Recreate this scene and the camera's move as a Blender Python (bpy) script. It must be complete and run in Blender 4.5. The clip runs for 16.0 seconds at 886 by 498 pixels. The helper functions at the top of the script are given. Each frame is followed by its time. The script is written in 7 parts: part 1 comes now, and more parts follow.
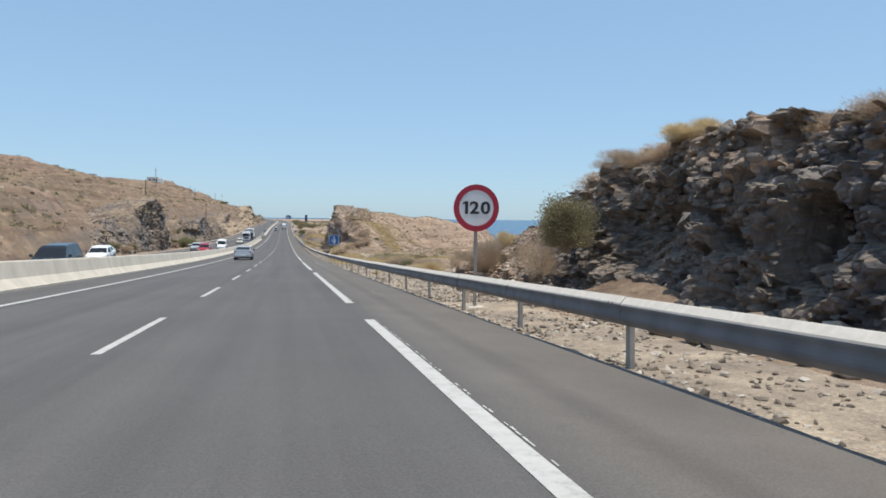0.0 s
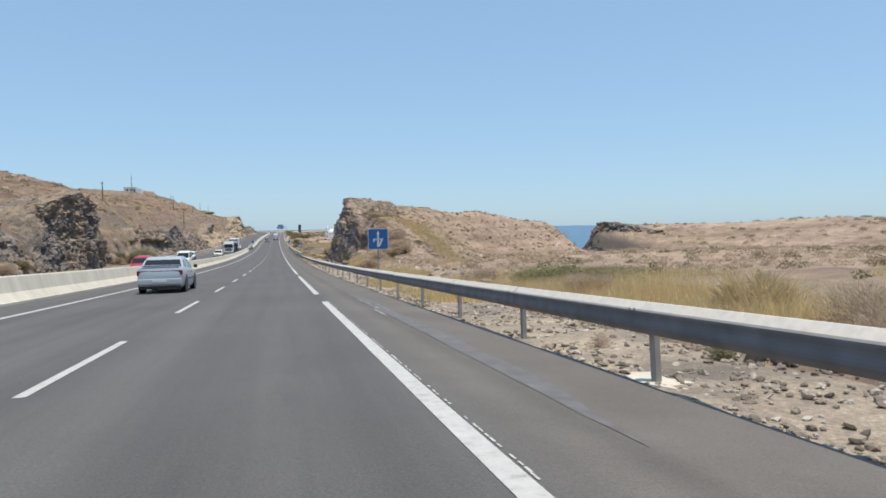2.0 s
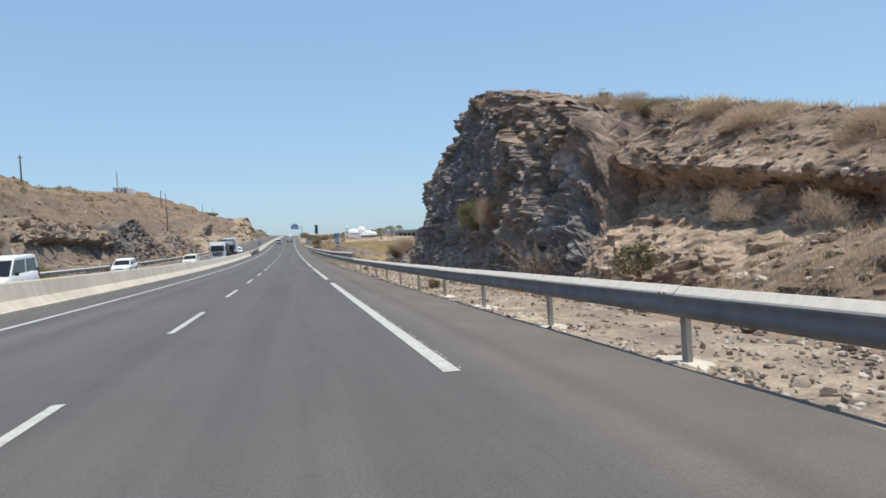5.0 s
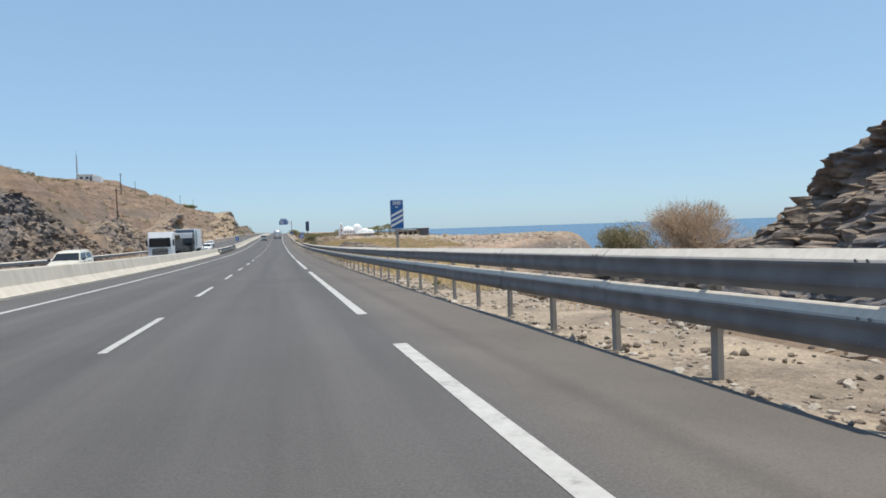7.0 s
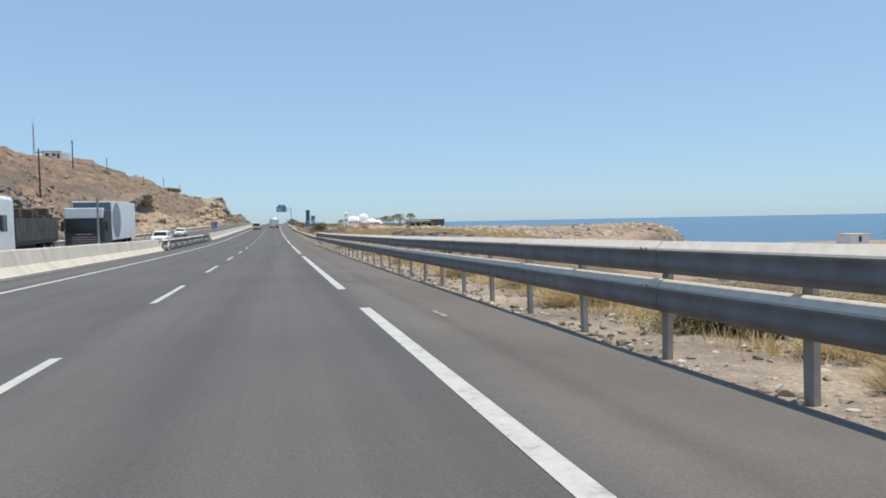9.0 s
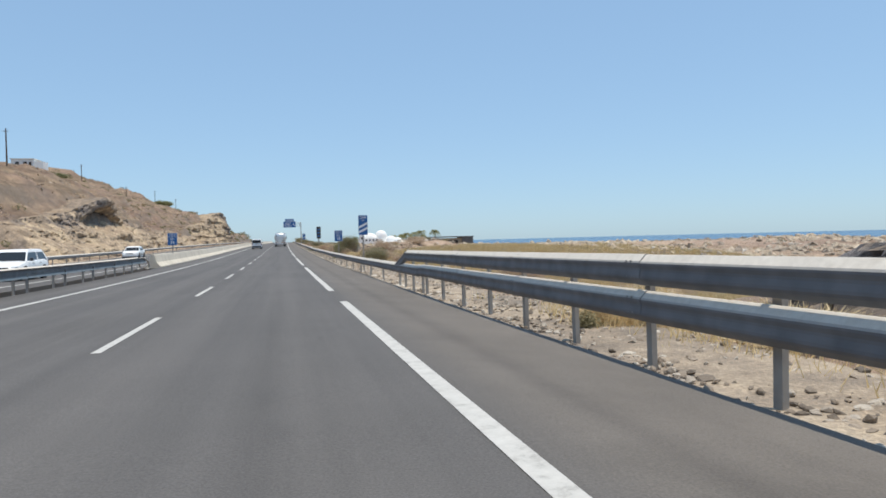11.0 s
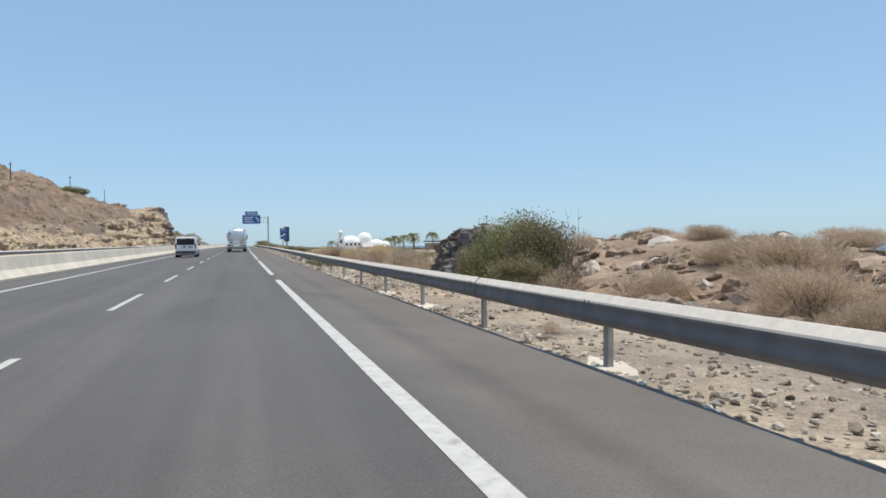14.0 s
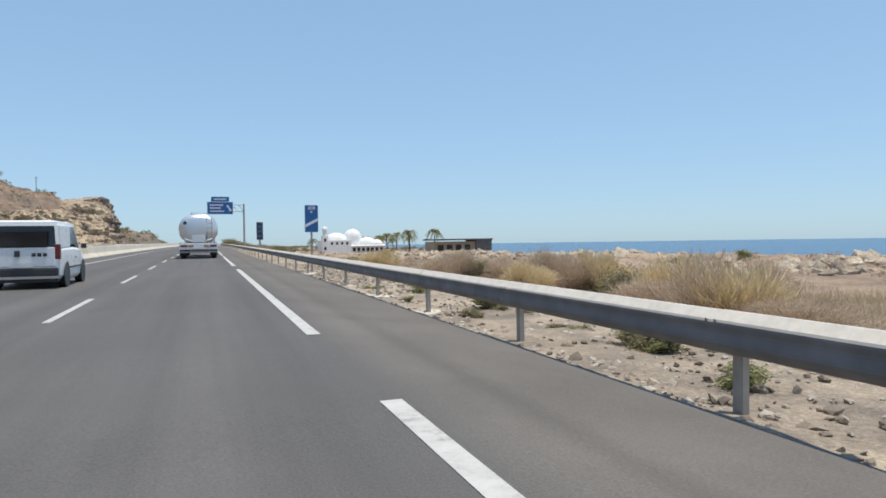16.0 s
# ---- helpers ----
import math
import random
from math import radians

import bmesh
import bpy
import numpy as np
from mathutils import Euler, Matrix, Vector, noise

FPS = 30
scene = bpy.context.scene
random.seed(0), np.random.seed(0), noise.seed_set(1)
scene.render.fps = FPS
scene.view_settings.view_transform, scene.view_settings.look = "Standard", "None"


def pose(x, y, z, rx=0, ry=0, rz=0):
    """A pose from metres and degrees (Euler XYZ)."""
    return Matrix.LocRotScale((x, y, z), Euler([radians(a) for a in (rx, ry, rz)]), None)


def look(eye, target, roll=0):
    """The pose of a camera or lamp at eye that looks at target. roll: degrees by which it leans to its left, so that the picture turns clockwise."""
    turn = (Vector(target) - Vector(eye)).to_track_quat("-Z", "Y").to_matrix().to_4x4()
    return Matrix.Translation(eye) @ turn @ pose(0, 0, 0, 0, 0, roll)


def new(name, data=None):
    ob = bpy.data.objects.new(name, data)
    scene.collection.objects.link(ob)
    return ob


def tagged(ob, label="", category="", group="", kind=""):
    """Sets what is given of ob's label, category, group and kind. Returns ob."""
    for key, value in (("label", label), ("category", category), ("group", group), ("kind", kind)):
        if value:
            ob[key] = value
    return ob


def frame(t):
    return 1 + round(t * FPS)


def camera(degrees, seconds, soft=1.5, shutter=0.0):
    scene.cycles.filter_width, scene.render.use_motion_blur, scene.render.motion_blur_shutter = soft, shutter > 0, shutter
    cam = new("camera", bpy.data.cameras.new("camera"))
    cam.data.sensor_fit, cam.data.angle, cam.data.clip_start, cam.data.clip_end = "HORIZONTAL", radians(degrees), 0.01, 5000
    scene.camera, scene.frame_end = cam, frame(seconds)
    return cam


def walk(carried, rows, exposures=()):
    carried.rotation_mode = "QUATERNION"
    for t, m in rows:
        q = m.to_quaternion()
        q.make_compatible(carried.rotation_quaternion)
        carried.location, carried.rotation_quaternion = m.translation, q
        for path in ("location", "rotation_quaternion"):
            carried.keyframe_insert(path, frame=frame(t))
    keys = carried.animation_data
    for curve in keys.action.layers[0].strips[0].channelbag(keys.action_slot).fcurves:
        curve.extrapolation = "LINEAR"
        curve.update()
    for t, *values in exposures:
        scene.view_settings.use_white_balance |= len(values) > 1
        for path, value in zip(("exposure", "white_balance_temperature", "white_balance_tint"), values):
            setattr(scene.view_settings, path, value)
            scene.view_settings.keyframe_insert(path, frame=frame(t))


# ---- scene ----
# The drive: seconds, eye x y z in metres, turn in degrees.
PATH = [
    (0, -0.243, 2.69, 1.081, 87.169, -0.637, -9.444),
    (0.5, -0.762, 12.73, 0.545, 87.547, -0.801, -10.061),
    (1, -1.377, 22.966, 0.011, 87.557, -1.344, -10.239),
    (1.5, -2.011, 33.697, -0.533, 87.625, -0.501, -9.945),
    (2, -2.783, 44.17, -1.049, 87.898, 0.944, -10.092),
    (2.5, -3.541, 54.852, -1.553, 89.496, 0.868, -9.393),
    (3, -4.295, 65.625, -2.037, 91.243, -0.302, -9.848),
    (3.5, -5.077, 76.163, -2.487, 89.941, 0.471, -8.522),
    (4, -5.842, 87.27, -2.936, 88.646, 3.531, -7.126),
    (4.5, -6.628, 97.968, -3.345, 89.086, 2.084, -8.502),
    (5, -7.395, 108.721, -3.732, 87.945, 2.89, -8.992),
    (7.5, -11.004, 163.204, -5.332, 88.024, 1.769, -10.112),
    (8, -11.82, 174.934, -5.6, 87.053, 1.478, -10.265),
    (8.5, -12.648, 186.082, -5.831, 87.718, 1.105, -10.583),
    (9, -13.469, 197.527, -6.043, 87.444, 1.141, -10.168),
    (11.5, -17.257, 252.459, -6.786, 89.279, 1.382, -9.499),
    (12, -17.994, 263.368, -6.866, 89.311, 0.687, -9.26),
    (12.5, -18.744, 274.279, -6.918, 89.653, 0.387, -9.533),
    (13, -19.53, 285.376, -6.944, 88.745, 0.898, -9.815),
    (13.5, -20.323, 296.274, -6.944, 88.808, 0.81, -11.318),
    (14, -21.028, 306.408, -6.927, 89.514, 0.936, -12.97),
    (14.5, -21.778, 316.726, -6.895, 89.71, 0.486, -12.924),
    (15, -22.545, 327.548, -6.844, 89.745, 1.11, -13.111),
    (15.5, -23.313, 337.966, -6.779, 89.982, 0.541, -13.915),
    (16, -24.139, 348.746, -6.702, 89.366, 0.847, -15.867),
]
cam = camera(67.39, 16.0, soft=1.7)
walk(cam, [(t, pose(x, y, z, rx, ry, rz)) for t, x, y, z, rx, ry, rz in PATH])

# ---- world and sun ----
world = bpy.data.worlds.new("world")
scene.world = world
world.use_nodes = True
wn = world.node_tree.nodes
sky = wn.new("ShaderNodeTexSky")
sky.sky_type = 'NISHITA'
sky.sun_disc = False
sky.sun_elevation = radians(80)
SUN_DIR = Vector((math.cos(radians(80)) * 0.94, -math.cos(radians(80)) * 0.34, math.sin(radians(80)))).normalized()
sky.sun_rotation = math.atan2(SUN_DIR.x, SUN_DIR.y)
sky.altitude = 30
sky.air_density = 1.0
sky.dust_density = 0.35
sky.ozone_density = 3.0
wn["Background"].inputs["Strength"].default_value = 0.15
gam = wn.new("ShaderNodeGamma")
gam.inputs["Gamma"].default_value = 0.4
tint = wn.new("ShaderNodeMix")
tint.data_type, tint.blend_type = 'RGBA', 'MULTIPLY'
tint.inputs[0].default_value = 1.0
tint.inputs[7].default_value = (1.11, 1.49, 1.86, 1)
world.node_tree.links.new(sky.outputs[0], gam.inputs[0])
world.node_tree.links.new(gam.outputs[0], tint.inputs[6])
world.node_tree.links.new(tint.outputs[2], wn["Background"].inputs["Color"])
sun = new("sun", bpy.data.lights.new("sun", 'SUN'))
sun.data.energy, sun.data.angle, sun.data.color = 2.9, radians(0.53), (1.0, 0.93, 0.82)
sun.matrix_world = look((0, 0, 60), Vector((0, 0, 60)) - SUN_DIR)
scene.view_settings.exposure = 0.55

# Road alignment: distance knots, heading (degrees to the left), gradient.
KNOTS = [-41.15, 38.85, 88.85, 138.85, 188.85, 238.85, 288.85, 338.85, 398.85, 478.85, 598.85, 700, 900, 1300]
HEADING = [2.984, 3.907, 3.846, 3.892, 4.112, 3.998, 4.121, 4.037, 3.731, 3.463, 3.195, 4.6, 8.0, 12.0]
GRADE = [-0.0597, -0.0491, -0.0387, -0.0285, -0.0189, -0.0115, -0.0002, 0.0072, 0.0060, 0.0045, 0.0020, 0.0, 0.0, 0.0]

STEP = 1.0
S0, S1 = -320, 1700
_s = np.arange(S0, S1 + 1, STEP)
_h = np.radians(np.interp(_s, KNOTS, HEADING))
_g = np.interp(_s, KNOTS, GRADE)
_x = np.concatenate([[0], np.cumsum(-np.sin((_h[1:] + _h[:-1]) / 2))])
_y = np.concatenate([[0], np.cumsum(np.cos((_h[1:] + _h[:-1]) / 2))])
_z = np.concatenate([[0], np.cumsum((_g[1:] + _g[:-1]) / 2)])
_x, _y, _z = (a - np.interp(-1.15, _s, a) for a in (_x, _y, _z))


def RN(s, d, up=0.0):
    """World places (arrays) at distance s along the road, d to its right, up above its surface."""
    s = np.asarray(s, float)
    d = np.asarray(d, float)
    x, y, z, h = (np.interp(s, _s, a) for a in (_x, _y, _z, _h))
    return np.stack([x + d * np.cos(h), y + d * np.sin(h), z + up], -1)


def R(s, d, up=0.0):
    return Vector(RN(s, d, up))


def heading(s):
    return float(np.degrees(np.interp(s, _s, _h)))


def on_road(s, d, up=0.0, turn=0.0):
    """A pose at that place, its y axis along the road."""
    p = R(s, d, up)
    return pose(p.x, p.y, p.z, 0, 0, heading(s) + turn)


def tilted(s, d, up=0.0, turn=0.0):
    """As on_road, but pitched with the road's gradient."""
    p = R(s, d, up)
    return pose(p.x, p.y, p.z, 0, 0, heading(s)) @ pose(0, 0, 0, math.degrees(math.atan(float(np.interp(s, _s, _g)))), 0, turn)


SEA = float(np.interp(250, _s, _z)) - 15.0


# ---- noise on arrays ----
def _hash(ix, iy, iz, seed):
    n = (ix * 374761393 + iy * 668265263 + iz * 2147483647 + seed * 1274126177) & 0xFFFFFFFF
    n = ((n ^ (n >> 13)) * 1274126177) & 0xFFFFFFFF
    n = n ^ (n >> 16)
    return (n & 0xFFFF) / 32767.5 - 1.0


def vnoise(p, seed=0):
    """Smooth value noise, -1 to 1, at an array of places."""
    i = np.floor(p).astype(np.int64)
    f = p - i
    f = f * f * (3 - 2 * f)
    out = 0
    for dx in (0, 1):
        for dy in (0, 1):
            for dz in (0, 1):
                w = (f[..., 0] if dx else 1 - f[..., 0]) * (f[..., 1] if dy else 1 - f[..., 1]) * (f[..., 2] if dz else 1 - f[..., 2])
                out = out + w * _hash(i[..., 0] + dx, i[..., 1] + dy, i[..., 2] + dz, seed)
    return out


def fbm(p, octaves=4, seed=0, gain=0.5):
    out, amp = 0, 1.0
    for o in range(octaves):
        out = out + amp * vnoise(p * (2.0 ** o) + 17.3 * o, seed + o)
        amp *= gain
    return out


def blocky(p, seed=0):
    """Cellular steps, as in jointed rock: each cell has one height; also the distance to its edge."""
    i = np.floor(p).astype(np.int64)
    best = np.full(p.shape[:-1], 9.0)
    second = np.full(p.shape[:-1], 9.0)
    val = np.zeros(p.shape[:-1])
    for dx in (-1, 0, 1):
        for dy in (-1, 0, 1):
            for dz in (-1, 0, 1):
                c = i + np.array([dx, dy, dz])
                q = np.stack([c[..., k] + 0.5 + 0.45 * _hash(c[..., 0], c[..., 1], c[..., 2], seed + 11 * k) for k in range(3)], -1)
                r = np.linalg.norm(p - q, axis=-1)
                v = _hash(c[..., 0], c[..., 1], c[..., 2], seed + 77)
                near = r < best
                second = np.where(near, best, np.minimum(second, r))
                val = np.where(near, v, val)
                best = np.where(near, r, best)
    return val, second - best


# ---- materials ----
def mat(name, rough=0.8, metal=0.0):
    m = bpy.data.materials.new(name)
    m.use_nodes = True
    b = m.node_tree.nodes["Principled BSDF"]
    b.inputs["Roughness"].default_value = rough
    b.inputs["Metallic"].default_value = metal
    return m, m.node_tree, b


def node(nt, kind, **inputs):
    n = nt.nodes.new(kind)
    for k, v in inputs.items():
        n.inputs[k.replace("_", " ")].default_value = v
    return n


def noise_tex(nt, scale, detail=6.0, rough=0.6, space="pos", stretch=None):
    n = node(nt, "ShaderNodeTexNoise", Scale=scale, Detail=detail, Roughness=rough)
    src = nt.nodes.new("ShaderNodeNewGeometry").outputs["Position"] if space == "pos" else nt.nodes.new("ShaderNodeTexCoord").outputs["Object"]
    if stretch:
        mp = nt.nodes.new("ShaderNodeMapping")
        mp.inputs["Scale"].default_value = stretch
        nt.links.new(src, mp.inputs["Vector"])
        src = mp.outputs[0]
    nt.links.new(src, n.inputs["Vector"])
    return n.outputs[0]


def ramp(nt, fac, *stops):
    r = nt.nodes.new("ShaderNodeValToRGB")
    e = r.color_ramp.elements
    while len(e) < len(stops):
        e.new(0.5)
    for el, (at, col) in zip(e, stops):
        el.position = at
        el.color = (*col, 1) if len(col) == 3 else col
    nt.links.new(fac, r.inputs[0])
    return r.outputs[0]


def mix(nt, fac, a, b, kind='MIX'):
    m = nt.nodes.new("ShaderNodeMix")
    m.data_type = 'RGBA'
    m.blend_type = kind
    for sock, v in ((m.inputs[0], fac), (m.inputs[6], a), (m.inputs[7], b)):
        if isinstance(v, (int, float)):
            sock.default_value = v
        elif isinstance(v, tuple):
            sock.default_value = (*v, 1)
        else:
            nt.links.new(v, sock)
    return m.outputs[2]


def bump(nt, b, height, strength=0.5, distance=0.05):
    n = node(nt, "ShaderNodeBump", Strength=strength, Distance=distance)
    nt.links.new(height, n.inputs["Height"])
    nt.links.new(n.outputs[0], b.inputs["Normal"])


def plain(name, col, rough=0.6, metal=0.0, grain=0.12, scale=9.0, space="obj"):
    """A paint, plastic or metal with a little dirt and unevenness."""
    m, nt, b = mat(name, rough, metal)
    n1 = noise_tex(nt, scale, 5, 0.6, space)
    lo = tuple(c * (1 - grain) for c in col)
    hi = tuple(min(1, c * (1 + grain)) for c in col)
    nt.links.new(ramp(nt, n1, (0.3, lo), (0.7, hi)), b.inputs["Base Color"])
    nt.links.new(ramp(nt, noise_tex(nt, scale * 4, 3, 0.5, space), (0.3, (rough * 0.85,) * 3), (0.7, (min(1, rough * 1.15),) * 3)), b.inputs["Roughness"])
    return m


def rock_material(name, dark, brown, light):
    m, nt, b = mat(name, 0.92)
    big = ramp(nt, noise_tex(nt, 0.16, 4, 0.55), (0.40, (0, 0, 0)), (0.60, (1, 1, 1)))
    mid = noise_tex(nt, 0.9, 8, 0.68)
    fine = noise_tex(nt, 7.0, 8, 0.7)
    basalt = ramp(nt, mid, (0.32, tuple(c * 0.6 for c in dark)), (0.5, dark), (0.68, tuple(c * 1.8 for c in dark)))
    earth = ramp(nt, mid, (0.30, tuple(c * 0.55 for c in brown)), (0.52, brown), (0.72, tuple(min(1, c * 1.4) for c in brown)))
    col = mix(nt, big, basalt, earth)
    # dust and soil lie on what faces up
    nrm = nt.nodes.new("ShaderNodeNewGeometry")
    sep = nt.nodes.new("ShaderNodeSeparateXYZ")
    nt.links.new(nrm.outputs["Normal"], sep.inputs[0])
    up = ramp(nt, sep.outputs["Z"], (0.70, (0, 0, 0)), (0.96, (0.6, 0.6, 0.6)))
    col = mix(nt, up, col, ramp(nt, fine, (0.3, (0.23, 0.165, 0.105)), (0.7, (0.40, 0.30, 0.20))))
    for sc, amt, lo, hi, pale in ((1.9, 0.5, 0.62, 1.25, 0.66), (6.5, 0.4, 0.7, 1.35, 0.64)):
        cell = node(nt, "ShaderNodeTexVoronoi", Scale=sc)
        warp = nt.nodes.new("ShaderNodeMix")
        warp.data_type = 'VECTOR'
        warp.inputs[0].default_value = 0.25
        nz = node(nt, "ShaderNodeTexNoise", Scale=sc * 1.3, Detail=4.0)
        nt.links.new(nrm.outputs["Position"], nz.inputs["Vector"])
        nt.links.new(nrm.outputs["Position"], warp.inputs[4])
        nt.links.new(nz.outputs["Color"], warp.inputs[5])
        nt.links.new(warp.outputs[1], cell.inputs["Vector"])
        sp = nt.nodes.new("ShaderNodeSeparateColor")
        nt.links.new(cell.outputs["Color"], sp.inputs[0])
        col = mix(nt, amt, col, ramp(nt, sp.outputs[0], (0.0, (lo,) * 3), (0.6, (1.0,) * 3), (1.0, (hi,) * 3)), 'MULTIPLY')
        # pale broken flecks
        col = mix(nt, ramp(nt, noise_tex(nt, sc * 1.7, 8, 0.78), (pale, (0, 0, 0)), (pale + 0.07, (0.6, 0.6, 0.6))), col, light)
    col = mix(nt, 0.5, col, ramp(nt, fine, (0.25, (0.5, 0.5, 0.5)), (0.75, (1.5, 1.5, 1.5))), 'MULTIPLY')
    nt.links.new(col, b.inputs["Base Color"])
    v = node(nt, "ShaderNodeTexVoronoi", Scale=1.6)
    v.feature = 'DISTANCE_TO_EDGE'
    nt.links.new(nrm.outputs["Position"], v.inputs["Vector"])
    crack = ramp(nt, v.outputs["Distance"], (0.0, (0, 0, 0)), (0.12, (1, 1, 1)))
    h = mix(nt, 0.65, crack, ramp(nt, noise_tex(nt, 3.0, 10, 0.75), (0.2, (0, 0, 0)), (0.8, (1, 1, 1))))
    bump(nt, b, h, 0.7, 0.12)
    return m


ROCK = rock_material("basalt rock", (0.140, 0.138, 0.145), (0.25, 0.195, 0.150), (0.66, 0.63, 0.60))
ROCK_BROWN = rock_material("tuff rock", (0.21, 0.158, 0.124), (0.36, 0.272, 0.205), (0.62, 0.55, 0.47))
ROCK_TAN = rock_material("tan bank rock", (0.31, 0.23, 0.175), (0.50, 0.38, 0.285), (0.68, 0.60, 0.51))


def ground_material(name, soils, scrubs, dot_at, pale_col, pale_at):
    """Dry soil and thin scrub in drifts, with dark low plants and pale stony patches."""
    m, nt, b = mat(name, 0.95)
    g1 = noise_tex(nt, 0.045, 5, 0.6)
    g2 = noise_tex(nt, 0.5, 8, 0.68)
    g3 = noise_tex(nt, 5.0, 8, 0.75)
    soil = ramp(nt, g2, *zip((0.30, 0.50, 0.70), soils))
    scrub_c = ramp(nt, g2, *zip((0.30, 0.55, 0.72), scrubs))
    col = mix(nt, ramp(nt, g1, (0.42, (0, 0, 0)), (0.60, (1, 1, 1))), soil, scrub_c)
    dots = ramp(nt, noise_tex(nt, 0.9, 4, 0.6), (dot_at, (0, 0, 0)), (dot_at + 0.09, (0.8, 0.8, 0.8)))
    col = mix(nt, dots, col, ramp(nt, g3, (0.3, (0.10, 0.082, 0.060)), (0.7, (0.24, 0.19, 0.13))))
    pale = ramp(nt, noise_tex(nt, 0.33, 8, 0.75), (pale_at, (0, 0, 0)), (pale_at + 0.10, (0.65, 0.65, 0.65)))
    col = mix(nt, pale, col, pale_col)
    bands = noise_tex(nt, 1.0, 4, 0.6, stretch=(0.05, 0.05, 0.9))
    col = mix(nt, 0.8, col, ramp(nt, bands, (0.36, (0.66, 0.64, 0.63)), (0.5, (0.97, 0.97, 0.97)), (0.66, (1.22, 1.22, 1.20))), 'MULTIPLY')
    col = mix(nt, 0.7, col, ramp(nt, g3, (0.25, (0.5, 0.5, 0.5)), (0.75, (1.45, 1.45, 1.45))), 'MULTIPLY')
    # bare rock shows where the ground is steep
    geo = nt.nodes.new("ShaderNodeNewGeometry")
    sep = nt.nodes.new("ShaderNodeSeparateXYZ")
    nt.links.new(geo.outputs["Normal"], sep.inputs[0])
    bare = ramp(nt, sep.outputs["Z"], (0.52, (0.85, 0.85, 0.85)), (0.80, (0, 0, 0)))
    col = mix(nt, bare, col, ramp(nt, g3, (0.3, (0.10, 0.085, 0.075)), (0.55, (0.22, 0.18, 0.145)), (0.75, (0.42, 0.36, 0.29))))
    nt.links.new(col, b.inputs["Base Color"])
    bump(nt, b, mix(nt, 0.5, ramp(nt, g3, (0.2, (0, 0, 0)), (0.8, (1, 1, 1))), ramp(nt, g2, (0.2, (0, 0, 0)), (0.8, (1, 1, 1)))), 0.9, 0.2)
    return m


GROUND = ground_material("dry ground", ((0.24, 0.165, 0.118), (0.37, 0.262, 0.188), (0.48, 0.355, 0.262)), ((0.22, 0.155, 0.105), (0.37, 0.268, 0.178), (0.49, 0.37, 0.245)), 0.62, (0.56, 0.47, 0.37), 0.60)
GROUND_HILL = ground_material("brown hillside", ((0.125, 0.083, 0.060), (0.235, 0.155, 0.108), (0.345, 0.242, 0.170)), ((0.13, 0.095, 0.062), (0.25, 0.178, 0.115), (0.37, 0.272, 0.175)), 0.57, (0.45, 0.365, 0.275), 0.64)

GRAVEL, nt, b = mat("verge gravel", 0.95)
geo = nt.nodes.new("ShaderNodeNewGeometry")
peb = node(nt, "ShaderNodeTexVoronoi", Scale=34.0, Randomness=1.0)
nt.links.new(geo.outputs["Position"], peb.inputs["Vector"])
sepc = nt.nodes.new("ShaderNodeSeparateColor")
nt.links.new(peb.outputs["Color"], sepc.inputs[0])
dust = ramp(nt, noise_tex(nt, 0.55, 8, 0.68), (0.34, (0.175, 0.145, 0.115)), (0.5, (0.315, 0.254, 0.190)), (0.66, (0.48, 0.39, 0.282)))
col = mix(nt, 0.4, dust, ramp(nt, sepc.outputs[0], (0.0, (0.55, 0.54, 0.53)), (0.6, (1.0, 1.0, 1.0)), (1.0, (1.55, 1.52, 1.48))), 'MULTIPLY')
col = mix(nt, 0.6, col, ramp(nt, noise_tex(nt, 9.0, 8, 0.75), (0.3, (0.6, 0.6, 0.6)), (0.7, (1.35, 1.35, 1.35))), 'MULTIPLY')
nt.links.new(col, b.inputs["Base Color"])
bump(nt, b, mix(nt, 0.5, peb.outputs["Distance"], noise_tex(nt, 12.0, 8, 0.75)), 0.7, 0.04)

# Asphalt: UV holds metres across and along the road.
ASPHALT, nt, b = mat("worn asphalt", 0.88)
uv = nt.nodes.new("ShaderNodeUVMap")
uv.uv_map = "road"
su = nt.nodes.new("ShaderNodeSeparateXYZ")
nt.links.new(uv.outputs[0], su.inputs[0])
mp = nt.nodes.new("ShaderNodeMapping")
mp.inputs["Scale"].default_value = (1.6, 0.035, 1)
nt.links.new(uv.outputs[0], mp.inputs[0])
long_n = node(nt, "ShaderNodeTexNoise", Scale=1.0, Detail=5.0, Roughness=0.6)
nt.links.new(mp.outputs[0], long_n.inputs["Vector"])
# wheel tracks: one wave to a lane, polished darker between the tracks by drips
wave = nt.nodes.new("ShaderNodeMath")
wave.operation = 'MULTIPLY_ADD'
nt.links.new(su.outputs[0], wave.inputs[0])
wave.inputs[1].default_value = 2 * math.pi / 1.8
wave.inputs[2].default_value = 1.1
sinw = nt.nodes.new("ShaderNodeMath")
sinw.operation = 'SINE'
nt.links.new(wave.outputs[0], sinw.inputs[0])
base = ramp(nt, long_n.outputs[0], (0.3, (0.087, 0.081, 0.076)), (0.7, (0.119, 0.111, 0.104)))
half = nt.nodes.new("ShaderNodeMath")
half.operation = 'MULTIPLY_ADD'
nt.links.new(sinw.outputs[0], half.inputs[0])
half.inputs[1].default_value = 0.5
half.inputs[2].default_value = 0.5
track = ramp(nt, half.outputs[0], (0.0, (0.94, 0.94, 0.945)), (1.0, (1.04, 1.035, 1.03)))
col = mix(nt, 1.0, base, track, 'MULTIPLY')
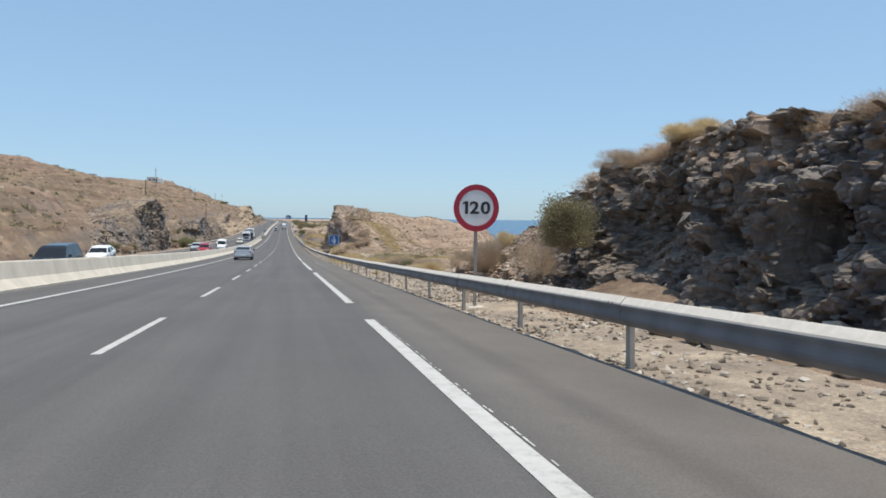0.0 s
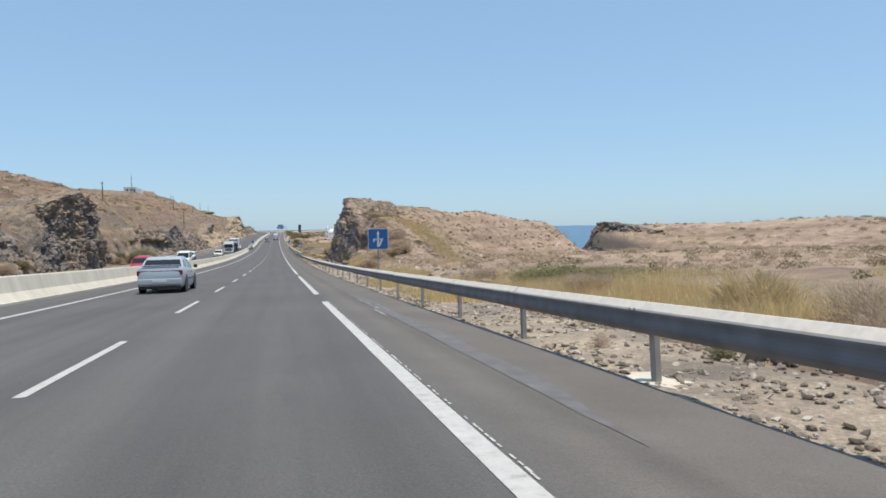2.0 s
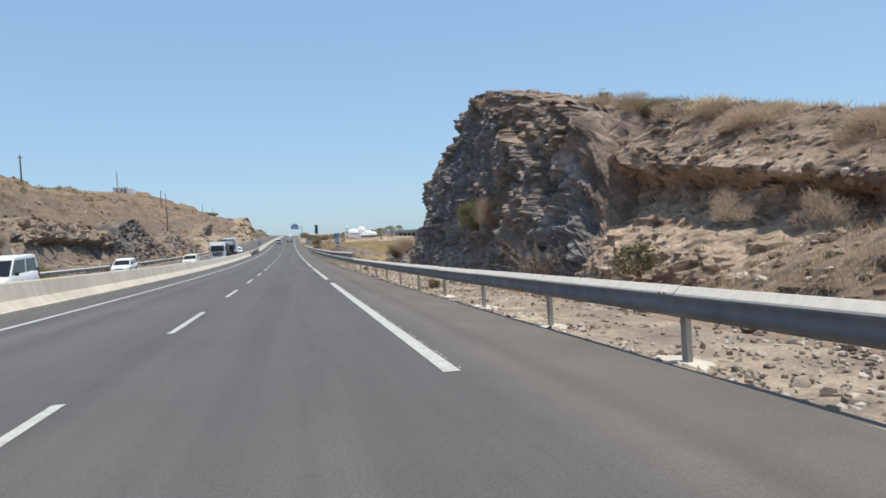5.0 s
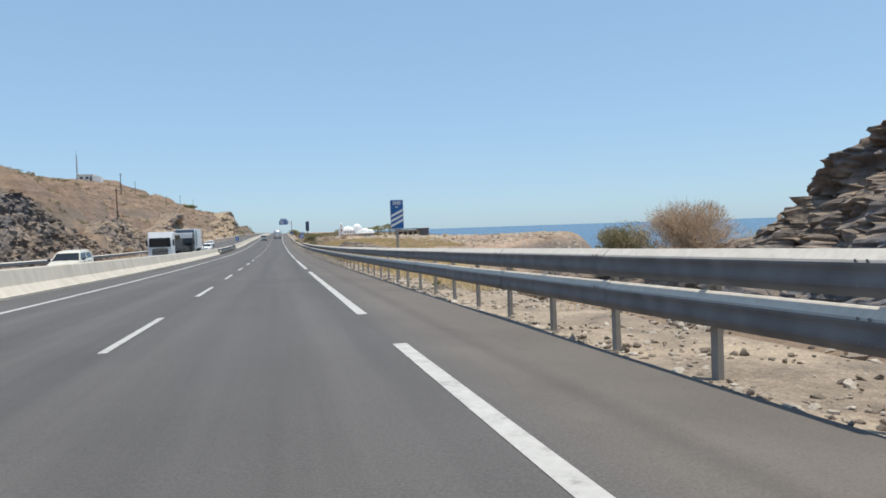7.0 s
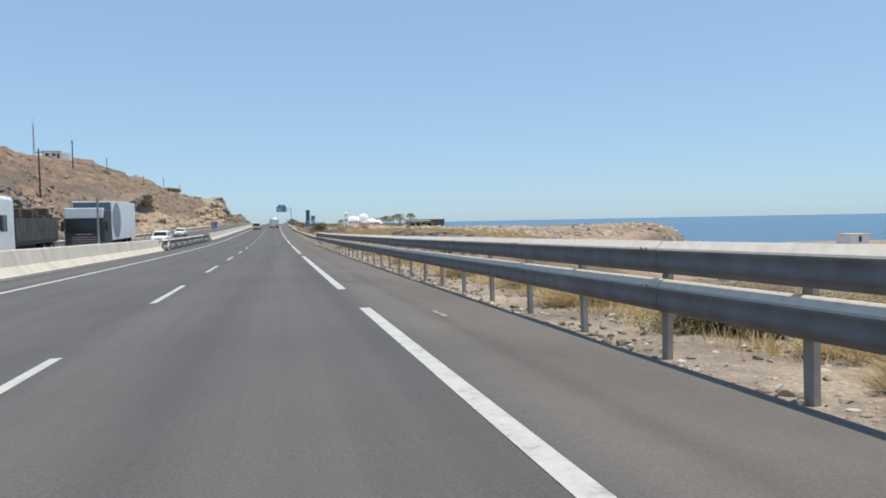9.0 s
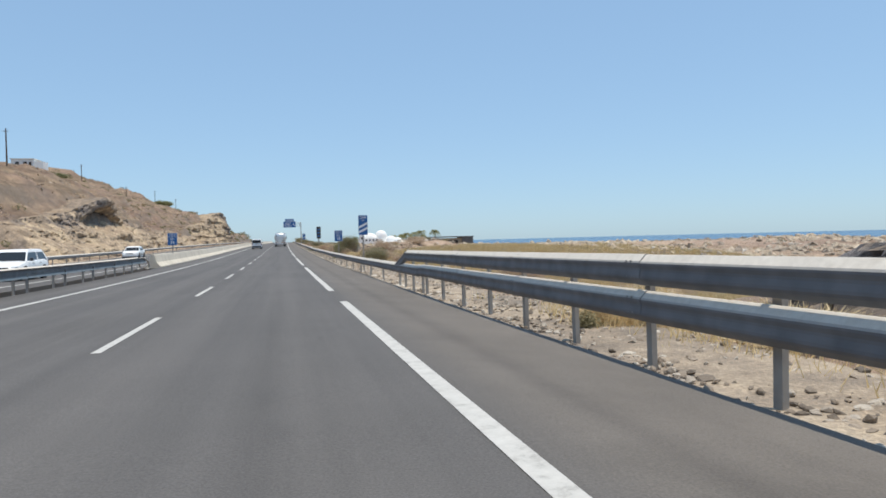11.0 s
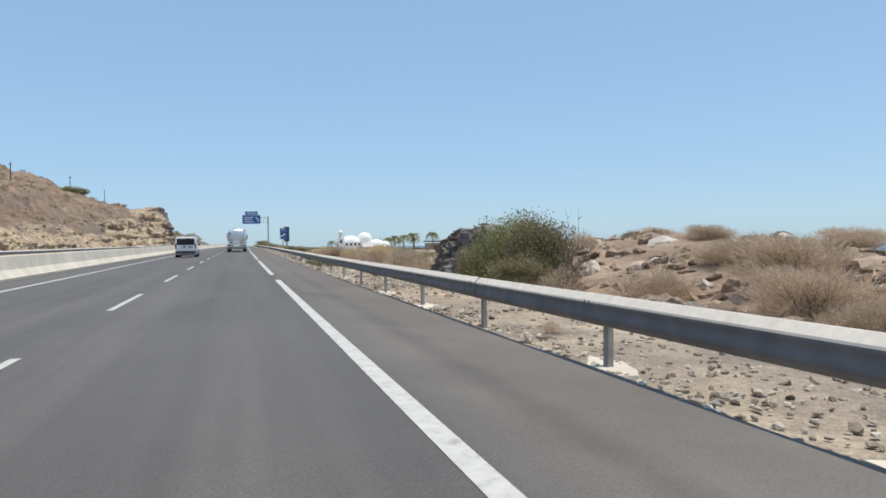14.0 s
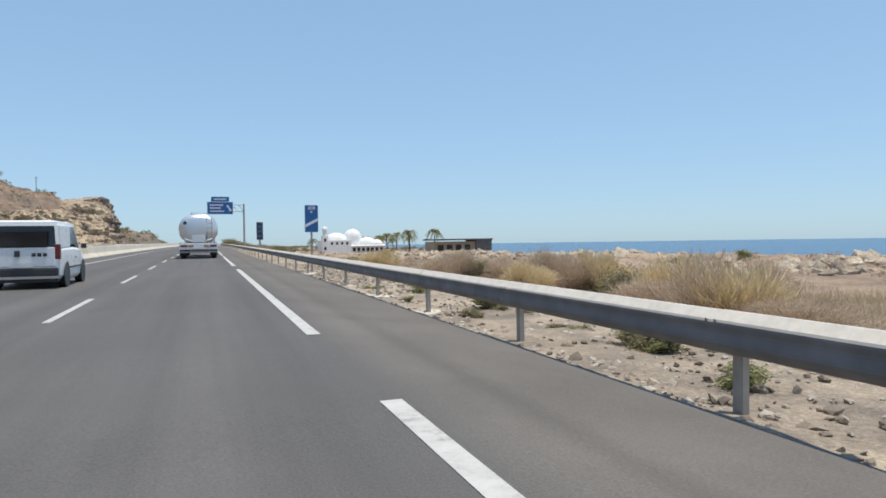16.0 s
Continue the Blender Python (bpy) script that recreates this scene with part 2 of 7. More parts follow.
# shoulder beyond the edge line: paler, dustier
shoulder = nt.nodes.new("ShaderNodeMapRange")
shoulder.inputs[1].default_value, shoulder.inputs[2].default_value = 1.2, 1.9
nt.links.new(su.outputs[0], shoulder.inputs[0])
shf = nt.nodes.new("ShaderNodeMath")
shf.operation = 'MULTIPLY'
shf.inputs[1].default_value = 0.8
nt.links.new(shoulder.outputs[0], shf.inputs[0])
col = mix(nt, shf.outputs[0], col, ramp(nt, noise_tex(nt, 0.6, 6, 0.65), (0.3, (0.122, 0.107, 0.091)), (0.7, (0.166, 0.146, 0.124))))
# dark seam along the shoulder
seam_n = nt.nodes.new("ShaderNodeMath")
seam_n.operation = 'MULTIPLY_ADD'
nt.links.new(long_n.outputs[0], seam_n.inputs[0])
seam_n.inputs[1].default_value = 0.35
nt.links.new(su.outputs[0], seam_n.inputs[2])
seam_r = nt.nodes.new("ShaderNodeMapRange")
seam_r.inputs[1].default_value, seam_r.inputs[2].default_value = 2.2, 2.75
nt.links.new(seam_n.outputs[0], seam_r.inputs[0])
col = mix(nt, 0.8, col, ramp(nt, seam_r.outputs[0], (0.0, (1, 1, 1)), (0.4, (0.80, 0.79, 0.79)), (0.55, (0.80, 0.79, 0.79)), (1.0, (1.03, 1.02, 1.01))), 'MULTIPLY')
speck = noise_tex(nt, 60.0, 3, 0.6)
col = mix(nt, 0.6, col, ramp(nt, speck, (0.3, (0.6, 0.6, 0.6)), (0.7, (1.35, 1.35, 1.35))), 'MULTIPLY')
patchy = noise_tex(nt, 0.22, 5, 0.65)
col = mix(nt, 0.55, col, ramp(nt, patchy, (0.35, (0.85, 0.85, 0.85)), (0.65, (1.12, 1.12, 1.12))), 'MULTIPLY')
# faint drip stains
stain = ramp(nt, noise_tex(nt, 0.5, 6, 0.7, stretch=(1.0, 0.25, 1.0)), (0.60, (1, 1, 1)), (0.72, (0.80, 0.80, 0.81)))
col = mix(nt, 0.8, col, stain, 'MULTIPLY')
nt.links.new(col, b.inputs["Base Color"])
bump(nt, b, speck, 0.35, 0.01)

PAINT, nt, b = mat("white road paint", 0.7)
pn = noise_tex(nt, 6.0, 8, 0.75)
nt.links.new(ramp(nt, pn, (0.30, (0.28, 0.265, 0.24)), (0.45, (0.46, 0.445, 0.41)), (0.8, (0.59, 0.572, 0.53))), b.inputs["Base Color"])
bump(nt, b, noise_tex(nt, 60, 3, 0.6), 0.3, 0.005)

CONCRETE, nt, b = mat("weathered concrete", 0.9)
cn = noise_tex(nt, 0.5, 7, 0.65)
cs = noise_tex(nt, 1.4, 6, 0.7, stretch=(1, 1, 0.15))
col = mix(nt, 0.5, ramp(nt, cn, (0.3, (0.52, 0.46, 0.37)), (0.7, (0.70, 0.63, 0.52))), ramp(nt, cs, (0.35, (0.44, 0.39, 0.315)), (0.65, (0.70, 0.635, 0.53))))
nt.links.new(col, b.inputs["Base Color"])
bump(nt, b, noise_tex(nt, 25, 6, 0.7), 0.35, 0.02)

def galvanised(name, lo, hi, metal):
    """Dull zinc; faces turned up are coloured pale cream, as if sunlit."""
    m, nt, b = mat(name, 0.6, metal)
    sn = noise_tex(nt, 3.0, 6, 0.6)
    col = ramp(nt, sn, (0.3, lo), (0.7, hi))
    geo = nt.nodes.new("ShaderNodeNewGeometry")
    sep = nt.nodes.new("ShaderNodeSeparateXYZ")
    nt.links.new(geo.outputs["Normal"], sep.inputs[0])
    # sunlit top lip painted in by the surface's upward slope
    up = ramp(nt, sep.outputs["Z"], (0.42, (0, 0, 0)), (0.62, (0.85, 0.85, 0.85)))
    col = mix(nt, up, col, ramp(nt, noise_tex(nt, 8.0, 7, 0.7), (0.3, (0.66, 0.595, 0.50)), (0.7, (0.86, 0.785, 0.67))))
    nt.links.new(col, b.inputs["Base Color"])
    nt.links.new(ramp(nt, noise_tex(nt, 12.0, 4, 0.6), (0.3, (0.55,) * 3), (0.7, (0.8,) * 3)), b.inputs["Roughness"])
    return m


# darker second tone paints in the beam's shaded face; lit posts keep the first
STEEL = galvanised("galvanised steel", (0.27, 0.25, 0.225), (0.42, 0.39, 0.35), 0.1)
RAIL_STEEL = galvanised("shaded rail steel", (0.12, 0.122, 0.128), (0.21, 0.21, 0.215), 0.1)

PALE_ROCK = rock_material("pale shore rock", (0.40, 0.33, 0.255), (0.56, 0.46, 0.34), (0.74, 0.68, 0.59))

WATER, nt, b = mat("sea water", 0.25)
b.inputs["Specular IOR Level"].default_value = 0.30
nt.links.new(ramp(nt, noise_tex(nt, 0.006, 4, 0.5), (0.35, (0.034, 0.097, 0.175)), (0.65, (0.047, 0.124, 0.212))), b.inputs["Base Color"])
bump(nt, b, noise_tex(nt, 0.35, 6, 0.65), 0.8, 0.6)

WHITE = plain("white painted metal", (0.78, 0.78, 0.77), 0.35)
WHITEWASH = plain("whitewashed wall", (0.80, 0.79, 0.76), 0.85, 0, 0.06, 0.6)
BLACK = plain("black rubber", (0.022, 0.022, 0.022), 0.85)
DARK = plain("dark plastic", (0.045, 0.045, 0.048), 0.6)
GLASS = plain("tinted window glass", (0.018, 0.020, 0.022), 0.06)
CHROME = plain("polished rim metal", (0.55, 0.55, 0.56), 0.3, 0.9)
RED_LENS = plain("red lamp lens", (0.17, 0.020, 0.020), 0.25)
ORANGE_LENS = plain("amber lamp lens", (0.42, 0.20, 0.07), 0.25)
CLEAR_LENS = plain("clear lamp lens", (0.72, 0.73, 0.75), 0.15)
SIGN_BLUE = plain("blue sign sheeting", (0.018, 0.12, 0.34), 0.45, 0, 0.10, 1.5)
SIGN_WHITE = plain("white sign sheeting", (0.74, 0.74, 0.74), 0.5, 0, 0.08, 2.0)
SIGN_RED = plain("red sign sheeting", (0.40, 0.022, 0.045), 0.45, 0, 0.10, 2.0)
SIGN_BLACK = plain("black sign print", (0.02, 0.022, 0.025), 0.6)
TANK = plain("brushed aluminium tank", (0.72, 0.73, 0.74), 0.34, 0.75, 0.05, 1.2)
WOOD = plain("weathered pole wood", (0.10, 0.072, 0.05), 0.9, 0, 0.3, 4.0)


# ---- mesh helpers ----
def link_bm(name, bm, material, smooth=False):
    me = bpy.data.meshes.new(name)
    bm.to_mesh(me)
    bm.free()
    for m in (material if isinstance(material, (list, tuple)) else [material]):
        me.materials.append(m)
    if smooth:
        me.polygons.foreach_set("use_smooth", [True] * len(me.polygons))
    return me


def part(name, bm, material, parent, label="", smooth=False, m=None):
    """One mesh object under a thing or a part."""
    ob = new(name, bm if isinstance(bm, bpy.types.Mesh) else link_bm(name, bm, material, smooth))
    ob.parent = parent
    if m is not None:
        ob.matrix_basis = m
    if label:
        tagged(ob, label)
    return ob


def thing(name, label, category, m=None, group="", kind=""):
    ob = new(name)
    ob.empty_display_size = 0.3
    if m is not None:
        ob.matrix_basis = m
    return tagged(ob, label, category, group, kind)


def box(bm, x0, x1, y0, y1, z0, z1, bevel=0.0):
    vs = [bm.verts.new((x, y, z)) for x in (x0, x1) for y in (y0, y1) for z in (z0, z1)]
    fs = [bm.faces.new([vs[i] for i in q]) for q in ((0, 1, 3, 2), (4, 6, 7, 5), (0, 4, 5, 1), (2, 3, 7, 6), (0, 2, 6, 4), (1, 5, 7, 3))]
    if bevel:
        es = list({e for f in fs for e in f.edges})
        bmesh.ops.bevel(bm, geom=es, offset=bevel, segments=2, affect='EDGES', profile=0.6)
    return bm


def new_box(*a, bevel=0.0):
    return box(bmesh.new(), *a, bevel=bevel)


def cyl(bm, a, b, r0, r1=None, n=16, caps=True):
    """A round bar from a to b."""
    r1 = r0 if r1 is None else r1
    a, b = Vector(a), Vector(b)
    q = (b - a).to_track_quat('Z', 'Y')
    ra = [bm.verts.new(a + q @ Vector((r0 * math.cos(t), r0 * math.sin(t), 0))) for t in [2 * math.pi * k / n for k in range(n)]]
    rb = [bm.verts.new(b + q @ Vector((r1 * math.cos(t), r1 * math.sin(t), 0))) for t in [2 * math.pi * k / n for k in range(n)]]
    for k in range(n):
        bm.faces.new((ra[k], ra[(k + 1) % n], rb[(k + 1) % n], rb[k]))
    if caps:
        bm.faces.new(ra[::-1])
        bm.faces.new(rb)
    return bm


def new_cyl(*a, **k):
    return cyl(bmesh.new(), *a, **k)


def grid_mesh(name, P, material, smooth=True, uv=None, flip=False):
    """A sheet through an array of places [rows, columns, 3]."""
    r, c = P.shape[:2]
    i = np.arange(r * c).reshape(r, c)
    q = np.stack([i[:-1, :-1], i[:-1, 1:], i[1:, 1:], i[1:, :-1]], -1).reshape(-1, 4)
    if flip:
        q = q[:, ::-1]
    me = bpy.data.meshes.new(name)
    me.vertices.add(r * c)
    me.vertices.foreach_set("co", P.reshape(-1).astype(np.float32))
    me.loops.add(q.size)
    me.loops.foreach_set("vertex_index", q.reshape(-1).astype(np.int32))
    me.polygons.add(len(q))
    me.polygons.foreach_set("loop_start", np.arange(0, q.size, 4, dtype=np.int32))
    me.polygons.foreach_set("use_smooth", np.full(len(q), smooth))
    if uv is not None:
        lay = me.uv_layers.new(name="road")
        lay.data.foreach_set("uv", uv.reshape(-1, 2)[q.reshape(-1)].reshape(-1).astype(np.float32))
    me.update(calc_edges=True)
    me.validate()
    me.materials.append(material)
    return me


def soup(name, V, F, material, smooth=False):
    """A mesh from arrays of places and of equal-sized faces."""
    me = bpy.data.meshes.new(name)
    k = F.shape[1]
    me.vertices.add(len(V))
    me.vertices.foreach_set("co", np.asarray(V, np.float32).reshape(-1))
    me.loops.add(F.size)
    me.loops.foreach_set("vertex_index", F.reshape(-1).astype(np.int32))
    me.polygons.add(len(F))
    me.polygons.foreach_set("loop_start", np.arange(0, F.size, k, dtype=np.int32))
    me.polygons.foreach_set("use_smooth", np.full(len(F), smooth))
    me.update(calc_edges=True)
    me.validate()
    for m in (material if isinstance(material, (list, tuple)) else [material]):
        me.materials.append(m)
    return me

# ---- ground, sea and roads ----
def smooth_step(v, a, b):
    t = np.clip((v - a) / (b - a), 0, 1)
    return t * t * (3 - 2 * t)


EDGE_R, EDGE_L, DIVIDER = 1.205, -6.22, -2.32      # inner faces of the painted lines
ROAD_R, ROAD_L = 3.83, -8.12                      # asphalt of this carriageway
OPP_R, OPP_L = -9.15, -19.9                       # the other carriageway

CUT_S = [-60, 60, 100, 134, 160, 200, 226, 245, 262, 285, 300, 330, 360, 385, 420, 480, 540, 562, 580, 620, 700, 800]
CUT_H = [1.6, 1.8, 4.0, 7.5, 5.5, 5.0, 1.8, 2.2, 4.0, 4.5, 2.4, 4.0, 7.5, 5.5, 4.5, 6.0, 9.5, 10.5, 4.5, 5.0, 6.0, 3.0]


def shoulder(d):
    """The hard shoulder falls away from the edge line to the verge."""
    return -0.083 * np.maximum(0.0, np.asarray(d, float) - 1.45)


def verge_up(d):
    return -0.235 - 0.03 * (d - 3.9) / 3


def up_left(s, d):
    """Height of the hillside above the road, d below -20."""
    e = -d
    cut = np.interp(s, CUT_S, CUT_H)
    full = np.interp(s, [-300, 60, 130, 220, 340, 440, 540, 585, 640, 760, 900, 1600], [0.6, 0.64, 0.76, 0.92, 0.95, 0.93, 1.05, 0.5, 0.55, 0.5, 0.35, 0.6])
    crest = np.interp(s, [60, 110, 200, 250, 335, 375, 430, 480, 540, 640], [0.45, 0.35, 0.55, 1.05, 0.95, 0.35, 0.8, 1.15, 1.25, 1.0])
    hill = full * (np.interp(e, [26, 35, 60], [0, 12.6, 20.3]) + crest * np.interp(e, [60, 90, 140, 400, 900], [0, 8.2, 9.7, 19.7, 44.7]))
    e0 = np.interp(s, [-300, 236, 300, 322, 575, 600], [23.6, 23.6, 22.6, 25.6, 26.4, 22])
    up = np.where(e < e0 + 4, cut * smooth_step(e, e0, e0 + 4), np.maximum(cut, np.minimum(hill, cut + (e - e0 - 4) * 0.8)))
    return up - 0.12


COAST_S = [-300, -100, 40, 124, 136, 150, 165, 200, 255, 285, 300, 320, 350, 400, 460, 520, 560, 600, 900, 1600]
COAST_D = [260, 200, 190, 190, 56, 52, 50, 46, 45, 62, 76, 92, 104, 90, 86, 110, 130, 150, 200, 300]
PLAIN_S = [-300, -60, 20, 45, 70, 100, 150, 165, 200, 255, 275, 290, 303, 314, 330, 350, 400, 480, 560, 900, 1600]
PLAIN_U = [3.0, 3.0, 2.6, 0.4, 0.0, 0.4, 0.0, -1.4, -2.8, -2.6, -1.2, -0.2, 0.25, 0.4, 0.0, -0.6, -1.0, -2.0, -3.2, -3.2, -3]


def mound(s, d):
    """The cut ridge that stands beside the road, from its dark face back to the sea."""
    along = np.interp(s, [88, 99, 106, 112, 117, 121, 126, 131, 141, 152, 170], [0, 0.04, 0.10, 0.22, 0.36, 0.47, 0.62, 0.76, 1.0, 0.85, 0])
    across = np.interp(d, [9.5, 12.5, 16, 19, 29, 37, 42, 44.5, 46], [0, 6.8, 7.9, 7.7, 6.7, 5.7, 5.1, 2.4, 0])
    gentle = np.interp(d, [10, 13.5, 19, 22, 29, 46], [0, 5.6, 7.9, 7.6, 6.7, 0])
    across = across + (gentle - across) * (1 - smooth_step(s, 124, 136)) * (d < 29)
    inland = np.interp(s, [131, 137, 140.5, 150, 163], [0, 0.62, 1.0, 0.9, 0])
    back = smooth_step(d, 17, 28)
    along = along * (1 - back) + inland * back
    low = np.interp(s - 1.4 * np.clip(d - 12.5, 0, 12), [309, 315, 323, 331, 342], [0, 0.95, 1, 0.85, 0]) * np.interp(d, [9.0, 12.5, 17, 22, 27], [0, 1.1, 1.6, 1.25, 0])
    return np.maximum(along * across, low)


def up_right(s, d, zr):
    plain_u = np.interp(s, PLAIN_S, PLAIN_U)
    coast = np.interp(s, COAST_S, COAST_D)
    coast = coast * (1 + 0.07 * fbm(np.stack([s * 0.025, 0 * s, 0 * s], -1), 3, 83))
    near = np.interp(s, [40, 60], [12.5, 6.5])
    up = -0.36 + (plain_u + 0.36) * smooth_step(d, near, near + 8)
    drop = plain_u + zr - SEA + 4
    up = up - drop * smooth_step(d, coast * np.interp(s, [268, 288, 345, 375], [0.6, 0.86, 0.86, 0.6]), coast * 1.08)
    # a narrow terrace behind the shore rail
    terrace = -0.36 - 0.05 * (np.clip(d, 6.5, 14) - 6.5) - 0.12 * np.maximum(0, d - 14)
    up = up + smooth_step(s, 166, 178) * (1 - smooth_step(s, 256, 270)) * (np.maximum(up, terrace) - up) * (d < 40)
    mo = mound(s, d)
    up = np.where(mo > 0.02, np.maximum(up, mo - 0.3), up)
    # rough headland beyond the gully
    front = np.interp(d - 2, [56, 60, 77, 120, 250], [166, 158, 131, 112, 104])
    inner = 59.5 + 0.9 * np.maximum(0, s - 158.6) + 14 * smooth_step(s, 176, 192) * fbm(np.stack([s * 0.06, 0.02 * d, 0 * s], -1), 3, 87)
    tail = s + 22 * fbm(np.stack([d * 0.035, 0 * s, 0 * s], -1), 3, 88)
    head = 4.6 * smooth_step(s, front - 42, front + 5) * (1 - smooth_step(tail, 200, 240)) * smooth_step(d, inner - 3.2, inner) * (1 - smooth_step(d, 230, 300))
    up = np.maximum(up, np.where(head > 0.3, head, -99))
    # low rocks of the far shore
    far = -9.4 - 0.0022 * np.abs(d - 205) ** 1.5 - 0.02 * np.abs(s - 392) ** 1.2
    return np.where(s > 330, np.maximum(up, np.where(far > -12.5, far, -99)), up)


s_rows = np.concatenate([np.arange(-300, -60, 12.0), np.arange(-60, 420, 1.1), np.arange(420, 660, 2.6), np.arange(660, 1600, 14.0)])
d_cols = np.concatenate([-np.geomspace(1500, 84, 26), np.arange(-80, -19.6, 1.2), [-19.0, -14.0, -8.6, -4.0, 0.0, 3.0], np.arange(3.6, 16, 0.6), np.arange(16, 60, 1.4), np.arange(60, 128, 1.7), np.geomspace(129, 640, 24)])
gs, gd = np.meshgrid(s_rows, d_cols, indexing="ij")
zr = np.interp(gs, _s, _z)
gu = np.where(gd < -19.8, up_left(gs, gd), np.where(gd > 3.5, up_right(gs, gd, zr), -0.50))
P = RN(gs, gd, 0.0)
rough = np.clip((np.abs(gd + 8) - 13.0) / 8.0, 0, 1)
rough = np.where(gd > 3.5, np.clip((gd - 5.2) / 6.0, 0, 1), rough)
rough = np.where((gd >= -19.8) & (gd <= 3.5), 0, rough)
wob = 0.9 * fbm(P * np.array([0.09, 0.09, 0]), 3, 5) + 0.33 * fbm(P * np.array([0.5, 0.5, 0]), 3, 9)
tame = np.where(gd > 0, 0.34 + 0.16 * smooth_step(mound(gs, gd), 0.5, 3), np.clip(0.6 + np.abs(gd) / 60, 0.6, 2.2))
cell, edge = blocky(P * np.array([0.16, 0.16, 0.0]) + 3.1, 47)
ledge = np.where((gd < -24), 0.55 * cell - 0.5 * np.exp(-edge * 7) + 0.4 * fbm(P * np.array([0.25, 0.25, 0]), 3, 55), 0)
rise = (gu + 2.2 * fbm(P * np.array([0.045, 0.045, 0]), 3, 61)) / 3.4
step_in = rise - np.floor(rise)
shelf = np.where(gd < -27, 2.6 * (smooth_step(step_in, 0.62, 0.95) - step_in) * np.clip(0.5 + 0.9 * fbm(P * np.array([0.03, 0.03, 0]), 2, 63), 0, 1), 0)
gu = gu + rough * (wob * tame + ledge + shelf) + np.where((gd > 3.5), 0.05 * fbm(P * np.array([0.9, 0.9, 0]), 2, 3), 0)
P[..., 2] += gu
ground_me = grid_mesh("ground", P, GROUND)
ground_me.materials.append(GROUND_HILL)
ground_me.polygons.foreach_set("material_index", np.repeat((d_cols[None, :-1] < -20.5).astype(np.int32), len(s_rows) - 1, 0).reshape(-1))
tagged(new("ground", ground_me), "dry brown scrubland with stones sloping to the sea", "ground", kind="structure")


def ground_up(s, d):
    """Height of the ground sheet above the road surface at one place."""
    i = int(np.clip(np.searchsorted(s_rows, s) - 1, 0, len(s_rows) - 2))
    j = int(np.clip(np.searchsorted(d_cols, d) - 1, 0, len(d_cols) - 2))
    a = (s - s_rows[i]) / (s_rows[i + 1] - s_rows[i])
    b_ = (d - d_cols[j]) / (d_cols[j + 1] - d_cols[j])
    return float((1 - a) * ((1 - b_) * gu[i, j] + b_ * gu[i, j + 1]) + a * ((1 - b_) * gu[i + 1, j] + b_ * gu[i + 1, j + 1]))


bm = bmesh.new()
ring = [bm.verts.new((4700 * math.cos(a), 300 + 4700 * math.sin(a), SEA)) for a in [2 * math.pi * k / 64 for k in range(64)]]
bm.faces.new(ring)
tagged(new("water", link_bm("water", bm, WATER)), "calm deep blue sea reaching to the horizon", "sea", kind="structure")


def road_sheet(name, label, d0, d1, cols, ragged):
    ss = np.concatenate([np.arange(-120, -8, 1.0), np.arange(-8, 400, 0.3), np.arange(400, 480, 1.0), np.arange(480, 1500, 4.0)])
    dd = np.sort(np.append(np.linspace(d0, d1, cols), 1.45)) if d0 < 1.45 < d1 else np.linspace(d0, d1, cols)
    a, c = np.meshgrid(ss, dd, indexing="ij")
    if ragged:
        n = fbm(np.stack([ss * 0.7, ss * 0, ss * 0], -1), 3, 21)
        c[:, -1] += 0.045 * n + 0.05 * fbm(np.stack([ss * 0.13, ss * 0, ss * 0], -1), 2, 22)
    up = shoulder(c)
    Pt = RN(a, c, 0.0)
    Pt[..., 2] += up
    lip = Pt[:, -1:].copy()
    lip[..., 2] -= 0.25
    lip0 = Pt[:, :1].copy()
    lip0[..., 2] -= 0.2
    Pt = np.concatenate([lip0, Pt, lip], 1)
    uvs = np.stack([np.concatenate([c[:, :1], c, c[:, -1:]], 1), np.concatenate([a[:, :1], a, a[:, -1:]], 1)], -1)
    return tagged(new(name, grid_mesh(name, Pt, ASPHALT, False, uvs)), label, "road", kind="structure")


road = road_sheet("road", "worn grey asphalt motorway carriageway with white lines", ROAD_L, ROAD_R, 14, True)
road_2 = road_sheet("road_2", "worn grey asphalt of the opposite carriageway", OPP_L, OPP_R, 8, False)


def line_mesh(name, d, width, s0, s1, step=1.0):
    ss = np.linspace(s0, s1, max(2, int(round((s1 - s0) / step)) + 1))
    a, c = np.meshgrid(ss, [d, d + width], indexing="ij")
    return grid_mesh(name, RN(a, c, 0.005), PAINT, False)


for k in range(-4, 70):
    part("lane_dash", line_mesh("lane_dash", DIVIDER - 0.06, 0.12, 10.05 + 10 * k, 14.45 + 10 * k), None, road)
for k in range(-2, 30):
    part("edge_dash", line_mesh("edge_dash", EDGE_R, 0.175, 17.0 + 24.29 * k, 37.55 + 24.29 * k, 2.0), None, road)
# broken ribbed strip of an older line beside the first dashes
for k in range(-1, 5):
    rn = random.Random(k + 40)
    V = []
    for j in range(160):
        if rn.random() < 0.5:
            continue
        s = 17.0 + 24.29 * k + 20.5 * j / 160
        d = EDGE_R + 0.198 + rn.uniform(-0.004, 0.004)
        ln, w = rn.uniform(0.08, 0.125), rn.uniform(0.010, 0.022)
        V += [RN(s, d, 0.006), RN(s, d + w, 0.006), RN(s + ln, d + w, 0.006), RN(s + ln, d, 0.006)]
    part("rib_strip", soup("rib_strip", np.array(V), np.arange(len(V)).reshape(-1, 4), PAINT), None, road)
part("edge_line", line_mesh("edge_line", EDGE_L - 0.18, 0.18, -100, 1400, 3.0), None, road)
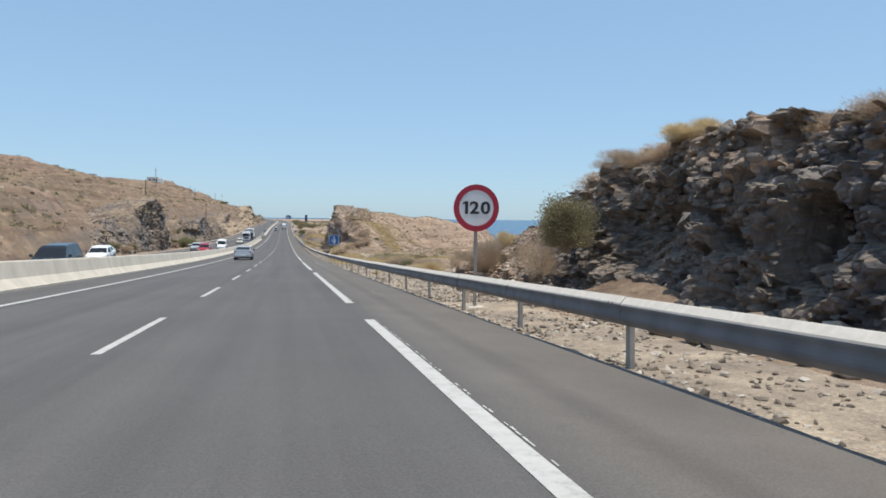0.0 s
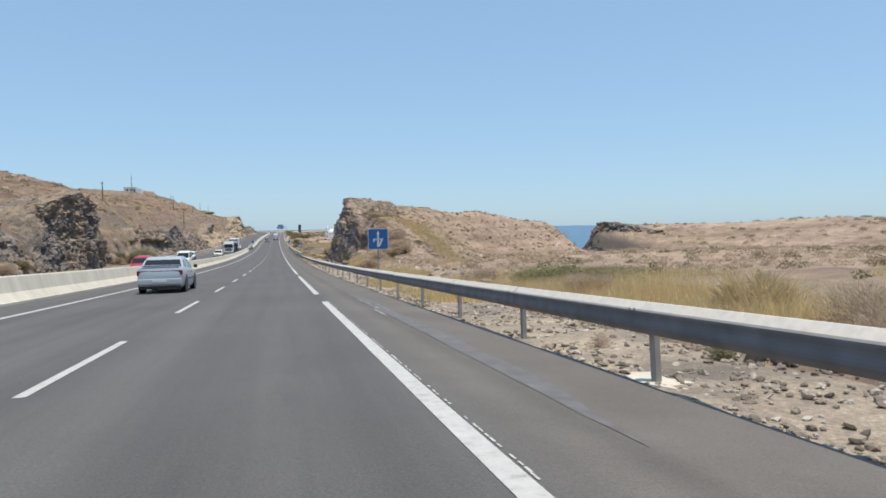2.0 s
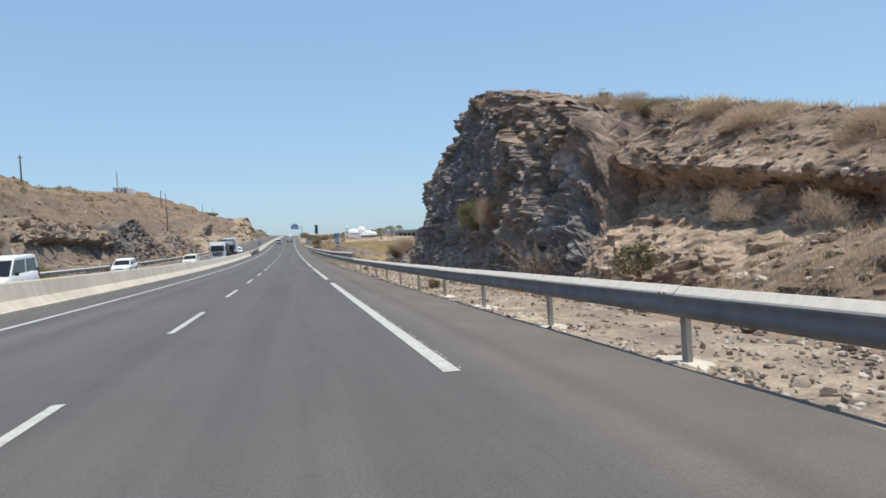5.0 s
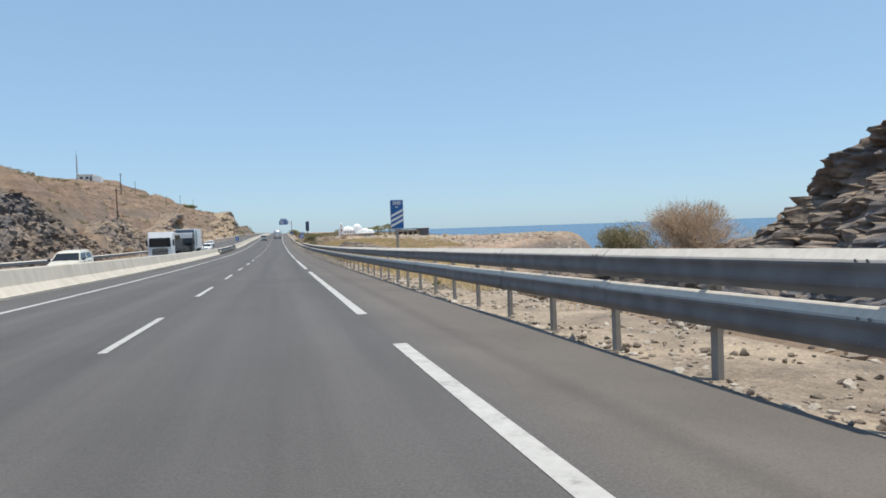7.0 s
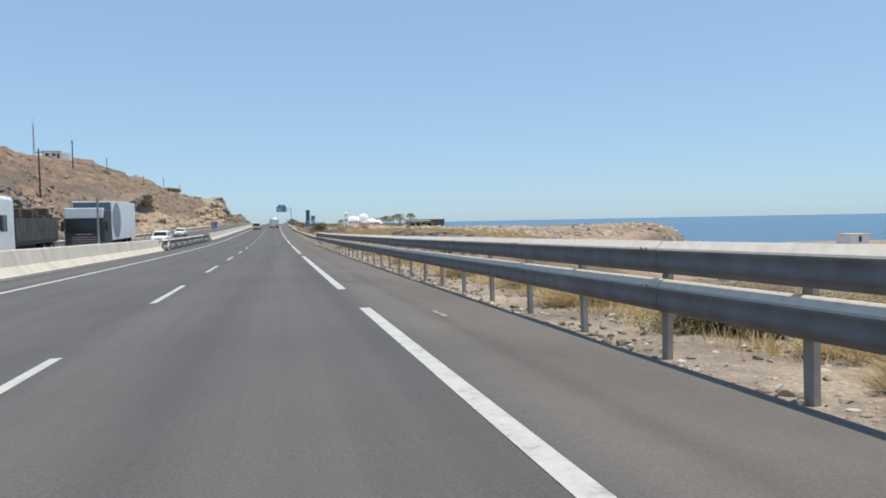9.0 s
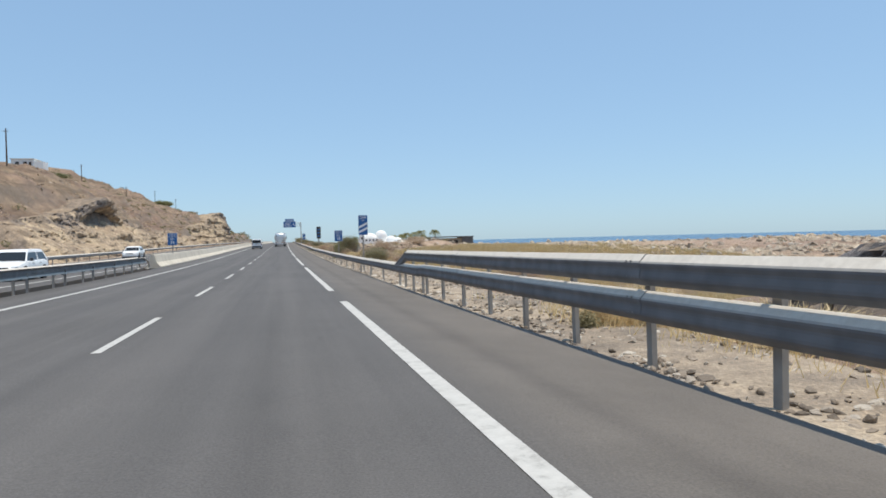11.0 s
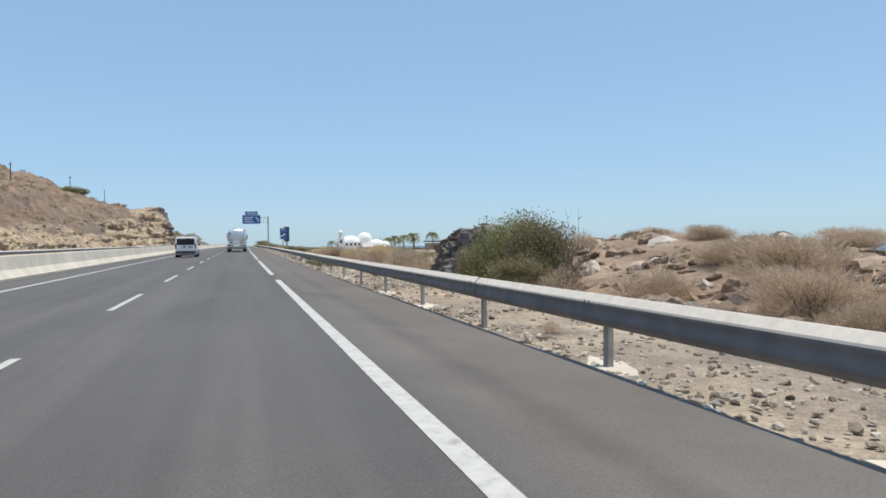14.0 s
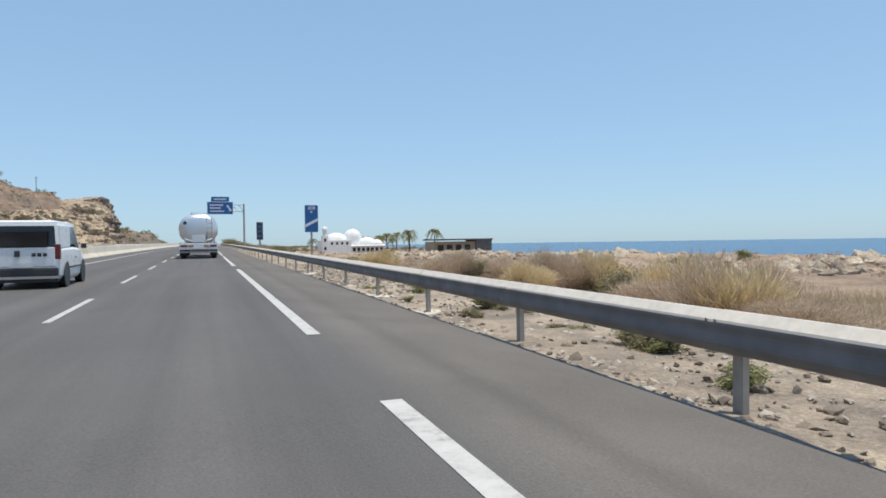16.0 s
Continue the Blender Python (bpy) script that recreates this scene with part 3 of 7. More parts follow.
for k in range(-2, 60):
    part("lane_dash", line_mesh("lane_dash", -14.5, 0.12, 6 + 10 * k, 10.4 + 10 * k, 2.0), None, road_2)
part("edge_line", line_mesh("edge_line", -10.6, 0.18, -100, 1400, 3.0), None, road_2)
part("edge_line", line_mesh("edge_line", -18.2, 0.18, -100, 1400, 3.0), None, road_2)

# dark repair strip and worn scraps of old paint on the shoulder
WORN_PAINT = plain("dusty worn road paint", (0.27, 0.262, 0.25), 0.9, 0, 0.4, 5.0)
TAR = plain("old asphalt repair", (0.135, 0.130, 0.126), 0.92, 0, 0.25, 3.0)
ss = np.linspace(47, 67, 41)
wv = fbm(np.stack([ss * 0.6, 0 * ss, 0 * ss], -1), 3, 77)
taper = np.clip(np.minimum(ss - 47, 67 - ss) / 2.5, 0, 1)
part("repair_strip", grid_mesh("repair_strip", RN(np.repeat(ss[:, None], 2, 1), np.stack([2.42 + 0.04 * wv, 2.42 + (0.36 + 0.10 * wv) * taper], -1), shoulder(2.42 + np.stack([0 * wv, 0.36 * taper], -1)) + 0.006), TAR, False), None, road)
rnd = random.Random(12)
for s, d, ln, w in ((57.4, 2.16, 1.9, 0.07), (59.7, 2.30, 0.5, 0.10), (60.4, 2.24, 0.35, 0.09), (61.3, 2.30, 0.5, 0.06), (62.4, 2.24, 0.7, 0.06), (58.8, 2.52, 1.5, 0.03), (60.9, 2.55, 0.9, 0.03), (22.0, 2.3, 0.4, 0.05), (206.5, 2.2, 0.9, 0.09), (267.0, 2.5, 0.3, 0.06)):
    ss = np.linspace(s, s + ln, 9)
    off = np.array([[rnd.uniform(-0.25, 0.25) * w, w + rnd.uniform(-0.35, 0.25) * w] for _ in ss])
    off[0] = off[-1] = w / 2
    part("paint_scrap", grid_mesh("paint_scrap", RN(np.repeat(ss[:, None], 2, 1), d + 0.14 + off, shoulder(d + 0.14 + off) + 0.008), WORN_PAINT, False), None, road)

# gravel verge between the asphalt and the scrub
ss = np.concatenate([np.arange(-100, -8, 0.8), np.arange(-8, 400, 0.35), np.arange(400, 700, 4.0)])
dd = np.array([3.68, 3.86, 4.1, 4.45, 4.9, 5.5, 6.1, 6.8])
a, c = np.meshgrid(ss, dd, indexing="ij")
Pv = RN(a, c, 0.0)
uu = verge_up(c) + 0.035 * fbm(Pv * np.array([1.3, 1.3, 0]), 3, 31)
uu[:, 0] = -0.228 + 0.06 * fbm(Pv[:, 0] * np.array([0.8, 0.8, 0]), 3, 35)
uu[:, 1] += 0.012
uu[:, -1] = -0.8
Pv[..., 2] += uu
tagged(new("verge", grid_mesh("verge", Pv, GRAVEL)), "stony grey gravel verge beside the asphalt", "verge", kind="structure")
a, c = np.meshgrid(ss, np.array([-22.6, -21.8, -21.0, -20.4, -19.85]), indexing="ij")
Pv = RN(a, c, 0.0)
uu = -0.05 + 0.04 * fbm(Pv * np.array([1.1, 1.1, 0]), 3, 33)
uu[:, 0] = -0.5
Pv[..., 2] += uu
tagged(new("verge_2", grid_mesh("verge_2", Pv, GRAVEL)), "stony verge beside the opposite carriageway", "verge", kind="structure")

# ---- concrete median barrier, with a gap closed by steel rails ----
PROFILE = [(-8.12, -0.05), (-8.12, 0.07), (-8.17, 0.09), (-8.40, 0.36), (-8.52, 0.86), (-8.55, 0.90), (-8.72, 0.90), (-8.75, 0.86), (-8.87, 0.36), (-9.10, 0.09), (-9.15, 0.07), (-9.15, -0.05)]


def barrier(name, s0, s1):
    ss = np.arange(s0, s1 + 0.01, 2.0)
    a = np.repeat(ss[:, None], len(PROFILE), 1)
    pr = np.array(PROFILE)
    Pb = RN(a, np.repeat(pr[None, :, 0], len(ss), 0), np.repeat(pr[None, :, 1], len(ss), 0))
    me = grid_mesh(name, Pb, CONCRETE, False, flip=True)
    bm = bmesh.new()
    bm.from_mesh(me)
    bm.verts.ensure_lookup_table()
    n = len(PROFILE)
    bm.faces.new([bm.verts[i] for i in range(n)])
    bm.faces.new([bm.verts[len(ss) * n - 1 - i] for i in range(n)])
    bm.to_mesh(me)
    bm.free()
    return tagged(new(name, me), "cream weathered concrete median barrier", "barrier", kind="structure")


MED0, MED1 = 250.5, 290.0
barrier("median_barrier", -100, MED0)
barrier("median_barrier_2", MED1, 1200)

# ---- steel guard rails ----
W_PROFILE = [(x, 1.1 * z) for x, z in [(0.045, 0.146), (0.03, 0.157), (0.005, 0.157), (-0.072, 0.088), (-0.084, 0.070), (-0.084, 0.050), (-0.072, 0.014), (-0.072, -0.010), (-0.084, -0.060), (-0.084, -0.085), (-0.07, -0.11), (-0.02, -0.158)]]
PITCH = 4.054


def beam_mesh(length):
    bm = bmesh.new()
    cols = []
    for y in (-0.12, length * 0.5, length + 0.02):
        lift = 0.0 if y > 0 else -0.004
        cols.append([bm.verts.new((x + lift, y, z)) for x, z in W_PROFILE] + [bm.verts.new((x + 0.006, y, z * 0.985)) for x, z in W_PROFILE[::-1]])
    n = len(cols[0])
    for p, q in zip(cols, cols[1:]):
        for k in range(n):
            bm.faces.new((p[k], p[(k + 1) % n], q[(k + 1) % n], q[k]))
    bm.faces.new(cols[0][::-1])
    bm.faces.new(cols[-1])
    # splice bolts
    for y in (0.06, 0.16):
        for z in (0.091, -0.091):
            cyl(bm, (-0.078, y, z), (-0.092, y, z), 0.014, n=6)
    bmesh.ops.recalc_face_normals(bm, faces=bm.faces)
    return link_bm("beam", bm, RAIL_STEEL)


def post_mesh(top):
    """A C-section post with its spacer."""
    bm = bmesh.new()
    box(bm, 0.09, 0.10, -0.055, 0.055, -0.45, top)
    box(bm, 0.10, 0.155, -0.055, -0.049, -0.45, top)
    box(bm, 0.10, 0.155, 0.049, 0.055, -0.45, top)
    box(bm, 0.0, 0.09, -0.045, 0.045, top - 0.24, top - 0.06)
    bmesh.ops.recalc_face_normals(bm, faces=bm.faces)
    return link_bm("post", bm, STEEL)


BEAM, POST, POST_TALL = beam_mesh(PITCH), post_mesh(0.62), post_mesh(1.02)


def guardrail(label, s0, count, d, double=False, turn=0.0, mid=0.483, pitch=PITCH):
    """count beams from s0 on; the corrugated face looks to the road's middle."""
    g = thing("guardrail", label, "guardrail", tilted(s0, d), "roadside guard rails")
    inv = g.matrix_basis.inverted()
    rnd = random.Random(int(s0) + 7)
    for k in range(count):
        s = s0 + pitch * k
        jig = pose(rnd.uniform(-0.004, 0.004), 0, rnd.uniform(-0.004, 0.004), 0, rnd.uniform(-0.6, 0.6), 0)
        m = tilted(s, d)
        spin = pose(0, PITCH, 0, 0, 0, 180) if turn else pose(0, 0, 0)
        part("beam", BEAM, None, g, m=inv @ m @ spin @ pose(0, 0, mid) @ jig)
        if double:
            part("beam", BEAM, None, g, m=inv @ m @ spin @ pose(0, 0, 0.893) @ jig)
        for off in ((0.0, pitch / 2) if double else (0.0,)):
            lean = pose(0, 0, 0, rnd.uniform(-1, 1), rnd.uniform(-1.5, 1.5), 0)
            part("post", POST_TALL if double else POST, None, g, m=inv @ tilted(s + off, d, mid - 0.53) @ (pose(0, 0, 0, 0, 0, 180) if turn else pose(0, 0, 0)) @ lean)
    return g


RAIL = 3.95
guardrail("galvanised steel guard rail on short posts beside a gravel verge", 9.05 - PITCH * 12, 48, RAIL)
guardrail("double-height galvanised steel guard rail above the shore", 154.62, 26, RAIL - 0.006, True)
ramp_s = 154.62 + PITCH * 26
slope = thing("rail_end", "slanted steel end of the upper guard rail", "guardrail", tilted(ramp_s, RAIL), "roadside guard rails")
part("beam", beam_mesh(2.45), None, slope, m=pose(0, 0, 0.893))
part("beam", beam_mesh(0.75), None, slope, m=pose(0.004, -0.05, 0.465))
part("beam", beam_mesh(2.1), None, slope, m=pose(0, 2.44, 0.893, -12.0))
for y in (0.0, 2.03):
    part("post", POST_TALL, None, slope, m=pose(0, y, -0.05))
part("post", POST, None, slope, m=pose(0.002, 3.45, -0.09))
guardrail("galvanised steel guard rail beside dry golden grass", 260.58, 84, RAIL, mid=0.445, pitch=4.005)
guardrail("galvanised steel guard rail below the rocky hillside", 150, 116, -20.15, False, 1, 0.62)

ROCK_SPUR = rock_material("dull hillside basalt", (0.118, 0.108, 0.106), (0.22, 0.17, 0.13), (0.33, 0.30, 0.28))
ROCK_RIDGE = rock_material("grey blue basalt", (0.19, 0.193, 0.205), (0.28, 0.235, 0.20), (0.58, 0.57, 0.56))
ROCK_HILL = rock_material("brown hillside basalt", (0.165, 0.138, 0.120), (0.31, 0.235, 0.165), (0.38, 0.33, 0.28))
ROCK_DARK = rock_material("black basalt", (0.145, 0.141, 0.146), (0.215, 0.185, 0.158), (0.52, 0.50, 0.47))
TUFF = rock_material("pale layered tuff", (0.30, 0.23, 0.165), (0.52, 0.40, 0.265), (0.70, 0.62, 0.50))

# ---- rock faces ----
FACES = {}


def rock_face(label, s0, s1, side, toe, rim, top, back, material, step=0.3, seed=0, fade=6.0, name="rock_face", depth=1.0, hollow=None, layers=0.0, grain=1.0, cap=None, lean=1.25, calm=0.0):
    """A jagged bank: foot at toe, crest at rim, both distances across the road; top is its height. Each is a list of (s, value).
    cap: a second material that covers the face above a share of its height; calm smooths the relief there."""
    ss = np.arange(s0, s1, step)
    ft = lambda pairs: np.interp(ss, [p[0] for p in pairs], [p[1] for p in pairs])
    toe_d, rim_d, top_u = ft(toe), ft(rim), ft(top)
    end = smooth_step(ss, s0, s0 + fade) * (1 - smooth_step(ss, s1 - fade, s1))
    top_u = top_u * end - 0.4 * (1 - end)
    nface = int(max(14, np.max(top_u) / (step * 0.9)))
    nback = max(14, int(back / (step * 2.2)))
    u = np.concatenate([np.linspace(0, 1, nface), 1 + np.linspace(0, 1, nback + 1)[1:]])
    U, A = np.meshgrid(u, ss)
    wide = lambda v: np.repeat(v[:, None], len(u), 1)
    T, TD, RD, E = wide(top_u), wide(toe_d), wide(rim_d), wide(end)
    f = np.clip(U, 0, 1)
    g = np.clip(U - 1, 0, 1)
    dd = TD + (RD - TD) * f ** lean + side * back * g
    if hollow:
        mid, pairs = hollow
        dd = dd + side * wide(ft(pairs)) * smooth_step(f, mid - 0.35, mid) * (1 - smooth_step(f, mid + 0.04, mid + 0.2)) * (g == 0)
    up = -0.6 + (T + 0.6) * f - g * 1.0
    Q = RN(A, dd, 0.0)
    Q[..., 2] += up
    h = np.radians(np.interp(A, _s, np.degrees(_h)))
    out = np.stack([-side * np.cos(h), -side * np.sin(h), 0.15 + 0 * h], -1)
    W = Q + 0.5 / grain * np.stack([fbm(Q * 0.8 * grain + 31 * k, 2, seed + 40 + k) for k in range(3)], -1)
    v1, e1 = blocky(W * grain * np.array([0.46, 0.46, 0.52]), seed)
    v2, e2 = blocky(W * grain * np.array([1.2, 1.2, 1.35]) + 5, seed + 3)
    v3, e3 = blocky(W * grain * np.array([2.9, 2.9, 3.2]) + 9, seed + 6)
    v4, _ = blocky(Q * grain * np.array([6.5, 6.5, 7.5]) + 2, seed + 7)
    big = fbm(Q * 0.11, 3, seed + 9)
    fine = np.clip(0.2 / step, 0.0, 1.0)
    amt = 0.70 * big + 0.34 * v1 + 0.27 * v2 + 0.19 * v3 + 0.09 * fine * v4 + 0.20 * fbm(Q * 2.3, 4, seed + 5) + 0.05 * fine * fbm(Q * 9.0, 2, seed + 17)
    amt = amt - 0.20 * np.exp(-e1 * 9) - 0.12 * np.exp(-e2 * 8) - 0.06 * np.exp(-e3 * 7) + layers * fbm(Q * np.array([0.05, 0.05, 0.85]), 3, seed + 8)
    amt = depth * amt * (0.25 + 0.75 * E) * np.where(U > 1, 1 - 0.35 * g, 0.35 + 0.65 * np.minimum(1, f * 4))
    if cap:
        amt = amt * (1 - calm * smooth_step(f - wide(ft(cap[1])), -0.1, 0.08))
    Q = Q + out * amt[..., None]
    Q[..., 2] += depth * np.where(U > 1, 0.16 * v2 + 0.12 * v3 + 0.2 * fbm(Q * 0.9, 3, seed + 12), 0.0) * np.minimum(1, g * 5)
    me = grid_mesh(name, Q, material, False, flip=(side > 0))
    if cap:
        me.materials.append(cap[0])
        over = f + 0.16 * fbm(Q * 0.5, 3, seed + 15) + 0.07 * v3 > wide(ft(cap[1]))
        me.polygons.foreach_set("material_index", over[:-1, :-1].reshape(-1).astype(np.int32))
    FACES[label] = Q
    return tagged(new(name, me), label, "rock face", kind="structure")


rock_face("steep dark basalt road cutting topped with dry scrub", 3, 28, 1, [(3, 8.8), (14, 8.8), (16.5, 8.3), (20, 8.0), (28, 8.9)], [(3, 10.2), (16, 10.2), (20, 9.8), (28, 10.4)], [(-20, 3.9), (10, 3.75), (12, 3.85), (13, 4.1), (17, 4.25), (19, 4.3), (21, 4.0), (23.5, 3.5), (28, 2.7)], 8, ROCK_DARK, seed=2, step=0.075, fade=3, depth=0.8, grain=1.0, hollow=(0.5, [(-20, 0.3), (8, 0.4), (9.5, 0.9), (10.2, 0.3), (11.5, 0.3), (11.8, 1.7), (12.8, 1.7), (13.1, 0.1), (15.5, 0.2), (17.5, 0.8), (19.5, 0.8), (20.5, 0.3), (28, 0.2)]), cap=(ROCK_BROWN, [(-20, 0.82), (12, 0.8), (13, 0.72), (20, 0.74), (25, 0.55), (28, 0.3)]))
rock_face("brown rubble road cutting topped with dry scrub", 21, 50, 1, [(21, 8.8), (28, 9.0), (50, 10.2)], [(21, 12.6), (50, 14)], [(21, 3.2), (28, 2.7), (32, 2.5), (36, 2.3), (40, 1.7), (46, 0.7), (50, 0.1)], 8, ROCK_BROWN, seed=3, step=0.13, depth=0.62, hollow=(0.6, [(21, 0.4), (26, 1.0), (29, 1.2), (31, 0.2), (50, 0.1)]))
rock_face("tan earth fan below the dark cutting", 13.5, 20.5, 1, [(13.5, 7.2), (17, 6.1), (20.5, 7.2)], [(13.5, 8.8), (20.5, 8.6)], [(13.5, 0.0), (16, 0.35), (18, 0.5), (20.5, 0.1)], 1.5, GROUND, seed=57, step=0.16, fade=2, depth=0.2, name="earth_bank")
rock_face("brown rubble bank below the scrub-topped ridge", 96, 134, 1, [(96, 10.0), (112, 8.8), (126, 8.9), (138, 9.6)], [(96, 14), (112, 14), (118, 13.8), (126, 13.4), (131, 12.4), (138, 11)], [(96, 0.2), (106, 0.75), (109, 1.25), (112, 1.9), (118, 3.2), (123, 4.4), (127, 5.4), (131, 6.5), (138, 8.1)], 5, lean=1.7, material=ROCK_TAN, seed=29, step=0.13, depth=0.75, hollow=(0.5, [(104, 0), (112, 0.5), (115, 1.6), (126, 1.7), (131, 1.4), (135, 0.4)]), layers=0.08, cap=(GROUND, [(96, 0.0), (107, 0.1), (112, 0.5), (118, 0.66), (126, 0.72), (131, 0.86), (138, 0.95)]), calm=0.7)
rock_face("steep dark basalt face of a cut ridge", 127, 166, 1, [(127, 9.2), (133, 8.3), (150, 8.2), (166, 9)], [(127, 10.8), (133, 9.8), (145, 9.7), (166, 13)], [(127, 5.0), (131, 6.2), (136, 7.8), (141, 9.2), (148, 8.8), (155, 6.0), (166, 2)], 7, ROCK_RIDGE, seed=5, step=0.12, grain=0.85, fade=3, cap=(ROCK_BROWN, [(127, 0.55), (131, 0.78), (136, 0.90), (145, 0.96), (166, 0.9)]))
rock_face("low dark rock bank beside the shore rail", 160, 176, 1, [(160, 8), (176, 8)], [(160, 10), (176, 10)], [(160, 1.5), (165, 1.0), (170, 0.5), (176, 0.2)], 5, ROCK, seed=7, step=0.15, fade=4, depth=0.6)
rock_face("dark rubble heap beyond the shore rail", 226, 253, 1, [(226, 8.2), (253, 7.4)], [(226, 11.5), (253, 9.5)], [(226, 0.5), (234, 0.9), (246, 1.15), (253, 0.9)], 4, ROCK_SPUR, seed=63, step=0.16, fade=3, depth=0.5, grain=1.2, name="rubble_bank")
rock_face("brown scrubby bank under the hillside", 84, 122, -1, [(84, -23.4), (122, -22.8)], [(84, -28.5), (122, -27)], [(84, 1.4), (100, 3.4), (112, 5.2), (122, 6.2)], 8, ROCK_HILL, seed=11, grain=0.8, step=0.22, layers=0.3, depth=0.8)
rock_face("tall dark rock spur beside the opposite carriageway", 116, 152, -1, [(116, -22.6), (152, -22.8)], [(116, -24.9), (136, -24.2), (152, -26.0)], [(116, 6.0), (128, 8.2), (136, 9.8), (142, 8.4), (152, 4.0)], 8, ROCK_SPUR, seed=12, grain=0.8, step=0.2, layers=0.3, cap=(ROCK_HILL, [(116, 0.7), (152, 0.85)]))
rock_face("scrubby brown bank under the hillside", 148, 180, -1, [(148, -23.0), (180, -23.4)], [(148, -28.5), (180, -28.5)], [(148, 4.5), (165, 5.0), (180, 5.5)], 8, ROCK_HILL, seed=14, grain=0.8, step=0.24, depth=0.7)
rock_face("dark overhanging rock ledge under the hillside", 174, 222, -1, [(174, -22.8), (222, -22.6)], [(174, -26.4), (222, -25.8)], [(174, 5.0), (186, 6.6), (200, 6.3), (212, 5.4), (222, 3.0)], 8, ROCK_SPUR, seed=15, grain=0.7, step=0.22, hollow=(0.5, [(174, 0.5), (182, 2.2), (200, 2.2), (212, 0.6), (222, 0.2)]), layers=0.5, cap=(ROCK_HILL, [(174, 0.72), (222, 0.8)]))
rock_face("black rock spur sloping to the opposite carriageway", 214, 262, -1, [(214, -22.6), (262, -22.4)], [(214, -25.6), (240, -25.0), (262, -25.6)], [(214, 5.5), (226, 7.6), (236, 6.4), (246, 3.6), (262, 0.8)], 8, ROCK_SPUR, seed=16, grain=0.7, step=0.22, layers=0.3)
rock_face("dark rock spur under the hillside", 256, 296, -1, [(256, -23), (296, -22.5)], [(256, -27), (296, -26)], [(256, 3.5), (275, 6.5), (288, 4.0), (296, 1)], 7, ROCK_HILL, seed=13, step=0.26, grain=0.7)
rock_face("pale brown tuff bank with a shadowed hollow", 318, 470, -1, [(318, -23), (470, -23.5)], [(318, -30), (360, -28), (400, -31), (470, -31)], [(318, 4), (345, 6.5), (360, 9.5), (385, 6), (420, 5), (470, 6)], 8, TUFF, seed=17, step=0.3, hollow=(0.68, [(346, 0), (356, 3.0), (372, 3.0), (384, 0)]), layers=1.1, grain=0.42, depth=0.75, lean=1.0, cap=(ROCK_HILL, [(318, 0.8), (400, 0.72), (470, 0.66)]))
rock_face("brown layered cliff end above the carriageway", 466, 584, -1, [(466, -23.5), (540, -24.5), (584, -24.5)], [(466, -31), (545, -31), (566, -28.5), (584, -29)], [(466, 6), (520, 9), (545, 12.5), (566, 15.0), (576, 14.5), (581, 8), (584, 3)], 10, TUFF, seed=19, step=0.36, depth=1.0, layers=1.1, grain=0.4, fade=4, cap=(ROCK_SPUR, [(466, 9), (556, 9), (562, 0.3), (584, 0.0)]))
rock_face("grey rocky front of the headland", 138, 164, 1, [(146, 60.5), (156, 57.0), (163, 56.3), (168, 58)], [(146, 62.5), (156, 59.5), (163, 59), (168, 60)], [(146, 3.6), (152, 4.8), (157, 5.5), (162, 5.3), (168, 3.6)], 7, ROCK, seed=23, step=0.22, depth=0.9, fade=5)
rock_face("dark rock outcrop beside a green bush", 324.5, 332, 1, [(324.5, 7.3), (332, 7.1)], [(324.5, 8.3), (332, 7.8)], [(324.5, 1.5), (327, 1.8), (328.5, 1.65), (332, 1.45)], 1.5, ROCK_DARK, seed=43, step=0.08, fade=1.4, depth=0.5, grain=1.9)
rock_face("tan rubble heap beside the rail", 331.2, 340.5, 1, [(331.2, 7.4), (340, 8.4)], [(330.5, 9.2), (340, 10.2)], [(330.5, 1.0), (334, 1.1), (337, 0.95), (340.5, 0.3)], 5, ROCK_BROWN, seed=53, step=0.12, fade=3, depth=0.28, grain=1.1, name="rubble_bank")
rock_face("tan earth bank below the dark rock", 99, 123, 1, [(99, 7.0), (112, 6.6), (123, 7.4)], [(99, 10.5), (112, 9.8), (123, 9.4)], [(99, 0.3), (105, 0.5), (110, 0.9), (116, 1.3), (123, 0.6)], 4, GROUND, seed=47, step=0.16, fade=5, depth=0.35, name="earth_bank")

# ---- lettering ----
def letters(text, size, thick=0.004, bold=0.0):
    """A mesh of text, standing upright and read from the -y side."""
    cu = bpy.data.curves.new("text", 'FONT')
    cu.body, cu.size, cu.extrude, cu.offset, cu.align_x, cu.align_y = text, size, thick / 2, bold, 'CENTER', 'CENTER'
    ob = bpy.data.objects.new("text", cu)
    scene.collection.objects.link(ob)
    dg = bpy.context.evaluated_depsgraph_get()
    me = bpy.data.meshes.new_from_object(ob.evaluated_get(dg))
    bpy.data.objects.remove(ob)
    bpy.data.curves.remove(cu)
    me.transform(pose(0, 0, 0, 90, 0, 0))
    return me


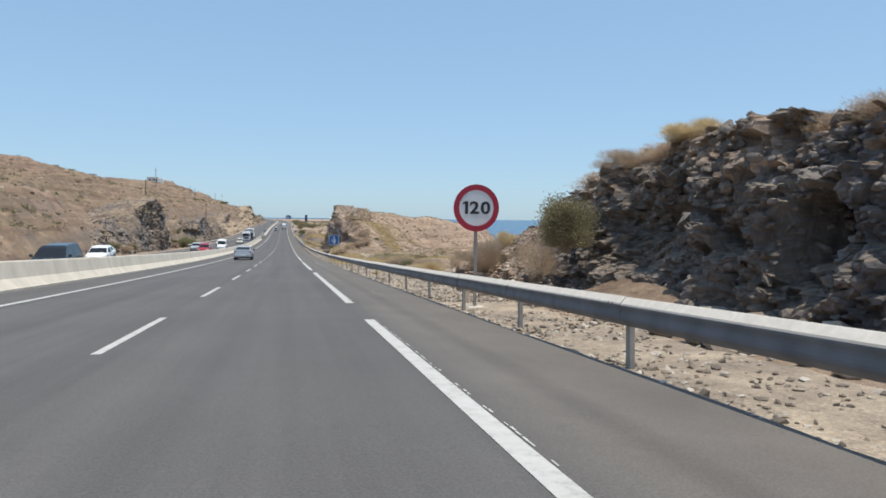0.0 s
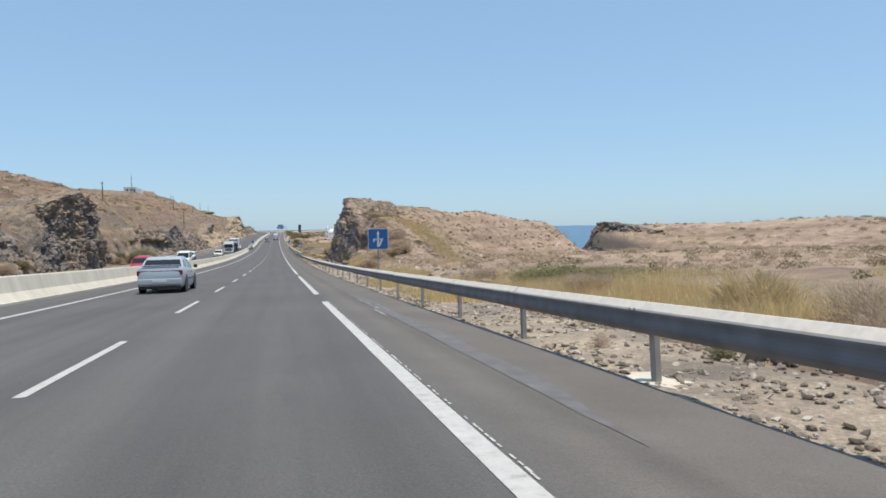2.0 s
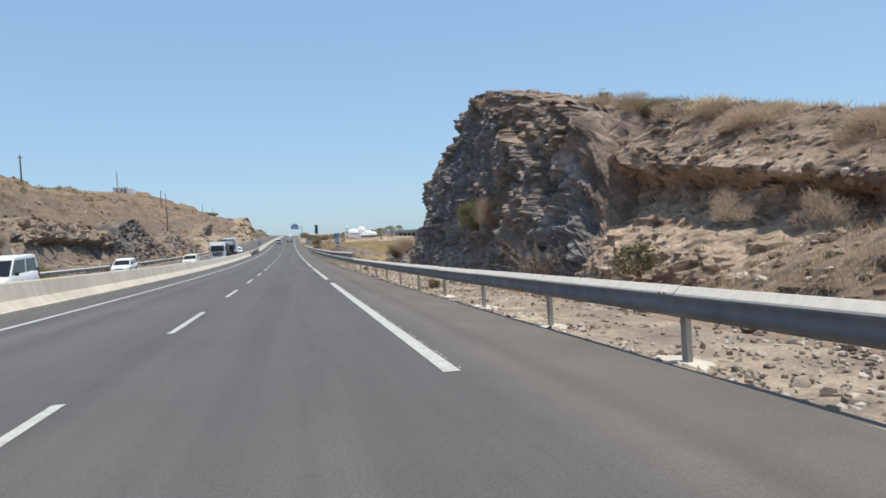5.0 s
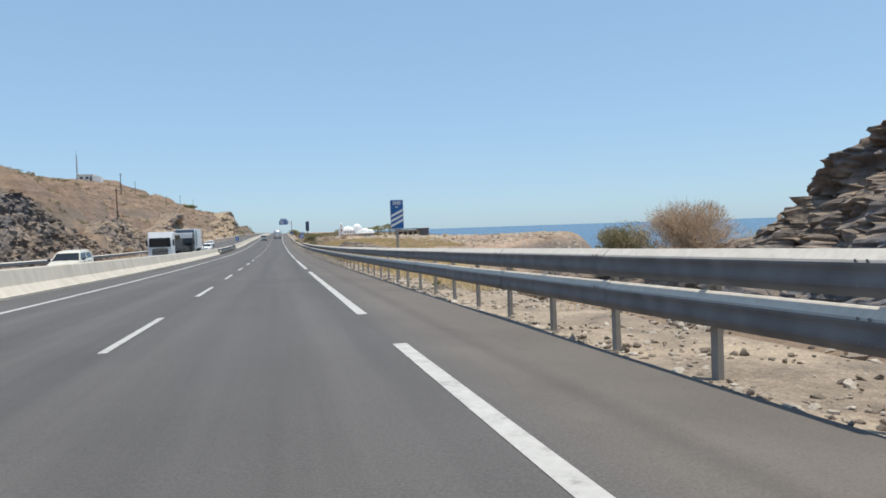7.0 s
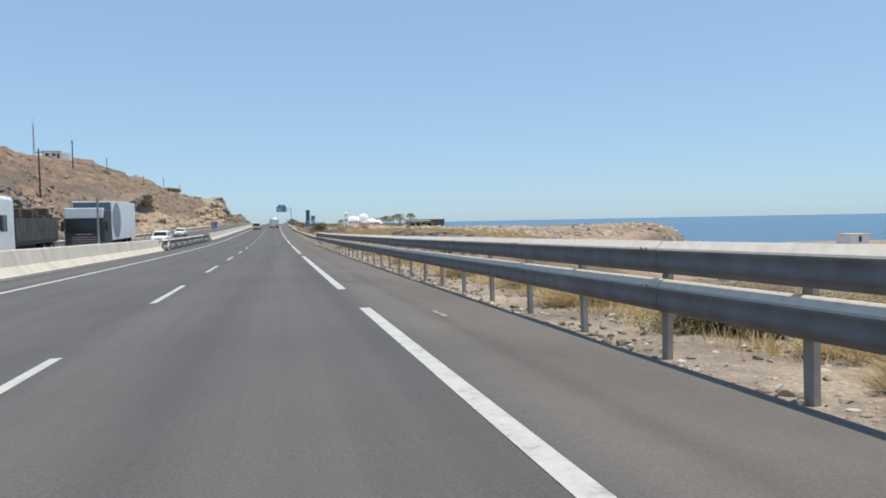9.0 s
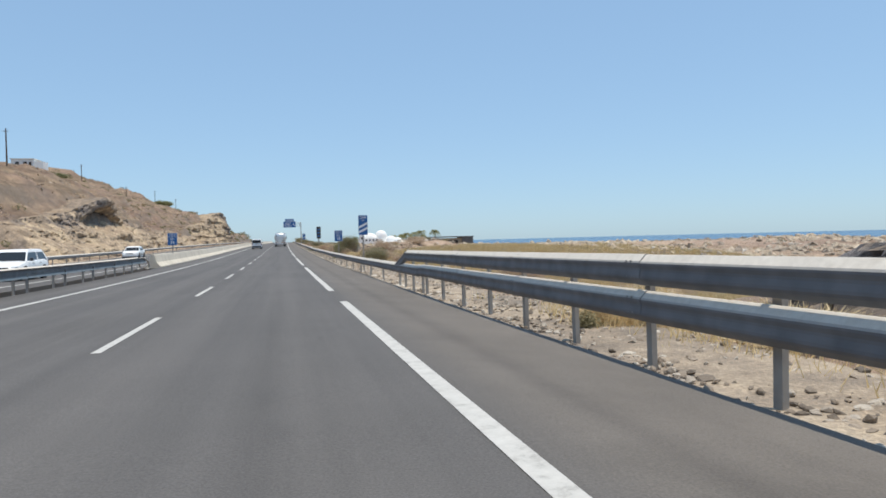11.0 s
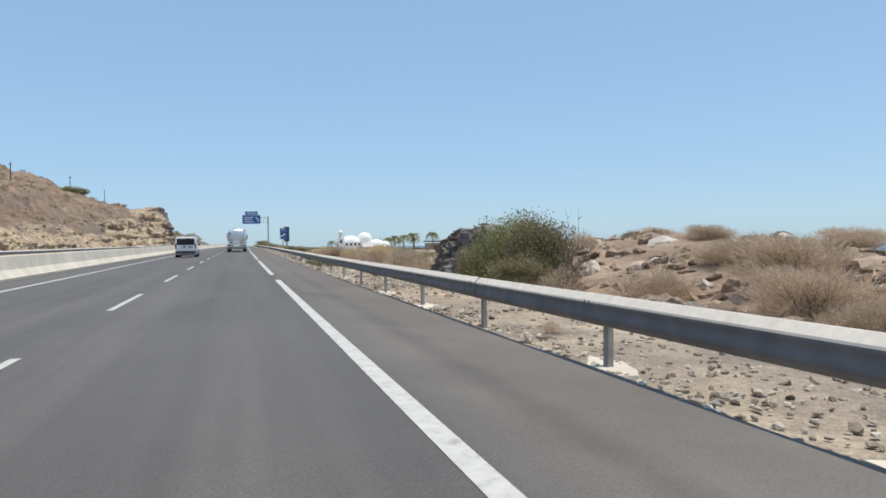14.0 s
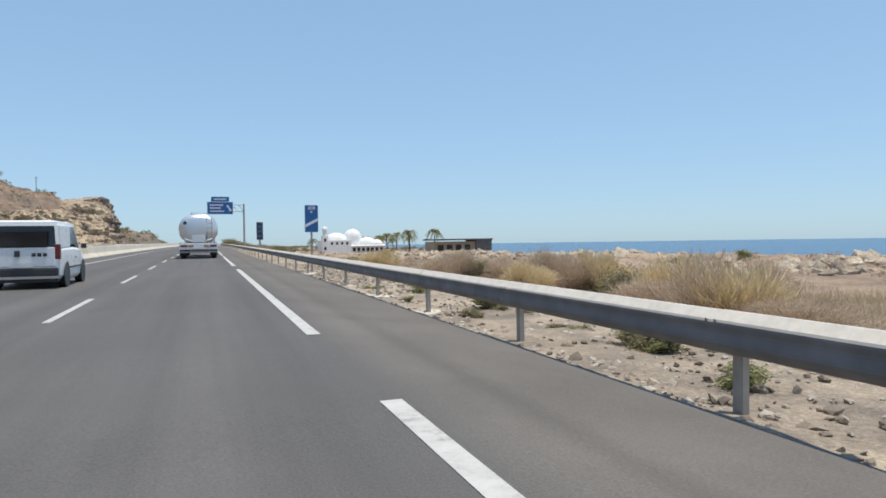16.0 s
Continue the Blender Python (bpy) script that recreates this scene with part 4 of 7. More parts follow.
def lettered(name, text, size, material, parent, m, bold=0.0, wide=1.12):
    """Each character is a part of its own, set side by side about the middle."""
    glyphs = []
    for ch in text:
        me = letters(ch, size, 0.004, bold)
        if ch == "1":
            tops = [v.co for v in me.vertices]
            hi, x0 = max(c.z for c in tops), min(c.x for c in tops)
            w = max(c.x for c in tops) - x0
            flag = flat_shape([(x0, hi), (x0 + w * 0.3, hi), (x0 + w * 0.3, hi - w * 0.75), (x0 - w * 0.85, hi - w * 1.15), (x0 - w * 0.85, hi - w * 0.6)], min(c.y for c in tops), max(c.y for c in tops))
            flag.from_mesh(me)
            flag.to_mesh(me)
            flag.free()
        me.materials.clear()
        me.materials.append(material)
        xs = [v.co.x for v in me.vertices]
        me.transform(pose(-(min(xs) + max(xs)) / 2, 0, 0))
        glyphs.append((me, (max(xs) - min(xs)) * wide))
    gap = size * 0.09
    x = -(sum(w for _, w in glyphs) + gap * (len(glyphs) - 1)) / 2
    for me, w in glyphs:
        part(name, me, None, parent, m=m @ pose(x + w / 2, 0, 0) @ Matrix.Diagonal((wide, 1, 1, 1)))
        x += w + gap


def rounded_plate(w, h, r, t, n=5):
    """An upright plate with round corners, its front at y = 0."""
    bm = bmesh.new()
    pts = []
    for cx, cz, a0 in ((w / 2 - r, h / 2 - r, 0), (-w / 2 + r, h / 2 - r, 90), (-w / 2 + r, -h / 2 + r, 180), (w / 2 - r, -h / 2 + r, 270)):
        pts += [(cx + r * math.cos(radians(a0 + 90 * k / n)), cz + r * math.sin(radians(a0 + 90 * k / n))) for k in range(n + 1)]
    fr = [bm.verts.new((x, 0, z)) for x, z in pts]
    bk = [bm.verts.new((x, t, z)) for x, z in pts]
    bm.faces.new(fr)
    bm.faces.new(bk[::-1])
    for k in range(len(pts)):
        bm.faces.new((fr[k], bk[k], bk[(k + 1) % len(pts)], fr[(k + 1) % len(pts)]))
    bmesh.ops.recalc_face_normals(bm, faces=bm.faces)
    return bm


def disc(r, y0, y1, r_in=0.0, n=48):
    """A flat ring or disc facing -y."""
    bm = bmesh.new()
    circ = lambda rad, y: [bm.verts.new((rad * math.cos(2 * math.pi * k / n), y, rad * math.sin(2 * math.pi * k / n))) for k in range(n)]
    fo, bo = circ(r, y0), circ(r, y1)
    if r_in:
        fi, bi = circ(r_in, y0), circ(r_in, y1)
    for k in range(n):
        q = (k + 1) % n
        bm.faces.new((fo[k], bo[k], bo[q], fo[q]))
        if r_in:
            bm.faces.new((fo[k], fo[q], fi[q], fi[k]))
            bm.faces.new((bo[k], bi[k], bi[q], bo[q]))
            bm.faces.new((fi[k], fi[q], bi[q], bi[k]))
    if not r_in:
        bm.faces.new(fo)
        bm.faces.new(bo[::-1])
    bmesh.ops.recalc_face_normals(bm, faces=bm.faces)
    return bm


def flat_shape(pts, y0=-0.006, y1=0.0):
    """A thin upright piece cut to an outline in x, z."""
    bm = bmesh.new()
    f = [bm.verts.new((x, y0, z)) for x, z in pts]
    b_ = [bm.verts.new((x, y1, z)) for x, z in pts]
    bm.faces.new(f)
    bm.faces.new(b_[::-1])
    for k in range(len(pts)):
        q = (k + 1) % len(pts)
        bm.faces.new((f[k], b_[k], b_[q], f[q]))
    bmesh.ops.recalc_face_normals(bm, faces=bm.faces)
    return bm


def sign_post(sign, top, w=0.08, depth=0.05):
    """A galvanised box post behind a plate, from below ground up to top."""
    part("post", new_box(-w / 2, w / 2, 0.03, 0.03 + depth, -0.3, top, bevel=0.006), STEEL, sign, "galvanised box-section post")
    bm = bmesh.new()
    box(bm, -0.22, 0.22, -0.16, 0.24, -0.20, 0.03, bevel=0.03)
    part("footing", bm, CONCRETE, sign, "pale concrete footing")


# ---- road signs ----
def speed_sign(s, d, centre, dia, text):
    base = max(ground_up(s, d), verge_up(d))
    g = thing("speed_limit_sign", "round red-rimmed speed limit sign on a steel post", "road sign", on_road(s, d, base))
    c = centre - base
    face = part("plate", disc(dia / 2, 0.0, 0.03), SIGN_WHITE, g, "white face of the sign", m=pose(0, 0, c))
    part("rim", disc(dia / 2, -0.008, 0.0, dia / 2 * 0.76), SIGN_RED, face, "dark red rim")
    lettered("numeral", text, dia * 0.36, SIGN_BLACK, face, pose(0, -0.006, -dia * 0.01), bold=0.012, wide=1.2)
    sign_post(g, c + dia * 0.3)
    return g


def panel_sign(name, label, s, d, centre, w, h, turn=0.0):
    g = thing(name, label, "road sign", on_road(s, d, max(ground_up(s, d), verge_up(d)) if d > 0 else 0.9, turn))
    base = max(ground_up(s, d), verge_up(d)) if d > 0 else 0.9
    c = centre - base
    plate = part("plate", rounded_plate(w, h, 0.05, 0.03), SIGN_WHITE, g, "pale rim of the sign", m=pose(0, 0, c))
    part("field", rounded_plate(w * 0.95, h - w * 0.05, 0.04, 0.004), SIGN_BLUE, plate, "blue field", m=pose(0, -0.005, 0))
    if d > 0:
        sign_post(g, c + h * 0.4)
    else:
        part("post", new_box(-0.04, 0.04, 0.03, 0.08, -0.02, c + h * 0.4, bevel=0.006), STEEL, g, "galvanised box-section post")
    return g, plate


def countdown_sign(s, d, centre, w, h, text, bars):
    g, p = panel_sign("countdown_sign", "blue exit countdown sign with %s white bars" % {3: "three", 2: "two", 1: "one"}[bars], s, d, centre, w, h)
    lettered("numeral", text, h * 0.17, SIGN_WHITE, p, pose(0, -0.009, h * 0.385), bold=0.004)
    lettered("unit", "m", h * 0.12, SIGN_WHITE, p, pose(0, -0.009, h * 0.25), bold=0.003)
    e = w * 0.46
    for k in range(bars):
        z = {3: (0.06, -0.11, -0.28), 2: (0.02, -0.22), 1: (-0.12,)}[bars][k] * h
        t = h * (0.085 if bars == 3 else 0.11)
        part("bar", flat_shape([(-e, z - t - w * 0.18), (e, z - t + w * 0.28), (e, z + w * 0.28), (-e, z - w * 0.18)], -0.011, -0.005), SIGN_WHITE, p)
    return g


speed_sign(17.88, 4.57, 2.31, 1.20, "120")
g, p = panel_sign("lane_sign", "square blue sign with a white arrow and branch", 77.45, 5.13, 2.07, 1.06, 1.09)
arrow = bmesh.new()
for pts in ([(-0.035, 0.02), (0.035, 0.02), (0.035, 0.26), (-0.035, 0.26)], [(-0.085, 0.25), (0.085, 0.25), (0.0, 0.42)],
            [(-0.25, 0.02), (0.27, 0.02), (0.27, -0.03), (-0.20, -0.03), (-0.20, -0.10), (-0.25, -0.10)], [(-0.29, -0.09), (-0.16, -0.09), (-0.225, -0.17)],
            [(-0.05, -0.40), (0.06, -0.40), (0.27, 0.02), (0.17, 0.02), (0.035, -0.28), (0.035, -0.05), (-0.05, -0.05)]):
    sub = flat_shape(pts, -0.012, -0.005)
    me = bpy.data.meshes.new("t")
    sub.to_mesh(me)
    sub.free()
    arrow.from_mesh(me)
    bpy.data.meshes.remove(me)
part("arrow", arrow, SIGN_WHITE, p, "white arrow symbol")
countdown_sign(176.2, 4.36, 2.34, 0.51, 1.11, "300", 3)
countdown_sign(277.8, 4.38, 2.33, 0.51, 1.10, "200", 2)
countdown_sign(377.4, 4.36, 2.12, 0.58, 1.18, "100", 1)


def kilometre_sign(s, d, centre, w, h):
    g, p = panel_sign("kilometre_sign", "blue kilometre sign with white lettering on a post", s, d, centre, w, h)
    part("divider", new_box(-w * 0.475, w * 0.475, -0.012, -0.005, h * 0.18, h * 0.21), SIGN_WHITE, p)
    lettered("road_name", "TF-1", h * 0.24, SIGN_WHITE, p, pose(0, -0.009, h * 0.33), bold=0.004)
    lettered("unit", "km", h * 0.21, SIGN_WHITE, p, pose(0, -0.009, h * 0.03), bold=0.004)
    lettered("numeral", "33", h * 0.30, SIGN_WHITE, p, pose(0, -0.009, -h * 0.27), bold=0.006)
    return g


kilometre_sign(297.36, 4.66, 1.93, 0.66, 0.91)
kilometre_sign(297.6, -8.45, 1.98, 0.72, 0.98)
# a post on the median whose sign faces the other carriageway
g = thing("sign_post", "bare grey steel post standing on the median barrier", "post", on_road(233.3, -8.64, 0.9))
part("shaft", new_box(-0.05, 0.05, -0.03, 0.03, -0.02, 2.3, bevel=0.008), STEEL, g)
part("base_plate", new_box(-0.13, 0.13, -0.11, 0.11, 0.0, 0.02), STEEL, g)

# cantilever gantry
g = thing("sign_gantry", "cantilever gantry with a blue direction board over the lane", "road sign", on_road(455, 5.5, -0.1))
part("mast", new_cyl((0, 0, -0.3), (0, 0, 6.95), 0.15, 0.12), STEEL, g, "grey steel mast")
arm = bmesh.new()
cyl(arm, (0, 0, 6.8), (-5.2, 0, 6.8), 0.06, n=10)
cyl(arm, (0, 0, 5.8), (-5.2, 0, 5.8), 0.06, n=10)
for k in range(6):
    cyl(arm, (-0.86 * k, 0, 5.8), (-0.86 * (k + 1), 0, 6.8), 0.035, n=8)
part("truss", arm, STEEL, g, "grey steel lattice arm")
board = part("board", rounded_plate(3.75, 1.9, 0.08, 0.05), SIGN_WHITE, g, "blue direction board", m=pose(-3.45, -0.14, 6.3))
part("field", rounded_plate(3.66, 1.81, 0.06, 0.004), SIGN_BLUE, board, m=pose(0, -0.006, 0))
for x0, x1, z in ((-1.5, 0.45, 0.45), (-1.5, 0.1, 0.0), (-1.5, 0.6, -0.48)):
    part("text_bar", new_box(x0, x1, -0.013, -0.006, z - 0.09, z + 0.09), SIGN_WHITE, board)
part("arrow", flat_shape([(0.9, 0.45), (1.15, 0.45), (1.5, -0.15), (1.62, -0.05), (1.62, -0.5), (1.22, -0.42), (1.34, -0.3), (1.0, 0.2)], -0.013, -0.006), SIGN_WHITE, board)
top = part("upper_board", rounded_plate(2.6, 0.72, 0.06, 0.05), SIGN_BLUE, g, "small blue upper board", m=pose(-3.45, -0.14, 7.65))
part("text_bar", new_box(-0.9, 0.9, -0.012, -0.005, -0.09, 0.09), SIGN_WHITE, top)
part("bracket", new_box(-3.55, -3.35, -0.08, -0.02, 6.7, 7.9), STEEL, g)

# dark advertising totem
g = thing("totem_sign", "tall dark advertising totem beside the road", "sign", on_road(580, 16.2, 0.3))
part("post", new_box(-0.3, 0.3, -0.15, 0.15, -3.5, 2.6, bevel=0.03), STEEL, g)
part("panel", new_box(-1.05, 1.05, -0.25, 0.25, 1.4, 7.3, bevel=0.05), DARK, g, "dark panel")
for k in range(3):
    part("text_bar", new_box(-0.7, 0.7, -0.262, -0.251, 2.3 + 1.6 * k, 2.9 + 1.6 * k), SIGN_BLUE, g)


# ---- vehicles ----
def loft(bm, rings, caps=True):
    vs = [[bm.verts.new(p) for p in r] for r in rings]
    n = len(vs[0])
    for a, c in zip(vs, vs[1:]):
        for k in range(n):
            bm.faces.new((a[k], a[(k + 1) % n], c[(k + 1) % n], c[k]))
    if caps:
        bm.faces.new(vs[0][::-1])
        bm.faces.new(vs[-1])
    bmesh.ops.recalc_face_normals(bm, faces=bm.faces)
    return bm


def body_ring(y, w, zb, zt, tuck=0.88):
    """A cross-section of a car's lower body, rounded at sill and shoulder."""
    m = zb + (zt - zb) * 0.55
    pts = [(w * tuck, zb), (w * 0.97, zb + 0.10), (w, m), (w * 0.985, zt - 0.08), (w * 0.93, zt - 0.015), (w * 0.6, zt + 0.012)]
    return [(x, y, z) for x, z in pts] + [(-x, y, z) for x, z in pts[::-1]]


def wheel_meshes(r, w):
    t = bmesh.new()
    n = 24
    prof = [(-w / 2, r * 0.62), (-w / 2, r * 0.90), (-w * 0.36, r), (w * 0.36, r), (w / 2, r * 0.90), (w / 2, r * 0.62)]
    rings = [[(x, q * math.cos(2 * math.pi * k / n), q * math.sin(2 * math.pi * k / n)) for x, q in prof] for k in range(n)]
    vs = [[t.verts.new(p) for p in ri] for ri in rings]
    for k in range(n):
        a, c = vs[k], vs[(k + 1) % n]
        for i in range(len(prof) - 1):
            t.faces.new((a[i], c[i], c[i + 1], a[i + 1]))
    bmesh.ops.recalc_face_normals(t, faces=t.faces)
    tyre = link_bm("tyre", t, BLACK, True)
    m = bmesh.new()
    cyl(m, (-w * 0.42, 0, 0), (w * 0.42, 0, 0), r * 0.63, n=20)
    for k in range(5):
        a = 2 * math.pi * k / 5
        for sx in (-1, 1):
            c, q = Vector((sx * w * 0.43, math.cos(a) * r * 0.36, math.sin(a) * r * 0.36)), r * 0.09
            cyl(m, c, c + Vector((sx * 0.015, 0, 0)), q, n=8)
    cyl(m, (-w * 0.46, 0, 0), (w * 0.46, 0, 0), r * 0.16, n=12)
    rim = link_bm("rim", m, CHROME)
    return tyre, rim


WHEEL = wheel_meshes(0.31, 0.20)
BIG_WHEEL = wheel_meshes(0.50, 0.30)


def add_wheel(g, x, y, kind=WHEEL, r=0.31, twin=False):
    w = part("wheel", kind[0], None, g, "black tyre", m=pose(x, y, r))
    part("rim", kind[1], None, w)
    return w


CAR_SHAPES = {
    # lower body stations: y, half width share, bottom, top (shares of length, width, metres); glasshouse: rear base, rear top, front top, front base
    "saloon": dict(body=[(-0.5, 0.82, 0.42, 0.80), (-0.485, 0.93, 0.30, 0.95), (-0.42, 0.99, 0.22, 1.02), (-0.25, 1, 0.18, 0.98), (0, 1, 0.17, 0.95), (0.2, 1, 0.17, 0.93), (0.36, 0.98, 0.19, 0.83), (0.46, 0.92, 0.24, 0.72), (0.5, 0.80, 0.32, 0.60)], glass=(-0.40, -0.23, 0.06, 0.23), h=1.42),
    "hatch": dict(body=[(-0.5, 0.84, 0.40, 0.85), (-0.48, 0.95, 0.28, 0.95), (-0.3, 1, 0.19, 0.97), (0, 1, 0.17, 0.95), (0.22, 1, 0.17, 0.93), (0.38, 0.97, 0.20, 0.82), (0.47, 0.9, 0.25, 0.72), (0.5, 0.78, 0.33, 0.60)], glass=(-0.48, -0.40, 0.06, 0.25), h=1.47),
    "van": dict(body=[(-0.5, 0.90, 0.38, 1.02), (-0.49, 0.97, 0.27, 1.08), (-0.3, 1, 0.20, 1.10), (0, 1, 0.19, 1.10), (0.22, 1, 0.19, 1.06), (0.36, 0.98, 0.21, 0.96), (0.46, 0.92, 0.27, 0.82), (0.5, 0.82, 0.35, 0.64)], glass=(-0.497, -0.47, 0.10, 0.27), h=1.82),
}


def car(label, paint, s, d, turn=0.0, shape="saloon", length=4.3, width=1.72, extra=None):
    g = thing("van" if shape == "van" else "car", label, "van" if shape == "van" else "car", tilted(s, d, 0.006, turn), "cars on the motorway")
    sh = CAR_SHAPES[shape]
    L, W2, H = length, width / 2, sh["h"]
    hull = part("body", loft(bmesh.new(), [body_ring(y * L, w * W2, zb, zt) for y, w, zb, zt in sh["body"]]), paint, g, smooth=True)
    hull.data.set_sharp_from_angle(angle=math.radians(34))
    rb, rt, ft, fb = (v * L for v in sh["glass"])
    zb = {"saloon": 0.94, "hatch": 0.93, "van": 1.06}[shape]
    bw, tw = W2 * 0.93, W2 * (0.86 if shape == "van" else 0.72)
    ring = lambda y0, y1, z, w: [(w, y1 - 0.02, z), (w * 0.8, y1, z), (-w * 0.8, y1, z), (-w, y1 - 0.02, z), (-w, y0 + 0.02, z), (-w * 0.8, y0, z), (w * 0.8, y0, z), (w, y0 + 0.02, z)]
    zr = H - 0.13
    k = (zr - zb) / (H - zb)
    part("glasshouse", loft(bmesh.new(), [ring(rb, fb, zb - 0.03, bw), ring(rb + (rt - rb) * k, fb + (ft - fb) * k, zr, bw + (tw - bw) * k)]), GLASS, g, "dark tinted windows")
    part("roof", loft(bmesh.new(), [ring(rb + (rt - rb) * k - 0.01, fb + (ft - fb) * k + 0.01, zr - 0.02, bw + (tw - bw) * k + 0.012), ring(rt - 0.01, ft + 0.01, H - 0.04, tw + 0.01), ring(rt + 0.09, ft - 0.12, H, tw * 0.86)]), paint, g)
    for sx in (-1, 1):
        for (y0, y1, wd) in ((rb, rt, 0.16 if shape != "van" else 0.12), ((rb + fb) / 2 - 0.1, (rt + ft) / 2, 0.09), (fb, ft, 0.07)):
            bm = bmesh.new()
            q = lambda y, z, w: [(sx * (w + 0.006), y - wd / 2, z), (sx * (w + 0.006), y + wd / 2, z), (sx * (w - 0.05), y + wd / 2, z), (sx * (w - 0.05), y - wd / 2, z)]
            lean = 0.06 if y0 in (rb,) else (-0.04 if y0 == fb else 0)
            loft(bm, [q(y0 + lean, zb - 0.03, bw), q(y0 + (y1 - y0) * k + lean, zr, bw + (tw - bw) * k)])
            part("pillar", bm, paint, g)
        part("mirror", new_box(*sorted((sx * (W2 + 0.02), sx * (W2 + 0.17))), fb - 0.30, fb - 0.18, zb - 0.02, zb + 0.13, bevel=0.03), DARK, g)
        for y in ((0.02 * L,) if shape == "van" else (-0.17 * L, 0.06 * L)):
            part("door_handle", new_box(*sorted((sx * W2 * 0.96, sx * (W2 + 0.012))), y - 0.10, y + 0.10, 0.775, 0.805, bevel=0.008), DARK, g)
        part("rubbing_strip", new_box(*sorted((sx * W2 * 0.97, sx * (W2 + 0.008))), -L * 0.20, L * 0.21, 0.50, 0.55, bevel=0.006), DARK, g)
        part("headlight", new_box(*sorted((sx * W2 * 0.55, sx * W2 * 0.92)), L * 0.455, L * 0.487, 0.58, 0.70, bevel=0.02), CLEAR_LENS, g)
        if shape == "van":
            part("tail_light", new_box(*sorted((sx * W2 * 0.84, sx * W2 * 0.985)), -L * 0.502, -L * 0.47, 0.78, 1.18, bevel=0.02), RED_LENS, g)
        else:
            part("tail_light", new_box(*sorted((sx * W2 * 0.42, sx * W2 * 0.95)), -L * 0.496, -L * 0.46, 0.70, 0.88, bevel=0.02), RED_LENS, g)
        for y in (-L * 0.30, L * 0.31):
            add_wheel(g, sx * (W2 - 0.11), y)
            part("wheel_arch", new_cyl((sx * (W2 - 0.02), y, 0.33), (sx * (W2 + 0.006), y, 0.33), 0.37, n=22), DARK, g)
    part("rear_bumper", new_box(-W2 * 0.93, W2 * 0.93, -L * 0.515, -L * 0.46, 0.34, 0.56, bevel=0.04), paint if shape != "van" else DARK, g)
    part("front_bumper", new_box(-W2 * 0.88, W2 * 0.88, L * 0.46, L * 0.508, 0.30, 0.52, bevel=0.04), paint, g)
    part("grille", new_box(-W2 * 0.45, W2 * 0.45, L * 0.485, L * 0.502, 0.56, 0.66, bevel=0.01), DARK, g)
    part("plate", new_box(-0.26, 0.26, -L * 0.5 - 0.075, -L * 0.5 - 0.06, 0.58 if shape == "van" else 0.44, 0.69 if shape == "van" else 0.54), SIGN_WHITE, g)
    part("skirt", new_box(-W2 * 0.86, W2 * 0.86, -L * 0.46, L * 0.45, 0.17, 0.34), DARK, g)
    if shape == "saloon":
        part("spoiler", new_box(-W2 * 0.8, W2 * 0.8, -L * 0.485, -L * 0.43, 1.06, 1.09, bevel=0.012), paint, g)
        part("garnish", new_box(-W2 * 0.42, W2 * 0.42, -L * 0.497, -L * 0.47, 0.74, 0.87, bevel=0.01), RED_LENS, g, "dull red strip between the tail lamps")
    if extra:
        extra(g, L, W2, H)
    return g


def paint_of(name, col, metal=0.0, rough=0.3):
    return plain(name, col, rough, metal, 0.03, 2.0)


SILVER = paint_of("silver car paint", (0.50, 0.53, 0.55), 0.35, 0.32)
CAR_WHITE = paint_of("white car paint", (0.80, 0.80, 0.79))
CAR_BLACK = paint_of("black car paint", (0.02, 0.022, 0.026), 0.0, 0.2)
CAR_RED = paint_of("red car paint", (0.35, 0.03, 0.04))
CAR_BEIGE = paint_of("pale car paint", (0.66, 0.62, 0.52))

car("silver saloon car with a small boot spoiler", SILVER, 72.5, -4.35, length=4.4)


def van_trim(g, L, W2, H):
    part("rear_window", new_box(-W2 * 0.66, W2 * 0.66, -L * 0.512, -L * 0.50, 1.10, 1.55, bevel=0.03), GLASS, g, "dark rear door window")
    part("rear_door_panel", new_box(-W2 * 0.84, W2 * 0.84, -L * 0.508, -L * 0.49, 0.60, 1.10, bevel=0.02), CAR_WHITE, g)
    part("door_handle", new_box(-0.17, -0.05, -L * 0.522, -L * 0.507, 0.86, 1.02, bevel=0.01), DARK, g)
    for k in range(3):
        part("text_bar", new_box(0.22 + 0.13 * k, 0.31 + 0.13 * k, -L * 0.512, -L * 0.507, 0.86, 0.95), DARK, g)
    for sx in (-1, 1):
        part("side_panel", new_box(*sorted((sx * (W2 * 0.86), sx * (W2 * 0.955))), -L * 0.46, -L * 0.12, 1.08, 1.70, bevel=0.03), CAR_WHITE, g)


